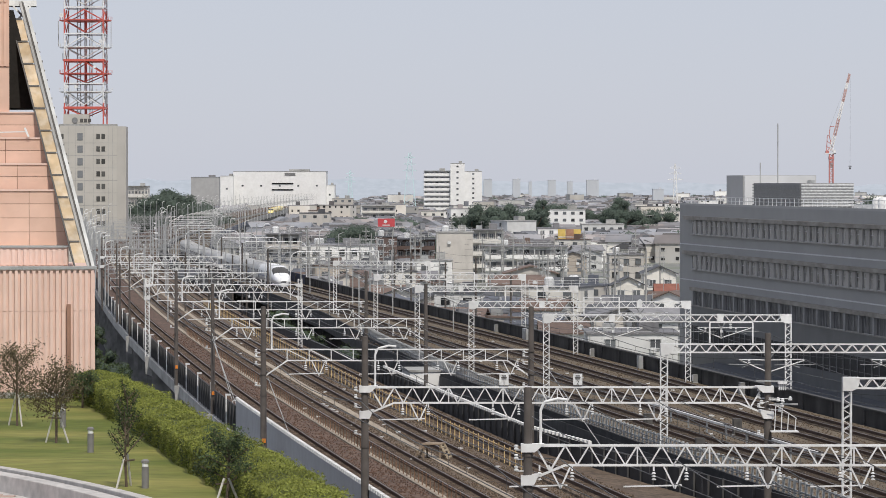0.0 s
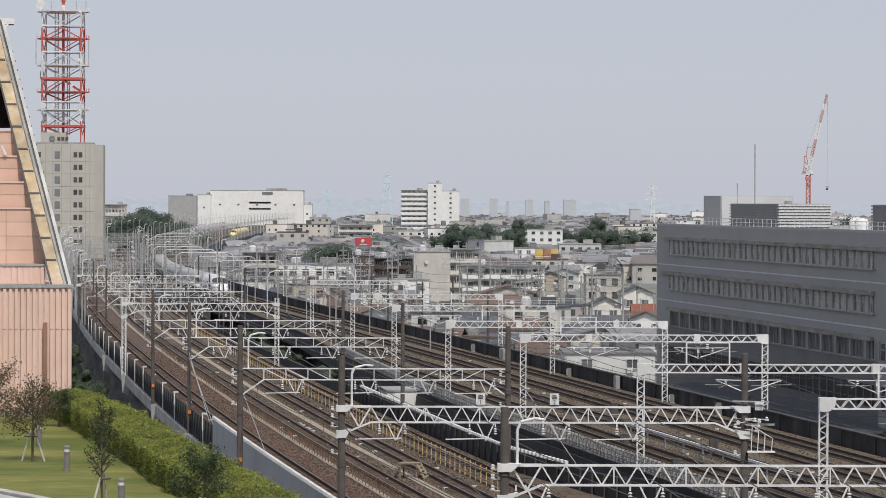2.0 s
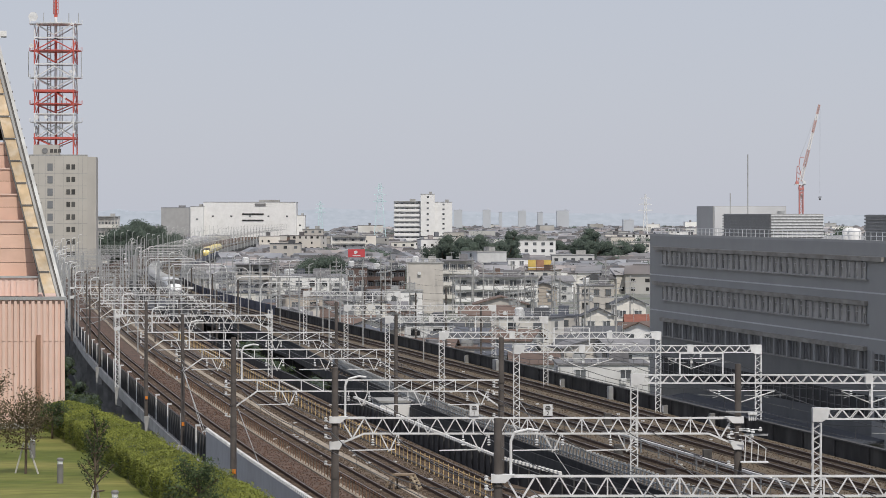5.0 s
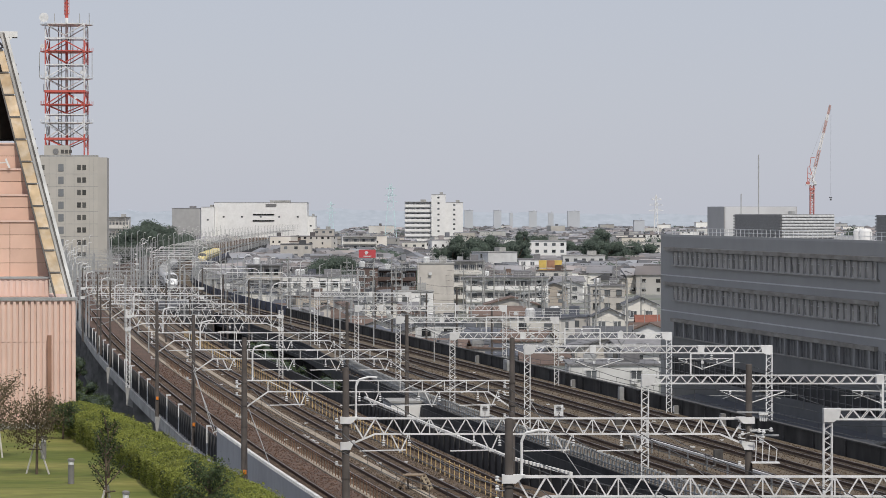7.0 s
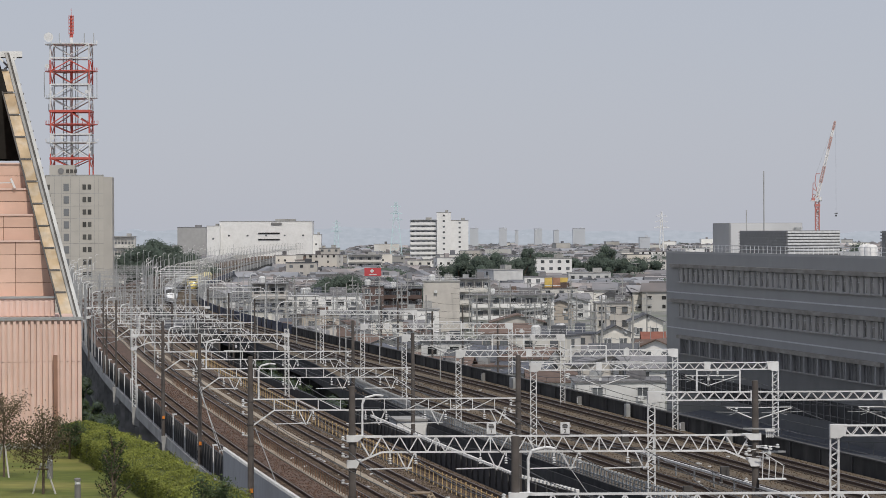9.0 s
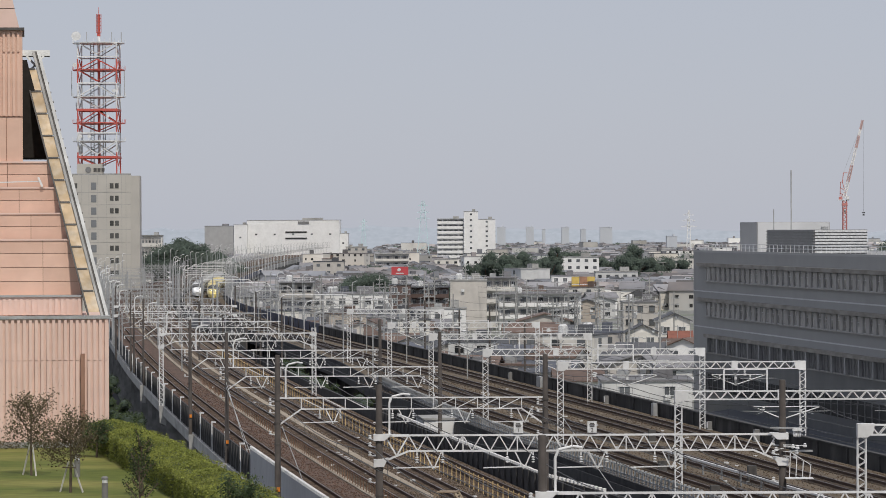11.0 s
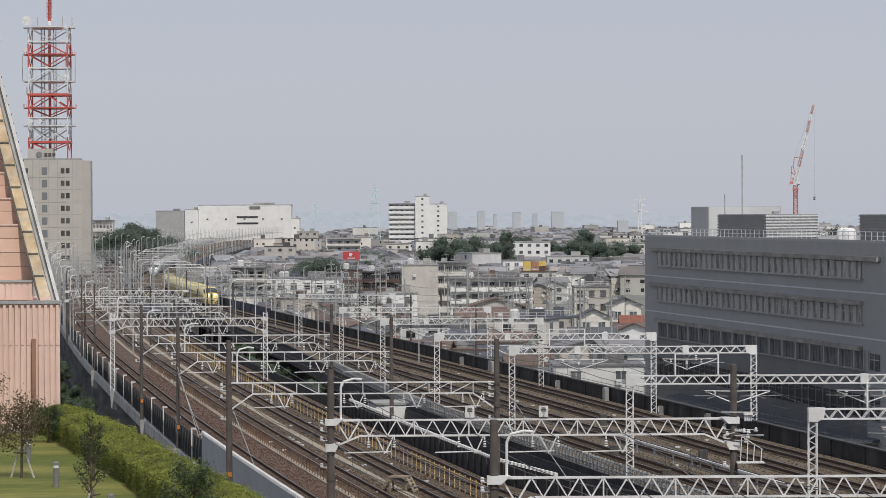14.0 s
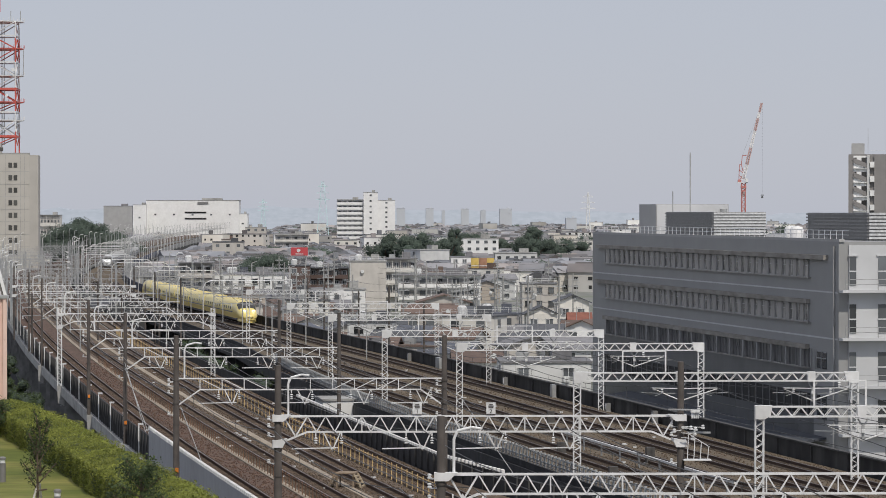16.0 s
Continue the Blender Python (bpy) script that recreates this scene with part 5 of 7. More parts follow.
for x, z, r in ((-6.3, 39.7, 1.5), (-5.2, 8.2, 0.7), (-2.3, 8.2, 0.6), (3.5, 14.5, 0.5), (5.5, 22.5, 0.6), (-6.8, 30.6, 0.7)):
    ds = Mesh().sweep([[(x + r * q * math.cos(a), -7.6 - 0.5 * k, z + 1.0 + r * q * math.sin(a)) for a in [i * math.pi / 6 for i in range(12)]] for q, k in ((0.2, 0), (0.7, 0.4), (1.0, 1.0))])
    part("dish", ds, STEEL_W, tower, "white dish aerial")
for x, z0, z1 in ((-8.3, 22, 30), (8.3, 22, 30), (-6.9, 17.6, 20), (6.9, 17.6, 20), (-3.5, 39, 42.2), (4.4, 39, 42.2), (7.4, 39, 42.2), (-5.2, 22, 30), (5.4, 22, 30)):
    part("aerial", Mesh().bar((x, -3, z0), (x, -3, z1), 0.22), STEEL_G, tower, "thin rod aerial")


# ---- large grey building beside the high-speed line ----
GL, GT = 108.0, 23.2      # length of the face along the line, height
gb = thing("grey_office_building", 28.4, 420, 0, -82.1, "long dark grey office building with rows of narrow slit windows", "building")
part("outer_wall", Mesh().box(GL / 2, 16, 0, GL, 32, GT), GREY_B, gb, "dark grey cladding")
part("end_wall", Mesh().box(GL + 0.06, 16.4, 0, 0.3, 31, GT - 0.3), GREY_WHITE, gb, "pale panelled end wall")
slit = Mesh().box(0, 0, 0, 1.2, 0.05, 1.45).data("window", OFFICE_PANE)
frm = Mesh()
for dx in (-0.63, 0.63):
    frm.box(dx, 0, -0.03, 0.07, 0.1, 1.52)
frm.box(0, 0, -0.08, 1.33, 0.1, 0.08).box(0, 0, 1.45, 1.33, 0.1, 0.05).box(0, 0, 0.95, 1.2, 0.07, 0.04)
frm = frm.data("window_frame", GREY_B2)
fin = Mesh().box(0, 0.04, 0, 1.2, 0.2, 1.62).data("pier", GREY_PIER)
for row, (z, u0, u1) in enumerate(((19.92, 3.5, 104.4), (15.8, 3.0, 98.4), (11.6, 7.5, 98.2))):
    part("lintel_band", Mesh().box((u0 + u1) / 2, -0.16, z + 1.62, u1 - u0, 0.5, 0.42), LINTEL, gb, "weather-stained concrete lintel")
    part("recess_edge", Mesh().box(52.9, -0.13, z - 0.16, 91.6, 0.3, 0.11), GREY_PIER, gb, "lighter sill line")
    if row < 2:
        for i in range(35):
            x = 8.3 + i * 2.62
            ob = new("window", slit)
            ob.parent = gb
            ob.matrix_basis = pose(x, -0.03, z + 0.02)
            fo = new("window_frame", frm)
            fo.parent = ob
            fo.matrix_basis = pose(0, -0.06, 0)
            if i < 34:
                fo = new("pier", fin)
                fo.parent = gb
                fo.matrix_basis = pose(x + 1.31, -0.12, z - 0.05)
for z in (18.55, 14.35):
    part("floor_band", Mesh().box(GL / 2, -0.015, z, GL - 0.6, 0.05, 0.14), GREY_WHITE, gb, "thin pale weathered floor line")
# thin sheet added over the grey wall to make the lower floors darker
part("lower_dark_sheet", Mesh().box(52.9, -0.002, 4.6, 93.5, 0.02, 6.75), LOWER_DARK, gb, "dark glossy sheet added over the wall of the lower floors")
# the open gallery floor: glazing set behind square columns
part("ribbon_window", Mesh().box(52.9, -0.03, 11.55, 90.6, 0.08, 1.75), GLASS_BAY_DK, gb, "long dark glazing behind columns")
for i in range(17):
    part("column", Mesh().box(9.2 + i * 5.45, -0.2, 11.5, 0.5, 0.36, 1.8), GREY_B, gb)
    for k in (1, 2, 3):
        part("mullion", Mesh().box(9.2 + i * 5.45 + k * 1.36, -0.1, 11.5, 0.07, 0.1, 1.8), GREY_B, gb)
part("ribbon_window", Mesh().box(52.9, -0.03, 7.15, 91, 0.08, 2.0), SLIT, gb, "long dark ribbon window")
for i in range(34):
    part("mullion", Mesh().box(8.6 + i * 2.7, -0.1, 7.15, 0.1, 0.12, 2.0), LOUVRE_D, gb)
for z, h_ in ((11.6, 1.5), (6.95, 2.2)):
    wn_ = part("window", Mesh().box(102.55, -0.03, z, 3.2, 0.1, h_), GLASS_DK, gb, "dark square window")
    part("window_frame", Mesh().box(102.55, -0.09, z, 0.1, 0.08, h_).box(102.55, -0.09, z + h_ * 0.6, 3.2, 0.08, 0.08), GREY_B2, wn_)
part("ground_floor_glazing", Mesh().box(GL / 2, -0.05, 0.4, 98, 0.3, 3.8), SLIT, gb, "dark ground-floor glazing")
part("canopy", Mesh().sweep([[(x, 0.0, 5.4), (x, -7.5, 4.3), (x, -7.5, 4.1), (x, 0.0, 5.2)] for x in (20, 104)]), CANOPY, gb, "blue-grey metal canopy roof along the foot")
part("downpipe", Mesh().bar((106.9, -0.15, 0.2), (106.9, -0.15, GT - 0.4), 0.16, sides=8), GREY_B2, gb)
part("parapet", Mesh().box(GL / 2, 0.25, GT, GL + 0.3, 0.5, 0.25), GREY_B2, gb)
for j, z in enumerate((19.0, 14.7, 10.4, 6.1)):
    for y, w in ((1.25, 0.6), (4.1, 1.0), (5.4, 1.0), (9.0, 1.0), (10.3, 1.0), (14, 1.0), (15.3, 1.0)):
        win = part("window", Mesh().box(GL + 0.22, y, z + 0.3, 0.12, w, 2.6), GLASS_DK, gb, "tall dark window")
        part("window_frame", Mesh().box(GL + 0.26, y, z + 1.5, 0.1, w + 0.1, 0.12).box(GL + 0.24, y, z + 2.9, 0.2, w + 0.3, 0.14), GREY_WHITE, win)
    part("balcony", Mesh().box(GL + 0.75, 15.5, z - 0.35, 1.2, 31, 0.24), GREY_WHITE, gb, "narrow pale balcony slab")
    r = Mesh()
    for h in (0.5, 0.95):
        r.bar((GL + 1.28, 0.3, z - 0.1 + h), (GL + 1.28, 31, z - 0.1 + h), 0.06)
    for y in range(0, 31, 3):
        r.bar((GL + 1.28, y + 0.3, z - 0.1), (GL + 1.28, y + 0.3, z + 0.85), 0.06)
    part("handrail", r, STEEL_G, gb)
rr = Mesh()
for y, x0, x1 in ((1.2, 1, GL - 1),):
    for h in (0.4, 0.8):
        rr.bar((x0, y, GT + 0.2 + h), (x1, y, GT + 0.2 + h), 0.05)
    for i in range(int((x1 - x0) / 2)):
        rr.bar((x0 + i * 2, y, GT + 0.2), (x0 + i * 2, y, GT + 1.0), 0.05)
part("roof_railing", rr, STEEL_W, gb, "pale roof railing")


def louvre_box(x, y, lx, ly, h, dark, light):
    # dark on the shaded side, pale on the sunny side: light in the colours
    b = part("plant_screen", Mesh().box(x + lx / 2, y + ly / 2, GT, lx, ly, h), dark, gb, "louvred roof plant screen")
    n = int(h / 0.32)
    a, c = Mesh(), Mesh()
    for i in range(n):
        a.box(x + lx / 2, y - 0.08, GT + 0.15 + i * 0.32, lx, 0.16, 0.14)
        c.box(x + lx + 0.08, y + ly / 2, GT + 0.15 + i * 0.32, 0.16, ly, 0.2)
    tagged(part("louvre_bank", a, dark, b), kind="stuff")
    tagged(part("louvre_bank", c, light, b, "metal louvres coloured pale as sunlit"), kind="stuff")


louvre_box(20.6, 4.3, 22.7, 5.8, 2.65, LOUVRE_D, LOUVRE_SUNLIT)
louvre_box(75.5, 6.0, 21.5, 9, 2.6, LOUVRE_D, LOUVRE_SUNLIT)
part("roof_house", Mesh().box(7.7, 9.35, GT, 9.0, 8.7, 3.55), GREY_B2, gb, "grey roof house")
# pale sheet on the sunny side puts the sunlight into the colour
part("roof_house_lit_side", Mesh().box(12.28, 9.35, GT, 0.2, 8.5, 3.5), GREY_WHITE, gb)
part("roof_vent", Mesh().lathe(12.6, 13.0, GT + 1.5, [(0.3, 0), (0.3, 1.0), (0.4, 1.05), (0.4, 1.5)], 10), STEEL_G, gb)
part("roof_mast", Mesh().bar((24, 6.3, GT), (24, 6.3, GT + 9.4), 0.12).bar((20, 5.2, GT), (20, 5.2, GT + 5.0), 0.1), STEEL_G, gb, "thin mast")
for x in (58.0, 60.2):
    part("water_tank", Mesh().lathe(x, 9.0, GT, [(0.7, 0), (0.75, 0.8), (0.6, 1.1), (0.2, 1.2)], 12), WHITE_P, gb, "round white water tank", True)


# ---- houses and blocks of the town ----
def block(x, y, w, d, h, wall, label, storeys=2, rz=0.0, roof=None, gable=False, balcony=False, name="house", win=GLASS_DK, cols=None, z=0.0):
    """A house: x, y is the middle of its front, which looks at the line."""
    th = thing(name, x, y, z, rz, label, "house" if name == "house" else "building", "houses of the town" if name == "house" else "")
    if name == "house" and not gable:
        storeys = max(1, round(h / 3.0))
    sh = h / storeys if not gable else (h - 1.6) / storeys
    top = h if not gable else h - 1.6
    part("outer_wall", Mesh().box(0, d / 2, 0, w, d, top), wall, th)
    rf = Mesh()
    if gable == 1:      # ridge across the view
        o = 0.6
        rf.sweep([[(xx, -o, top - 0.05), (xx, d / 2, h), (xx, d + o, top - 0.05), (xx, d + o, top - 0.25), (xx, d / 2, h - 0.2), (xx, -o, top - 0.25)] for xx in (-w / 2 - o, w / 2 + o)])
        part("gable_wall", Mesh().sweep([[(xx, 0, top), (xx, d / 2, h - 0.25), (xx, d, top)] for xx in (-w / 2, w / 2)]), wall, th)
    elif gable == 2:    # gable towards the view
        o = 0.6
        rf.sweep([[(-w / 2 - o, yy, top - 0.05), (0, yy, h), (w / 2 + o, yy, top - 0.05), (w / 2 + o, yy, top - 0.25), (0, yy, h - 0.2), (-w / 2 - o, yy, top - 0.25)] for yy in (-o, d + o)])
        part("gable_wall", Mesh().sweep([[(-w / 2, yy, top), (0, yy, h - 0.25), (w / 2, yy, top)] for yy in (0, d)]), wall, th)
    else:
        rf.box(0, d / 2 - (0.6 if balcony else 0), top, w + 0.4, d + (1.6 if balcony else 0.4), 0.28)
        rf.box(w * 0.2, d * 0.5, top + 0.3, w * 0.22, d * 0.3, 1.5)
    part("roof", rf, roof or HOUSE_ROOFS[2], th)
    if y < 1000:
        k = (x * 7.3 + y) % 1.0
        part("air_conditioner", Mesh().box(w * (0.3 - 0.5 * k), -0.35, 0.3 + sh * (storeys - 1), 0.8, 0.5, 0.7), CERAMIC, th)
        part("aerial", Mesh().bar((w * (k - 0.5) * 0.5, d * 0.5, top), (w * (k - 0.5) * 0.5, d * 0.5, h + 2.4), 0.07).bar((w * (k - 0.5) * 0.5 - 0.7, d * 0.5, h + 2.1), (w * (k - 0.5) * 0.5 + 0.7, d * 0.5, h + 2.2), 0.07), STEEL_G, th)
        if not gable:
            rl = Mesh()
            for zz in (0.55, 1.0):
                rl.bar((-w / 2, 0.1, top + 0.28 + zz), (w / 2, 0.1, top + 0.28 + zz), 0.05)
            for q in range(int(w / 1.5) + 1):
                rl.bar((-w / 2 + q * 1.5, 0.1, top + 0.2), (-w / 2 + q * 1.5, 0.1, top + 1.28), 0.05)
            if k > 0.3:
                part("roof_railing", rl, STEEL_W if k > 0.6 else STEEL_G, th)
            part("water_tank" if k > 0.5 else "cooling_unit", Mesh().lathe(-w * 0.25, d * 0.55, top + 0.28, [(0.8, 0), (0.85, 1.2), (0.5, 1.5)], 10) if k > 0.5 else Mesh().box(-w * 0.25, d * 0.4, top + 0.28, 1.6, 1.0, 1.0), CERAMIC if k > 0.5 else STEEL_G, th)
        if k < 0.6:
            part("satellite_dish", Mesh().sweep([[(w * 0.35 + r_ * math.cos(j * 0.785), -0.3 - 0.12 * q_, h * 0.85 + r_ * math.sin(j * 0.785)) for j in range(8)] for r_, q_ in ((0.1, 0), (0.42, 1))]), CERAMIC, th, "small white dish")
        part("downpipe", Mesh().bar((-w / 2 + 0.25, -0.1, 0), (-w / 2 + 0.25, -0.1, top), 0.12), STEEL_G if k < 0.5 else CERAMIC, th)
        if gable and k > 0.35:
            part("lean_to_roof", Mesh().sweep([[(xx, -0.05, sh + 0.5), (xx, -1.7, sh - 0.1), (xx, -1.7, sh - 0.22), (xx, -0.05, sh + 0.34)] for xx in (-w / 2, w / 2)]), roof or HOUSE_ROOFS[2], th)
    n = cols if cols is not None else max(2, int(w / 3.2))
    ww, wh = min(1.45, w / max(n, 1) * 0.45), min(1.2, sh * 0.42)
    me = Mesh().box(0, 0, 0, ww, 0.1, wh).data("window", win)
    trim = Mesh()
    for dx in (-ww / 2, 0, ww / 2):
        trim.box(dx, -0.06, 0, 0.07, 0.06, wh)
    trim = trim.box(0, -0.1, -0.09, ww + 0.25, 0.18, 0.09).box(0, -0.1, wh, ww + 0.2, 0.16, 0.08).data("window_frame", CERAMIC if (x * 3.1 + y) % 1.0 < 0.6 else STEEL_DK)
    side = Mesh().box(0, 0, 0, 0.1, min(1.5, d / 3), min(1.4, sh * 0.5)).data("window", win)
    for s in range(storeys):
        for i in range(n):
            ob = new("window", me)
            ob.parent = th
            ob.matrix_basis = pose(-w / 2 + w * (i + 0.5) / n, -0.03, s * sh + sh * 0.34)
            if y < 1300 and cols:
                fo = new("window_frame", trim)
                fo.parent = ob
        for s2 in (-1, 1):
            ob = new("window", side)
            ob.parent = th
            ob.matrix_basis = pose(s2 * (w / 2 + 0.03), d * 0.4, s * sh + sh * 0.34)
        if balcony and s:
            gal = part("balcony", Mesh().box(0, -0.62, s * sh - 0.15, w * 0.98, 1.2, 0.18).box(0, -1.16, s * sh, w * 0.98, 0.12, 1.75 if name == "apartment_block" else 0.95), wall, th)
            # no real recess: a flat grey panel carries the shade behind the parapet
            part("recess", Mesh().box(0, -0.05, s * sh + 0.1, w * 0.94, 0.04, sh * 0.72), RECESS_SHADE, gal, "flat grey panel coloured for the recess shade behind the balcony")
            for k in range(1, n):
                part("divider", Mesh().box(-w / 2 + w * k / n, -0.6, s * sh, 0.12, 1.05, sh - 0.2), wall, gal)
    return th


def at(px, d):
    """x at a distance from a bearing in thousandths."""
    return px * d / 1000.0


W_ = HOUSE_WALLS
R_ = HOUSE_ROOFS
block(-4.1, 2400, 18.2, 14, 33.4, WHITE_P, "white ten-storey apartment slab with balconies", 10, balcony=True, roof=CONC, name='apartment_block')
block(9.9, 2396, 9.7, 16, 38.4, WHITE_P, "white lift tower of an apartment block", 10, roof=CONC, cols=1, name='apartment_block')
block(20.7, 2398, 12.0, 14, 33.0, WHITE_P, "white end wing of an apartment block", 10, roof=CONC, cols=1, name='apartment_block')
block(-121.2, 2600, 68.8, 40, 33.5, WHITE_P, "large white windowless factory hall", 2, roof=CONC, cols=5, name='factory')
block(-159.8, 2590, 9.6, 40, 30.2, WHITE_P, "white windowless factory wing beside the hall", 2, roof=CONC, cols=1, name='factory')
block(-183.3, 2700, 21.8, 30, 29.5, GREY_B2, "dark grey windowless works building in the distance", 2, roof=R_[2], cols=0, name='office_building')
block(-84.4, 2610, 7.2, 30, 23.5, WHITE_P, "stepped white end of the factory", 2, roof=CONC, cols=1, name='factory')
block(-165.5, 1900, 11.0, 12, 23.5, W_[0], "pale apartment house behind trees", 4, cols=6, balcony=True, roof=CONC, name='apartment_block')
block(21.5, 905, 21.3, 14, 9.2, WHITE_P, "white two-storey building with long balconies", 2, balcony=True, roof=R_[2], cols=5)
block(3.0, 900, 9.4, 12, 12.9, W_[3], "beige corrugated three-storey block with a blank wall", 3, cols=0, roof=CONC)
block(11.8, 930, 8.7, 12, 13.1, W_[0], "cream apartment house with outdoor galleries", 3, balcony=True, roof=R_[2], cols=4)
block(-2.0, 760, 8.0, 10, 8.8, WHITE_P, "small white flat-roofed house", 2, roof=CONC, cols=2)
block(-15.1, 930, 5.7, 10, 11.3, W_[4], "dark brown three-storey block", 3, roof=R_[0], cols=2)
block(-7.3, 940, 10.3, 12, 10.5, W_[4], "brown block with open galleries", 3, balcony=True, roof=R_[0], cols=5)
block(-26.5, 860, 19.1, 20, 10.2, WHITE_P, "long white low building with a flat roof", 2, roof=R_[2], cols=6)
block(-38.5, 840, 8.1, 14, 13.4, W_[3], "tan apartment house beside the railway", 2, balcony=True, roof=R_[2], cols=4)
block(28.1, 1250, 11.5, 14, 11.9, W_[2], "pale grey block with a blank wall", 3, 24, roof=CONC, cols=0)
block(50.3, 1450, 17.3, 16, 14.3, WHITE_P, "white three-storey block with a flat roof", 3, roof=CONC, cols=5)
block(35.6, 1150, 8.9, 12, 10.6, WHITE_P, "white house with a flat roof", 2, roof=R_[2], cols=3)
block(39.4, 1080, 8.7, 12, 9.0, W_[2], "grey house behind stacked site huts", 2, roof=R_[2], cols=4)
for k_, (dx, c_, l_) in enumerate(((-2.7, HUT_Y, "yellow"), (-0.2, HUT_R, "rust-brown"), (2.1, HUT_Y, "yellow"))):
    hu = thing("site_hut", 39.2 + dx, 1076, 0, 0, "%s corrugated site hut among houses" % l_, "site hut", "site huts")
    part("body", Mesh().box(0, 1.5, 0, 2.3, 3, 11.4), c_, hu)
    part("band", Mesh().box(0, -0.04, 8.9, 2.3, 0.1, 0.25), CERAMIC, hu)
block(59.4, 1300, 15.7, 14, 10.1, W_[2], "grey flat-roofed three-storey apartment house", 3, roof=CONC, cols=5)
block(84.9, 1500, 14.5, 14, 11.5, W_[0], "pale apartment house with galleries", 3, roof=CONC, cols=4, balcony=True)
block(100.9, 1560, 10.1, 14, 12.7, W_[0], "cream flat-roofed three-storey apartment house", 3, roof=CONC, cols=3)
block(41.9, 800, 8.0, 11, 9.2, W_[3], "beige three-storey house with a flat roof", 3, roof=R_[2], cols=3)
block(43.4, 700, 6.3, 11, 9.3, W_[0], "cream house with a grey gabled roof", 2, gable=2, roof=R_[0], cols=2)
block(41.9, 655, 3.6, 4.5, 6.9, W_[1], "small white house with a red tiled roof", 1, gable=1, roof=R_[4], cols=2)
block(35.0, 660, 5.9, 8, 8.1, W_[0], "cream house with a dark gabled roof", 2, gable=2, roof=R_[0], cols=2)
block(18.1, 720, 10.5, 12, 8.8, W_[3], "beige house with a brown gabled roof", 2, gable=2, roof=R_[1], cols=3)
block(24.9, 690, 5.0, 9, 7.1, W_[2], "small grey gabled house among neighbours", 2, gable=1, roof=R_[0], cols=2)
block(4.5, 600, 7.7, 9, 7.3, W_[0], "low cream house with a dark gabled roof", 2, gable=1, roof=R_[0], cols=3)
block(13.5, 640, 9.3, 10, 8.9, W_[3], "tan house with a brown tiled roof", 2, gable=1, roof=R_[1], cols=3)
block(-6.4, 740, 9.5, 9, 7.1, W_[3], "beige house with a grey gabled roof", 2, gable=1, roof=R_[2], cols=3)
block(-23.7, 800, 10.3, 9, 7.9, W_[2], "grey house with a grey gabled roof", 2, gable=1, roof=R_[2], cols=3)
block(25.5, 470, 12.1, 14, 5.5, W_[2], "long low white shed with a grey flat roof", 1, roof=R_[2], cols=2)
block(18.1, 520, 6.7, 10, 5.2, W_[1], "low white workshop with a brown roof", 1, gable=1, roof=R_[1], cols=3)
block(-33.1, 1800, 17.4, 12, 13.5, W_[0], "cream apartment house in the distance", 3, balcony=True, roof=CONC, cols=4)
block(-54.4, 1900, 11.3, 12, 16.8, W_[3], "tan apartment house in the distance", 3, roof=CONC, cols=3)
block(1.8, 1900, 27.6, 14, 9.8, W_[0], "cream low wing before the apartment block", 3, roof=CONC, cols=6)
block(-62.0, 1700, 6.5, 10, 12.0, W_[3], "small brown house with a flat roof in the distance", 3, roof=R_[1], cols=2)
block(-112.5, 1500, 17.0, 8, 14.0, WHITE_P, "white panelled equipment building beside the tracks", 4, roof=CONC, cols=5)
block(-54.8, 1500, 13.3, 12, 12.5, W_[3], "pinkish house with a dark roof", 2, roof=R_[0], cols=3)
at_ = thing("apartment_tower", 98.65, 700, 0, -8, "tall dark grey apartment tower with white stair landings and zigzag parapets", "building")
part("outer_wall", Mesh().box(10.2, 8.6, 0, 19.5, 16, 37.3), TOWER_G, at_, "dark grey-brown tiled wall")
part("edge_slab", Mesh().box(0.5, 4.5, 0, 1.0, 8, 37.3), TOWER_G, at_)
part("stair_back", Mesh().box(2.4, 0.55, 0, 2.8, 0.1, 37.0), W_[1], at_, "pale stairwell wall")
part("plain_wall", Mesh().box(12.6, 0.4, 0, 15, 0.7, 37.2), TOWER_G, at_)
part("roof_house", Mesh().box(1.9, 3.5, 37.3, 2.6, 4, 2.2), GREY_B2, at_, "grey lift house")
part("roof_rail", Mesh().bar((4.5, 0.2, 38.0), (19, 0.2, 38.0), 0.06), STEEL_W, at_)
part("aerial", Mesh().bar((3.9, 2, 37.3), (3.9, 2, 42.5), 0.07), STEEL_G, at_)
for k in range(13):
    z = 37.3 - 2.86 * (k + 1)
    part("zigzag_parapet", Mesh().sweep([[(1.0, y, z + 2.15), (1.0, y, z + 1.2), (3.6, y, z + 0.1), (3.6, y, z + 1.05)] for y in (0.1, 0.3)]), TOWER_G, at_, "slanting dark stair parapet")
    part("landing", Mesh().box(2.3, 0.3, z, 2.6, 0.5, 0.14), W_[1], at_)
    part("window", Mesh().box(1.35, 0.47, z + 1.1, 0.5, 0.08, 1.1), SLIT, at_)
    part("window", Mesh().box(3.1, 0.47, z + 0.9, 1.0, 0.08, 1.3), SLIT, at_, "dark stair opening")
    part("balcony", Mesh().box(4.7, 0.1, z + 0.2, 0.9, 0.8, 1.15), W_[1], at_, "small pale balcony")
part("corner_strip", Mesh().box(3.95, 0.35, 0, 0.5, 0.6, 37.2), W_[2], at_)

fs = thing("factory_window_strips", -119, 2599.7, 0, 0, "long dark window strips on the white factory", "window", kind="structure")
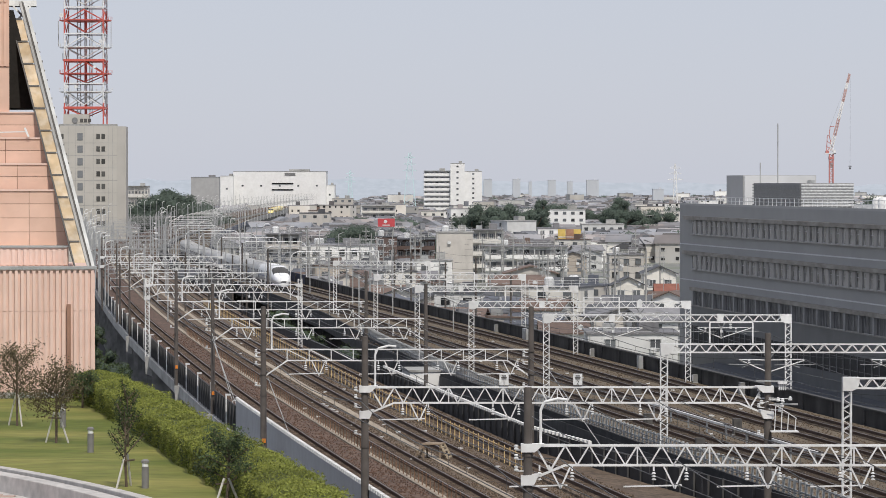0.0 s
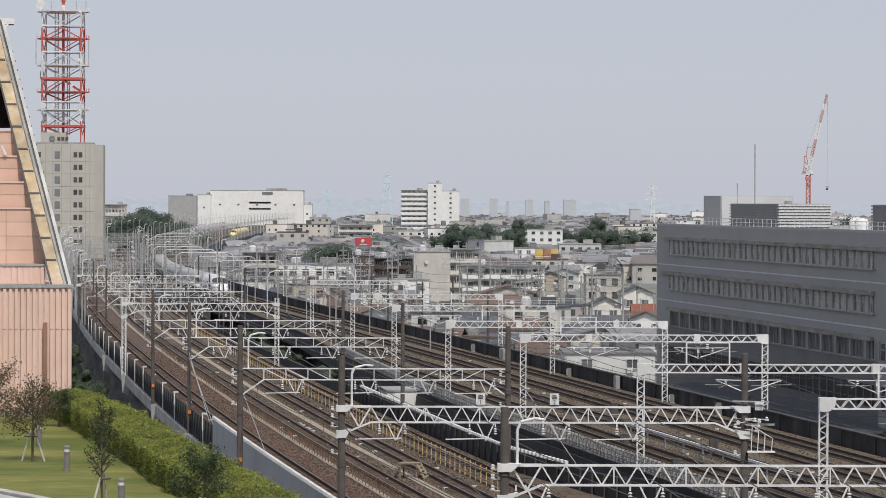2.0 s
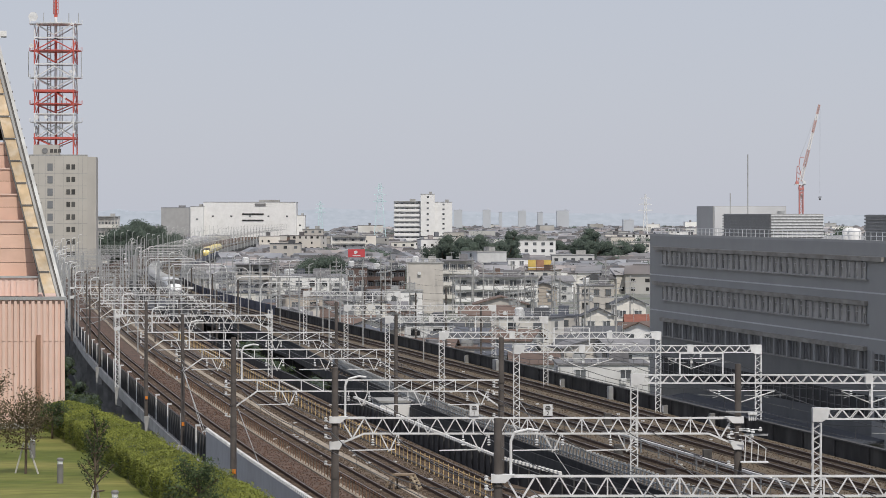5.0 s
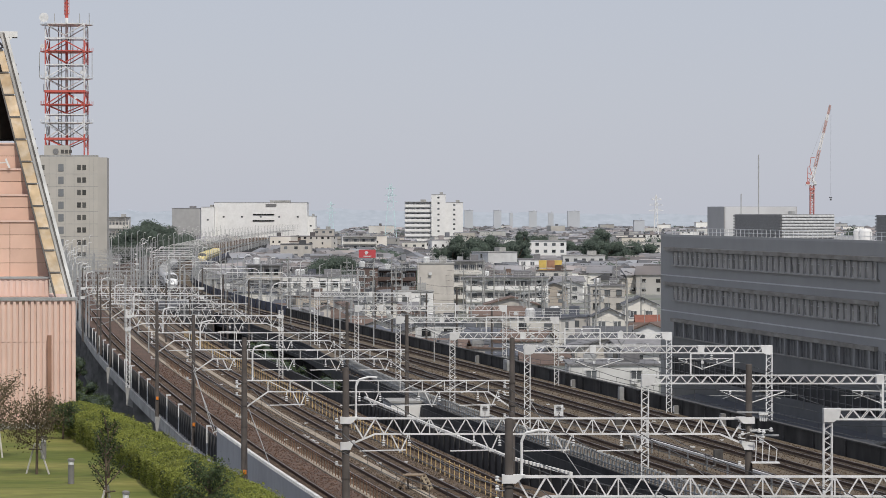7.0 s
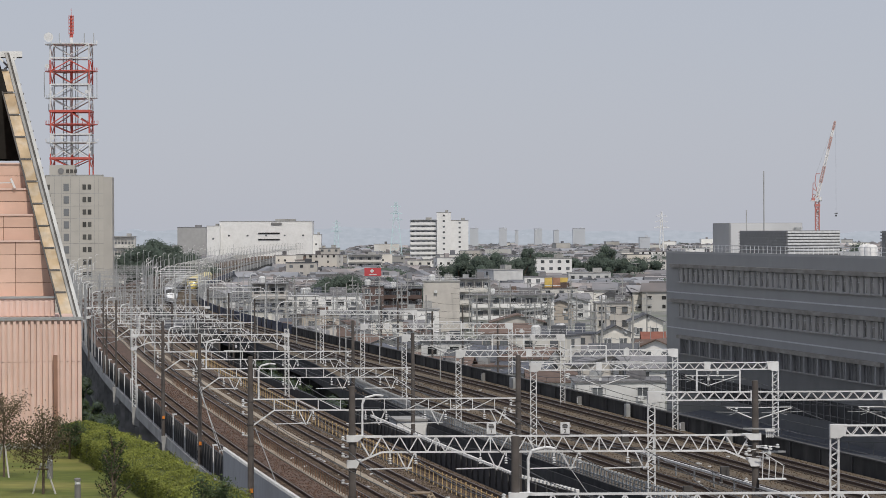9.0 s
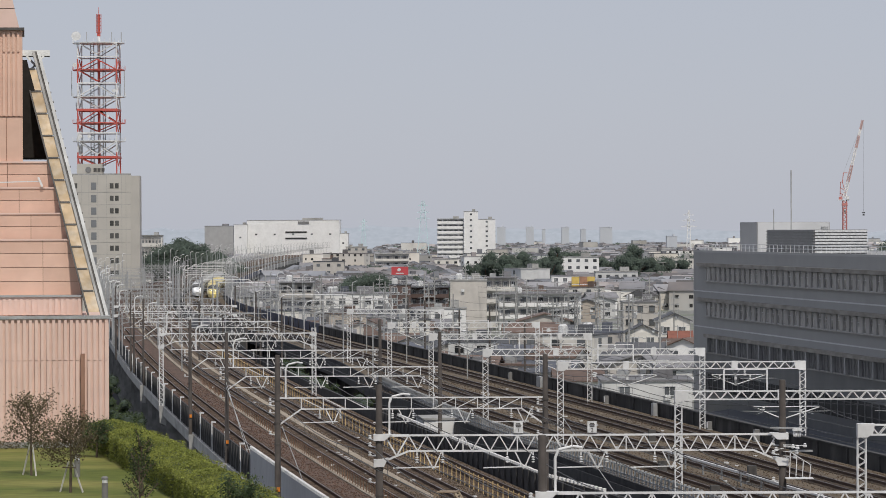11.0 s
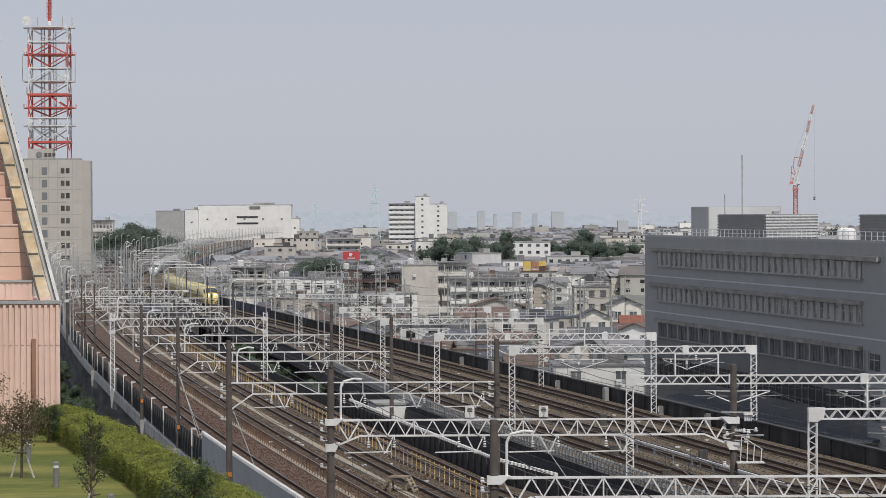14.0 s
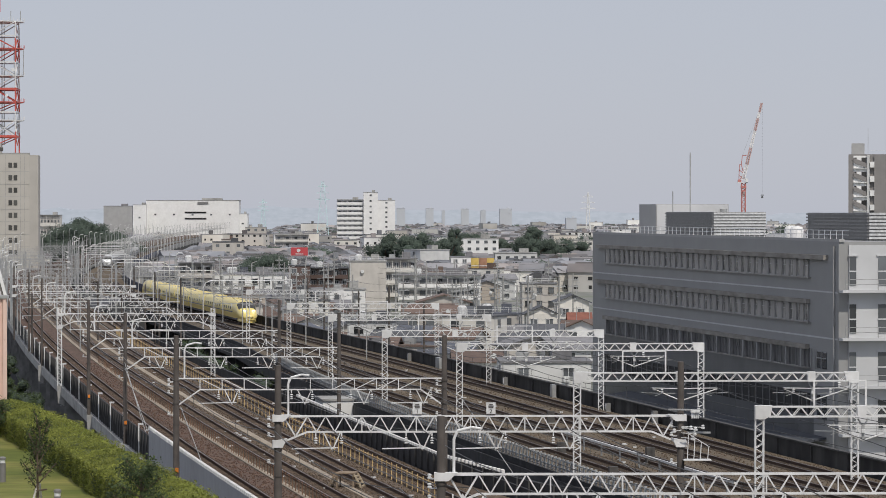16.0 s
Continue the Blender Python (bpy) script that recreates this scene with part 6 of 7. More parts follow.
for z in (24.2, 19.6):
    part("strip_window", Mesh().box(0, 0, z, 16, 0.2, 1.0), SLIT, fs)
part("sign", Mesh().box(5.5, 0, 30.6, 8, 0.2, 2.0), LOUVRE_D, fs, "grey unreadable sign bar")


# red advertising sign on posts
sg = thing("billboard", at(-16.2, 1000), 1000, 0, 0, "red billboard with a white round mark on posts", "billboard")
part("board", Mesh().box(0, 0, 13.2, 4.8, 0.3, 2.3), SIGN_RED, sg)
part("mark", Mesh().sweep([[(-0.2 + 0.55 * math.cos(a), y, 14.6 + 0.5 * math.sin(a)) for a in [i * 0.6 for i in range(9)]] for y in (-0.2, -0.16)]), CERAMIC, sg, "white round mark")
part("text_bar", Mesh().box(0, -0.18, 13.5, 2.2, 0.05, 0.25), CERAMIC, sg)
for x in (-2, 2):
    part("post", Mesh().bar((x, 0.3, 0), (x, 0.3, 13.4), 0.3), STEEL_G, sg)


# ---- pylon, crane, poles ----
def pylon(x, y, h, w, paint):
    th = thing("power_pylon", x, y, 0, 0, "pale steel lattice power pylon", "pylon", "pylons")
    m = Mesh()
    n = 9
    for i in range(n):
        z0, z1 = h * i / n, h * (i + 1) / n
        a, b = w * (1 - 0.85 * i / n) / 2, w * (1 - 0.85 * (i + 1) / n) / 2
        for sx in (-1, 1):
            for sy in (-1, 1):
                m.bar((sx * a, sy * a, z0), (sx * b, sy * b, z1), 0.4)
            m.bar((sx * a, -a, z0), (-sx * b, -b, z1), 0.22)
    part("lattice_body", m, paint, th)
    a = Mesh()
    for z, l in ((0.72, 5), (0.82, 4.4), (0.92, 3.6)):
        a.bar((-l, 0, h * z), (l, 0, h * z), 0.35)
        a.bar((-l, 0, h * z), (0, 0, h * z + 1.5), 0.2)
        a.bar((l, 0, h * z), (0, 0, h * z + 1.5), 0.2)
    part("cross_arms", a, paint, th)


pylon(at(-9.5, 2500), 2500, 47, 10, PYLON_T)
pylon(at(66.3, 2300), 2300, 38, 4, STEEL_W)
pylon(at(-26.5, 3100), 3100, 36, 6, PYLON_T)

cr = thing("tower_crane", at(110.8, 1900), 1900, 0, 0, "red and white luffing tower crane with its jib raised", "crane")
part("mast", lattice_mast(2.0, 41, 0.5), CRANE_RED, cr, "red lattice mast")
part("collar", Mesh().box(0, 0, 38.2, 2.9, 2.9, 1.4).box(0, 0, 36.4, 2.3, 2.3, 0.8), CRANE_RED, cr, "red slewing collar")
part("mast_section", Mesh().box(0, 0, 33.6, 1.7, 1.7, 2.4), STEEL_G, cr, "grey mast section")
part("machinery_deck", Mesh().box(-0.6, 0, 41.0, 5.8, 3, 0.5), STEEL_W, cr)
part("cab", Mesh().box(1.5, -1.2, 41.5, 1.5, 1.6, 1.9), STEEL_W, cr, "white cab")
part("winch", Mesh().box(-2.2, 0, 41.5, 1.8, 2.2, 1.3), CRANE_RED, cr)
p0, p1 = Vector((0.4, 0, 42.4)), Vector((10.2, 0, 84.5))
jib_parts = ((0.0, 0.2, JIB), (0.2, 0.42, JIB_GREY), (0.42, 0.64, JIB), (0.64, 0.8, JIB_GREY), (0.8, 0.88, JIB), (0.88, 1.0, JIB_GREY))
for u0, u1, ma in jib_parts:
    jb = Mesh()
    a_, b_ = p0.lerp(p1, u0), p0.lerp(p1, u1)
    for off in (Vector((0, -0.8, 0)), Vector((0, 0.8, 0)), Vector((-1.4, 0, 0.4))):
        jb.bar(a_ + off * (1 - 0.5 * u0), b_ + off * (1 - 0.5 * u1), 0.5)
    n_ = max(2, int((u1 - u0) * 26))
    for i in range(n_):
        q0, q1 = a_.lerp(b_, i / n_), a_.lerp(b_, (i + 1) / n_)
        k_ = 1 - 0.6 * (u0 + (u1 - u0) * i / n_)
        jb.bar(q0 + Vector((0, -0.8, 0)) * k_, q1 + Vector((-1.4, 0, 0.4)) * k_, 0.2)
        jb.bar(q0 + Vector((-1.4, 0, 0.4)) * k_, q1 + Vector((0, 0.8, 0)) * k_, 0.2)
        jb.bar(q0 + Vector((0.1, -0.8, 0)) * k_, q0 + Vector((-1.4, 0, 0.4)) * k_, 0.2)
    part("jib_section", jb, ma, cr, "white lattice jib section" if ma is JIB else "greyish red lattice jib section")
fr = Mesh()
for a, b in (((-2.6, 0, 41.5), (-2.2, 0, 51)), ((1.2, 0, 42), (-1.2, 0, 51)), ((-2.2, 0, 51), (-1.2, 0, 51)), ((-2.4, 0, 45), (0.4, 0, 43.5)), ((-2.3, 0, 48), (-0.2, 0, 46.5)), ((-2.6, 0, 42), (0.2, 0, 46)), ((-1.2, 0, 51), (-0.6, 0, 56)), ((-0.6, 0, 56), (1.6, 0, 56))):
    fr.bar(a, b, 0.36)
part("a_frame", fr, CRANE_RED, cr, "pale red mast frame")
part("pendant_line", Mesh().bar((-0.6, 0, 56), (9.6, 0, 83.5), 0.1), STEEL_G, cr)
part("hook_line", Mesh().bar((10.2, 0, 84.5), (10.2, 0, 35), 0.07).box(10.2, 0, 32.8, 1.0, 0.6, 1.0).box(10.2, 0, 34.2, 1.6, 0.6, 0.5), WIRE, cr)


def utility_pole(x, y, h):
    th = thing("utility_pole", x, y, 0, rng.uniform(-15, 15), "grey concrete utility pole with crossarms", "utility pole", "utility poles")
    part("pole", Mesh().pole(0, 0, 0, h, 0.2, 0.13, 7), CONC, th)
    a = Mesh()
    for k in (0.9, 0.8, 0.72):
        a.box(0, 0, h * k, 2.2, 0.14, 0.14)
        for s in (-0.9, -0.3, 0.4, 0.9):
            a.box(s, 0, h * k + 0.14, 0.12, 0.12, 0.25)
    a.pole(0.4, 0, h * 0.6, 1.0, 0.3, 0.3, 8)
    tagged(part("crossarm", a, STEEL_G, th), kind="stuff")


chains = []
for px, d0, dirx, n in ((58, 580, -4, 5), (46, 620, -3, 5), (30, 600, -12, 4), (62, 700, -9, 5), (-8, 720, -6, 5), (-36, 800, 7, 5), (20, 860, -10, 5), (55, 900, -12, 6)):
    chain = []
    for i in range(n):
        d, x = d0 + i * rng.uniform(26, 34), at(px, d0) + dirx * i * rng.uniform(0.7, 1.2)
        if x < LINE_S(d) + 6:
            continue
        h = rng.uniform(12, 15.5)
        utility_pole(x, d, h)
        chain.append(Vector((x, d, h * 0.92)))
    chains.append(chain)
for chain in chains:
    for k in (0, -1.4, -2.6):
        m = Mesh()
        for p, q in zip(chain, chain[1:]):
            last = None
            for j in range(7):
                u = j / 6
                v = p.lerp(q, u) + Vector((0, 0, k - 2.4 * u * (1 - u)))
                if last:
                    m.bar(last, v, 0.04)
                last = v
        if len(chain) > 1:
            tagged(part("power_line", m, WIRE), "thin sagging black power line", "power line", "power lines", "stuff")

# ---- town fill: nearer houses one by one, far ones as a mass ----
rng = random.Random(11)


def clear_of_line(x, y):
    return x > LINE_S(y) + 9 or x < LINE_C(y) - 16


made = 0
while made < 165:
    y = 520 + 620 * rng.random() ** 0.9
    x = at(rng.uniform(-70, 66), y)
    if x < LINE_S(y) + 12 or x > 28 + 0.02 * y or (-8 < x / y * 1000 < 70 and 620 < y < 960):
        continue
    g = rng.choice((1, 1, 2, 2, 0))
    wl, rf = rng.choice(W_[:4] + W_[:3] + [W_[5]]), rng.choice(R_[:4])
    kind = {0: "flat-roofed", 1: "gabled", 2: "gabled"}[g]
    block(x, y, rng.uniform(6, 10), rng.uniform(6, 9), rng.uniform(5.2, 7.2) if g else rng.uniform(5, 8.5), wl, "small %s two-storey house among other houses" % kind, 2, rng.uniform(-25, 25), rf, g)
    made += 1

walls, roofs, rows_far = Mesh(), Mesh(), Mesh()
for i in range(9500):
    y = 1120 + 3600 * rng.random() ** 1.5
    x = at(rng.uniform(-150, 185), y)
    if not clear_of_line(x, y):
        continue
    w, d, h, rz = rng.uniform(6, 12), rng.uniform(6, 11), rng.uniform(4.5, 7.0), rng.choice((rng.uniform(-25, 25), 90 + rng.uniform(-25, 25)))
    big = rng.random()
    if big > 0.985 and y > 1700:
        w, d, h, rz = rng.uniform(12, 26), 11, rng.uniform(8, 14), rng.uniform(-20, 20)
    walls.box(x, y, 0, w, d, h, rz)
    c, s = math.cos(radians(rz)), math.sin(radians(rz))
    if big > 0.88:
        roofs.box(x, y, h, w + 0.3, d + 0.3, 0.3, rz)
        roofs.box(x + rng.uniform(-2, 2), y, h + 0.3, 2.2, 2.2, rng.uniform(0.8, 2.2), rz)
    else:
        tri = [(-d / 2 - 0.6, h - 0.1), (0, h + d * 0.24), (d / 2 + 0.6, h - 0.1)]
        roofs.sweep([[(x + c * xx - s * yy, y + s * xx + c * yy, zz) for yy, zz in tri] for xx in (-w / 2 - 0.6, w / 2 + 0.6)])
    if y < 2600:
        for k in range(int(h / 2.7)):
            n = max(2, int(w / 3.2))
            for q in range(n):
                if rng.random() < 0.75:
                    o = -w / 2 + w * (q + 0.5) / n
                    rows_far.box(x + c * o, y + s * o, k * 2.8 + 1.0, rng.uniform(0.8, 1.6), d + 0.12, 1.15, rz)
            rows_far.box(x, y, k * 2.8 + 1.0, w + 0.12, 1.3, 1.1, rz)
tagged(part("distant_house_walls", walls, FAR_WALL), "pale walls of countless distant houses", "houses", kind="stuff")
tagged(part("distant_roofs", roofs, FAR_ROOF), "grey-blue roofs of countless distant houses", "roofs", kind="stuff")
tagged(part("distant_windows", rows_far, SLIT), "window rows of distant blocks", "windows", kind="stuff")
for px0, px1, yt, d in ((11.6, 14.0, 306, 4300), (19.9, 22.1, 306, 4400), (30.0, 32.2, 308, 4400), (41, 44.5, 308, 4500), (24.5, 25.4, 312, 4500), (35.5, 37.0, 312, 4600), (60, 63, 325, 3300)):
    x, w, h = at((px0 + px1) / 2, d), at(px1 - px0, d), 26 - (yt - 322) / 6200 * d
    block(x, d, w, 16, h * 0.78, SKYLINE_HAZE, "high-rise apartment block on the skyline in pale haze colour", 8, 0, SKYLINE_HAZE, 0, False, "high_rise", SKYLINE_HAZE, 3)


# ---- trees of the town ----
def town_tree(x, y, h, w, leaf=LEAF_FAR, z=0.0, label="dark green broadleaf tree among houses", n=3600):
    th = thing("tree", x, y, z, 0, label, "tree", "town trees")
    tr = Mesh().pole(0, 0, 0, h * 0.6, h * 0.03, h * 0.015, 7)
    lobes = []
    for i in range(17):
        a, r = i * 2.4, w * 0.4 * rng.uniform(0.15, 1.1)
        c = (math.cos(a) * r, math.sin(a) * r, h * rng.uniform(0.36, 0.9 - 0.3 * r / w))
        tr.bar((0, 0, h * 0.35), c, h * 0.016)
        lobes.append((c, w * rng.uniform(0.1, 0.21)))
    part("trunk", tr, BARK, th)
    # solid cores stop the view through; their dark colour is the crown's inner shade
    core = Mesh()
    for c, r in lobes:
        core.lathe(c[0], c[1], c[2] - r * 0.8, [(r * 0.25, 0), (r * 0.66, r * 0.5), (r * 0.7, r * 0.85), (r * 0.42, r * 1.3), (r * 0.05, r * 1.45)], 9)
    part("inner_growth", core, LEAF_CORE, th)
    m = Mesh()

    def pl():
        c, r = lobes[rng.randrange(17)]
        v = Vector((rng.gauss(0, 1), rng.gauss(0, 1), rng.gauss(0, 0.8))).normalized() * r * rng.uniform(0.6, 1.1)
        return (c[0] + v.x, c[1] + v.y, c[2] + v.z)

    leaf_cloud(m, int(n * 2.4), pl, max(0.09, w * 0.016), rng)
    part("crown", m, leaf, th)


for px, d, h, w in ((13, 1310, 17, 17), (17, 1290, 19, 18), (23, 1330, 15, 18), (8, 1300, 19, 15), (28, 1310, 22, 10), (31, 1640, 17, 18), (38, 1660, 15, 18), (42, 1680, 14, 16), (51, 1420, 21, 15), (47, 1410, 17, 13), (-82, 1490, 20, 26), (-77, 1500, 25, 22), (-86, 1500, 17, 22), (-71, 1490, 17, 22), (-23, 1060, 13, 14), (-27, 1070, 14, 14), (-5, 970, 11, 12), (58, 1600, 13, 18), (64, 1620, 14, 18), (15, 1300, 17, 16), (20, 1320, 16, 16), (11, 1330, 14, 14), (26, 1290, 19, 12), (29, 1630, 15, 14), (34, 1650, 14, 14), (49, 1400, 17, 14), (53, 1450, 15, 14),
                    (-25, 1050, 14, 12), (-29, 1060, 11, 12), (-21, 1050, 10, 9), (-3, 960, 10, 10), (-9, 1000, 9, 9), (-84, 1500, 17, 26), (-79, 1480, 22, 22), (-74, 1500, 18, 24),
                    (-69, 1520, 14, 20), (-88, 1520, 13, 18), (-64, 1560, 13, 16), (62, 1500, 14, 16), (66, 1700, 14, 20), (7, 1340, 10, 14), (120, 1500, 20, 26), (-13, 1250, 11, 12)):
    town_tree(at(px, d), d, h, w)
for px, d, h, w in ((0, 352, 5, 4), (0, 392, 5.5, 5), (0, 402, 6, 5), (0, 452, 5, 4), (0, 500, 6, 5)):
    town_tree(LINE_C(d) - 6.2, d, h, w, LEAF_DK, 0, "dark green street tree under the viaduct", 1800)
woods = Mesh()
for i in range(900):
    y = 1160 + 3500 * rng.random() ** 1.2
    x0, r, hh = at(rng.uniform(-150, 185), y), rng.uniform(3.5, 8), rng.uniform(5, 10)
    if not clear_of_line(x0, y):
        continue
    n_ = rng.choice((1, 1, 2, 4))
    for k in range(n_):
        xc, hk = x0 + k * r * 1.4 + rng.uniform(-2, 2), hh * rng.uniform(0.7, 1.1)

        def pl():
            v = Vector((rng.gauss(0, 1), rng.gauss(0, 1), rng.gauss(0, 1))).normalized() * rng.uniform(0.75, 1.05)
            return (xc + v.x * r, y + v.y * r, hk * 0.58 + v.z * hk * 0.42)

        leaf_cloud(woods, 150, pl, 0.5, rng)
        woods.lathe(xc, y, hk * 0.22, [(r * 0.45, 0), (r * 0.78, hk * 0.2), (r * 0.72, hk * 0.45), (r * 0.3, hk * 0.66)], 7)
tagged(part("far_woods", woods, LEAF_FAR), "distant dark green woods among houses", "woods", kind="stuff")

# ---- distance: low hills far behind the town, in glowing haze colour ----
HILL_HAZE = bpy.data.materials.new("far_hills_haze")
HILL_HAZE.use_nodes = True
hn = HILL_HAZE.node_tree
hb = hn.nodes["Principled BSDF"]
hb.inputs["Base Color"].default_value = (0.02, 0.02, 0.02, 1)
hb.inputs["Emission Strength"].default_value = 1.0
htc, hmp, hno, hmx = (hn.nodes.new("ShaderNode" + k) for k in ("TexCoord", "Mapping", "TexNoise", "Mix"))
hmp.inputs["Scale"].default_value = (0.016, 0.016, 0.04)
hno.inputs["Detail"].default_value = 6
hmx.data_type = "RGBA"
# blue haze is put into these colours, which glow by themselves
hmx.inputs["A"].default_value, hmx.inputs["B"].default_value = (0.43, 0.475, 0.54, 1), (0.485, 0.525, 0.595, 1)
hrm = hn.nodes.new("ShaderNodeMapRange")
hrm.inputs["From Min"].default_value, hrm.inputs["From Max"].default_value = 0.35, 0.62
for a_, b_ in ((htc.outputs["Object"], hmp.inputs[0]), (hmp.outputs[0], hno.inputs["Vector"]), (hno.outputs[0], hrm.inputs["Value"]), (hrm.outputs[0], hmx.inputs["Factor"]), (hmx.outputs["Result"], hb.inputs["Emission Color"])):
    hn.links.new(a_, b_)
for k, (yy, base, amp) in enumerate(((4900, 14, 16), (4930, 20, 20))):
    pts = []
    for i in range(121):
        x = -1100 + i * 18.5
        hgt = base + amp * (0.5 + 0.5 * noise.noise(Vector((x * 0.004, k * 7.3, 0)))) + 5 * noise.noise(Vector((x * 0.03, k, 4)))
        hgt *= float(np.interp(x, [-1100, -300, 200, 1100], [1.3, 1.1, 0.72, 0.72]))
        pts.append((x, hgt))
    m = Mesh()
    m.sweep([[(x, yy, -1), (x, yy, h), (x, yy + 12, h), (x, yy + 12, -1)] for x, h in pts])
    tagged(part("backdrop", m, HILL_HAZE), "low hills on the horizon in glowing blue haze colour", "hills", kind="structure")

# small things by the tracks
st = thing("track_steps", -0.45, 231, 7.75, -12, "weathered wooden work platform with steps between tracks", "platform steps")
st.scale = (0.86, 0.86, 0.92)
part("platform", Mesh().box(-0.2, 0, 1.0, 1.5, 1.5, 0.1), WOOD, st)
for x in (-0.85, 0.45):
    for y in (-0.65, 0.65):
        part("leg", Mesh().box(x, y, 0, 0.12, 0.12, 1.0), WOOD, st)
for s, x0 in ((-1, -0.95), (1, 0.55)):
    wood = PALE_WOOD if s > 0 else WOOD
    for k in range(4):
        part("tread", Mesh().box(x0 + s * 0.16 * k, -0.2, 0.78 - 0.24 * k, 0.26, 1.3, 0.08), wood, st)
    for y in (-0.85, 0.45):
        part("stringer", Mesh().bar((x0, y, 1.0), (x0 + s * 0.6, y, 0), 0.14, 0.12), wood, st)
for x, d, n in ((4.6, 192, "1"), (8.6, 192, "2")):
    sn = thing("track_sign", LINE_C(190) + x, 190 - 0.1, 14.87, 0, "small white track sign on the gantry", "sign", "track signs")
    part("plate", Mesh().box(0, 0, 0.1, 0.5, 0.06, 0.62), CERAMIC, sn)
    cu = bpy.data.curves.new("numeral", "FONT")
    cu.body, cu.size, cu.extrude, cu.align_x = n, 0.3, 0.004, "CENTER"
    cu.materials.append(STEEL_DK)
    ob = new("numeral", cu)
    ob.parent = sn
    ob.matrix_basis = pose(0, -0.04, 0.14, 90)
    for z_, w_ in ((0.42, 0.26), (0.5, 0.3), (0.58, 0.22)):
        part("text_bar", Mesh().box(0, -0.04, z_, w_, 0.02, 0.05), STEEL_DK, sn)
mk = Mesh().box(0, 0, 0, 0.3, 0.16, 0.1).data("marker_block", CERAMIC)
rng = random.Random(5)
for i in range(46):
    d = rng.uniform(180, 420)
    o = rng.choice((3.9, 6.0, 7.9, 10.0, -0.9, 5.4))
    ob = tagged(new("track_marker", mk), "small white marker block beside a rail", "marker", "track markers")
    ob.matrix_basis = pose(LINE_C(d) + o, d, 7.74, 0, 0, rng.uniform(-20, 20))
for i in range(26):
    d = rng.uniform(200, 400)
    ob = tagged(new("track_marker", mk), "small white marker block beside a rail", "marker", "track markers")
    ob.matrix_basis = pose(LINE_S(d) + rng.choice((-2.2, -6.4, -11)), d, 7.74, 0, 0, rng.uniform(-20, 20))
hall = thing("vaulted_hall", -42.0, 632, 0, 8, "dark grey hall with a low vaulted roof between the viaducts", "hall")
part("outer_wall", Mesh().box(0, 20, 0, 8.0, 40, 7.6), CONC_DK, hall)
part("vault", Mesh().prism([(4.3 * math.cos(i * math.pi / 10), 7.6 + 2.0 * math.sin(i * math.pi / 10)) for i in range(11)], -0.3, 40.3), VAULT, hall, "dark grey vaulted roof")
for i in range(5):
    d = 360 + i * 36
    x = (LINE_C(d) + right_edge(d) + LINE_S(d) + left_edge(d)) / 2
    town_tree(x, d, 7.6 + (i % 3) * 0.8, 5.5, LEAF_DK, 0, "dark green shrub tree in the gap between the viaducts", 1500)
pipe = thing("white_pipe_run", 0, 0, 0, 0, "white pipe run on short posts between high-speed tracks", "pipe")
part("pipe", Mesh().sweep(along(LINE_S, [(-11.1, 8.62), (-11.1, 8.78), (-10.95, 8.78), (-10.95, 8.62)], 222, 274)), CAP_WHITE, pipe)
for i in range(9):
    d = 224 + i * 6
    part("post", Mesh().box(LINE_S(d) - 11.02, d, 7.7, 0.12, 0.12, 0.92), STEEL_G, pipe)
eq = thing("pole_switchgear", LINE_C(190) + 18.93, 189.6, 9.6, 0, "grey switchgear, insulators and a small ladder on a gantry pole", "switchgear")
part("platform", Mesh().box(0.85, 0, 2.85, 1.5, 0.8, 0.06), STEEL_W, eq)
for x, h_ in ((0.3, 1.5), (0.65, 1.25), (1.0, 1.0), (1.4, 0.75)):
    part("ladder_post", Mesh().bar((x, -0.3, 2.9), (x + 0.06, -0.3, 2.9 + h_), 0.045), STEEL_W, eq)
part("handrail", Mesh().bar((0.3, -0.3, 4.35), (1.5, -0.3, 3.6), 0.045), STEEL_W, eq)
part("switch_box", Mesh().box(0.75, 0, 5.45, 0.5, 0.3, 0.14), CERAMIC, eq, "white switch head")
for k in range(4):
    part("bushing", Mesh().lathe(0.58 + k * 0.11, 0, 5.1, [(0.02, 0), (0.05, 0.05), (0.05, 0.3), (0.03, 0.35)], 6), CERAMIC, eq)
part("crossarm", Mesh().bar((-0.7, 0, 5.62), (1.3, 0, 5.58), 0.08), STEEL_G, eq)
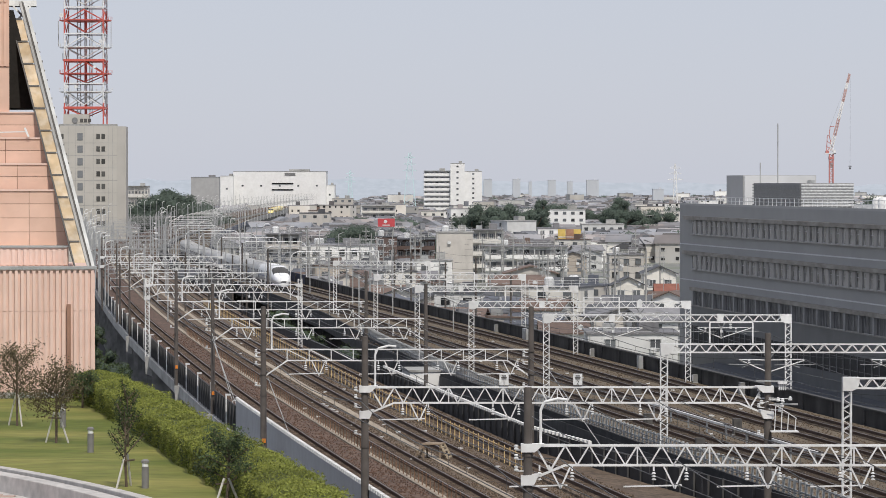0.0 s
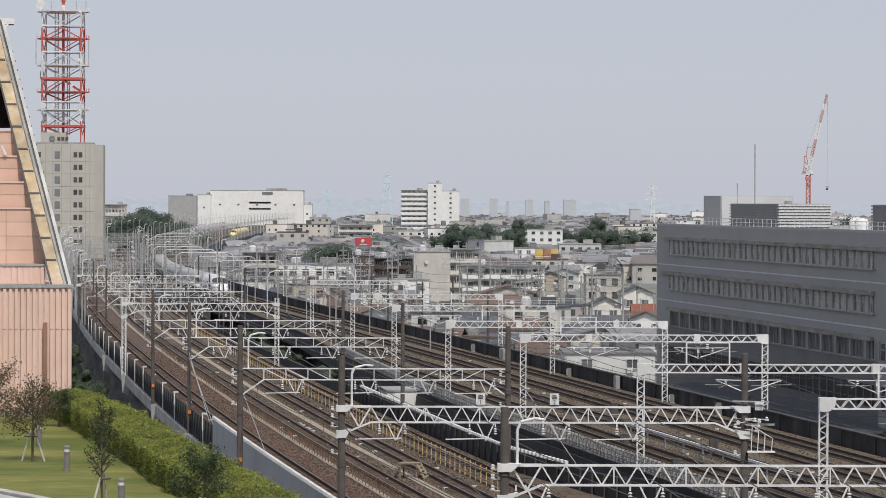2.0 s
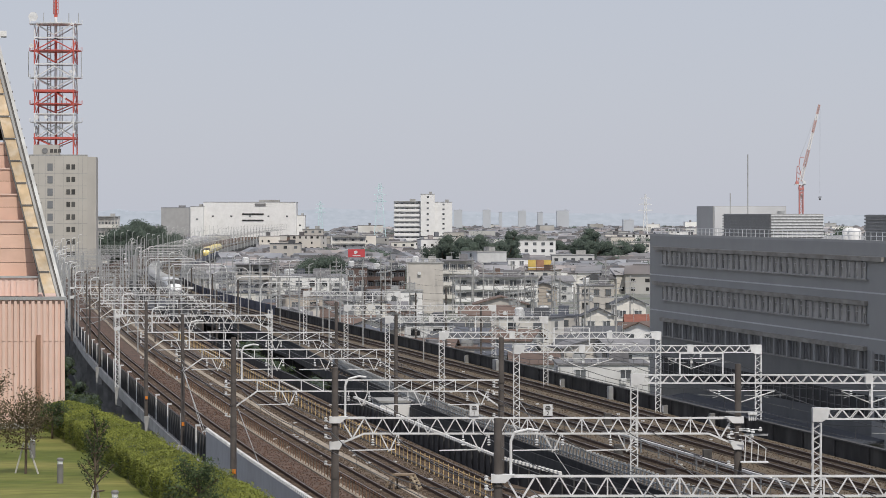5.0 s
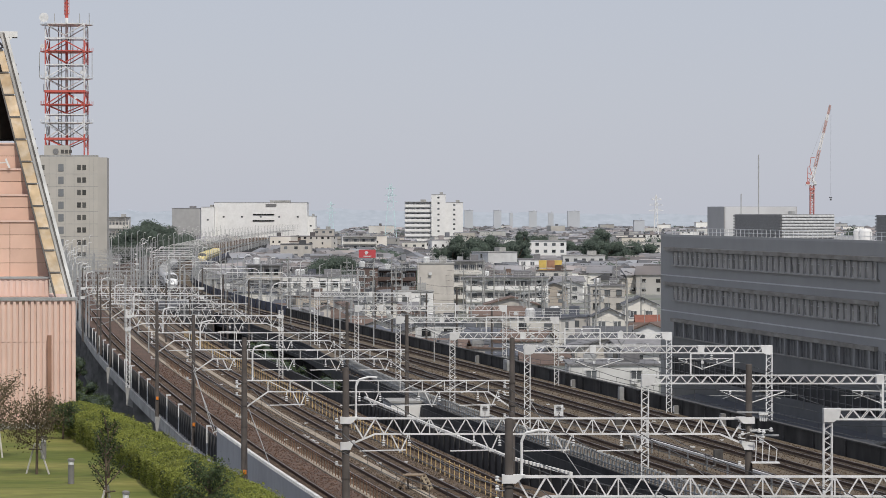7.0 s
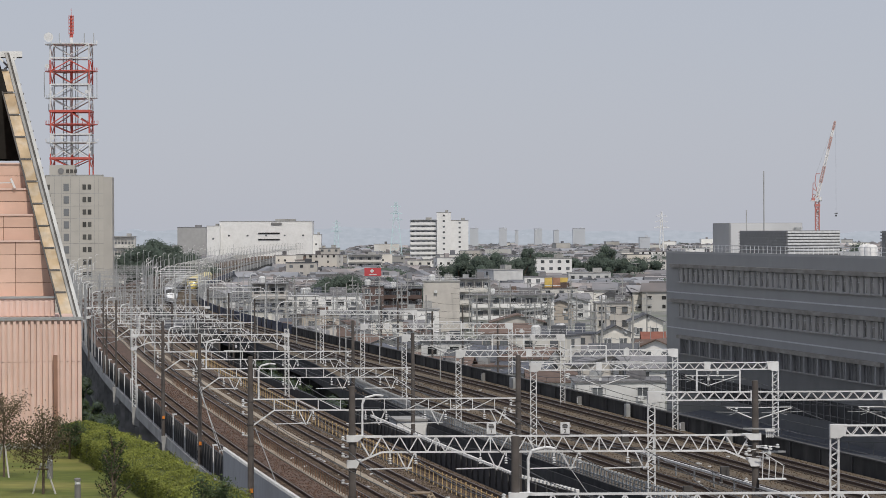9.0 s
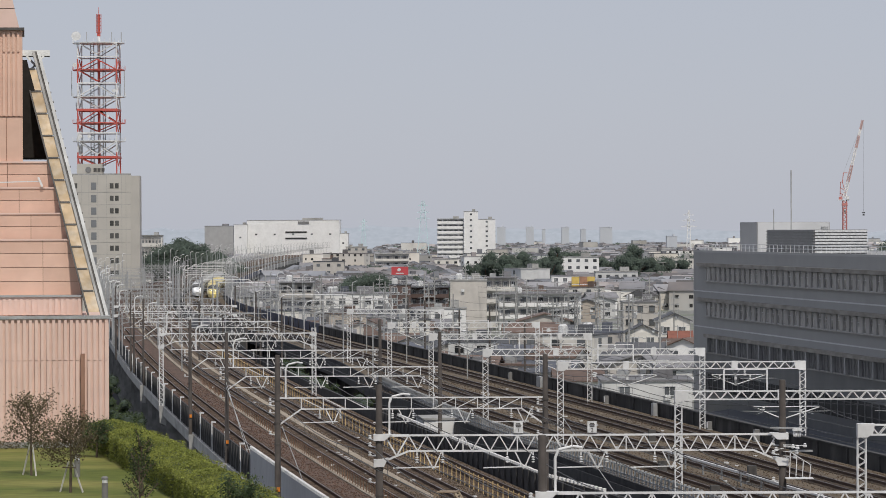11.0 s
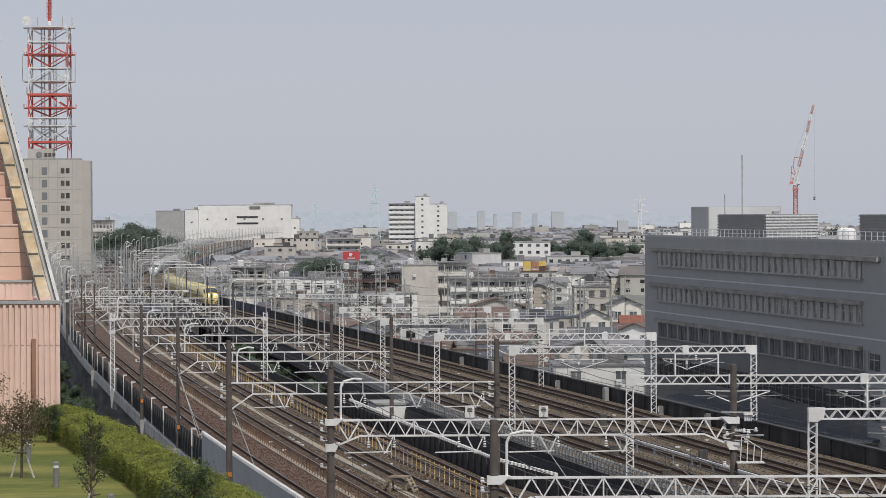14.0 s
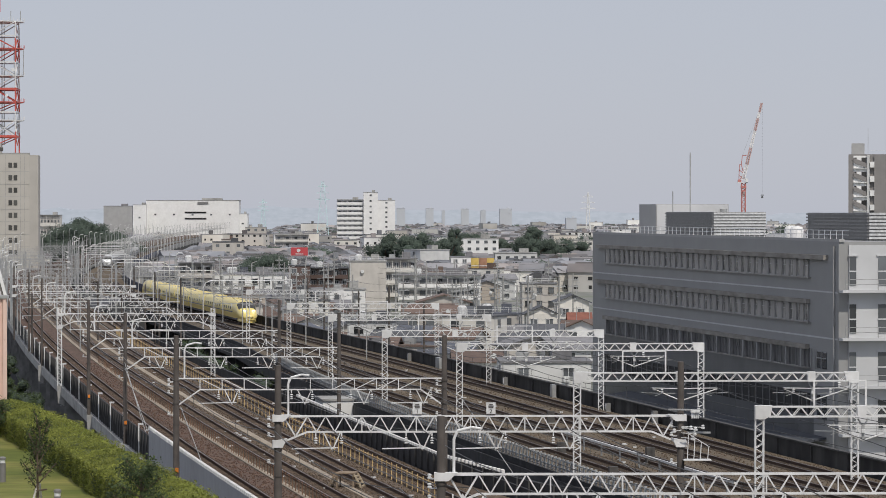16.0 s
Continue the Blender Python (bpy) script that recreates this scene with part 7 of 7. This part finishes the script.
for k, (x, z) in enumerate(((0.5, 4.5), (0.75, 4.45), (0.7, 4.2), (0.6, 3.95), (1.15, 4.55), (-0.4, 4.35))):
    part("insulator", Mesh().lathe(x, -0.2, z, [(0.03, 0), (0.11, 0.03), (0.11, 0.1), (0.05, 0.14), (0.1, 0.18), (0.03, 0.24)], 8).bar((x, -0.2, z + 0.1), (0, -0.1, z + 0.15), 0.035), CERAMIC, eq)
part("clamp_plate", Mesh().box(0.95, 0.1, 4.3, 1.3, 0.12, 0.1), STEEL_G, eq)
part("cabinet", Mesh().box(0.5, 0, -1.9, 1.0, 0.6, 0.7), STEEL_DK, eq, "dark steel cabinet")
for px_, d, h in ((-9.3, 252, 1.5), (-13.6, 262, 1.1), (-15.6, 236, 1.2), (-4.4 - 2.1, 300, 1.3)):
    cb = thing("relay_cabinet", LINE_S(d) + px_, d, 7.72, 8, "small dark relay cabinet beside the tracks", "cabinet", "relay cabinets")
    part("body", Mesh().box(0, 0, 0.1, 0.6, 0.5, h * 0.75), STEEL_DK, cb)
    part("plinth", Mesh().box(0, 0, 0, 0.8, 0.6, 0.1), CONC, cb)
for d, w_, h_ in ((300, 0.7, 1.0), (318, 0.5, 0.7), (342, 1.1, 1.2), (366, 0.5, 0.8), (405, 2.6, 1.2), (425, 0.6, 0.9)):
    wc = thing("wall_cabinet", LINE_S(d) + 2.45, d, 7.72, 8, "small grey equipment cabinet beside the stained wall", "cabinet", "wall cabinets")
    part("body", Mesh().box(0, 0, 0.08, 0.4, w_, h_), CONC_M if w_ < 1 else STEEL_G, wc)
    part("door", Mesh().box(-0.22, 0, 0.2, 0.04, w_ * 0.8, h_ * 0.75), STEEL_W if w_ < 0.6 else STEEL_G, wc)
    part("plinth", Mesh().box(0, 0, 0, 0.5, w_ + 0.1, 0.08), CONC, wc)
gs = thing("service_hut", -1.2, 334, 0, 8, "white flat-roofed hut in the gap between the viaducts", "hut")
part("outer_wall", Mesh().box(0, 2, 0, 4.2, 6, 7.9), WHITE_P, gs)
part("roof", Mesh().box(0, 2, 7.9, 4.5, 6.3, 0.2), CONC, gs)

motions()
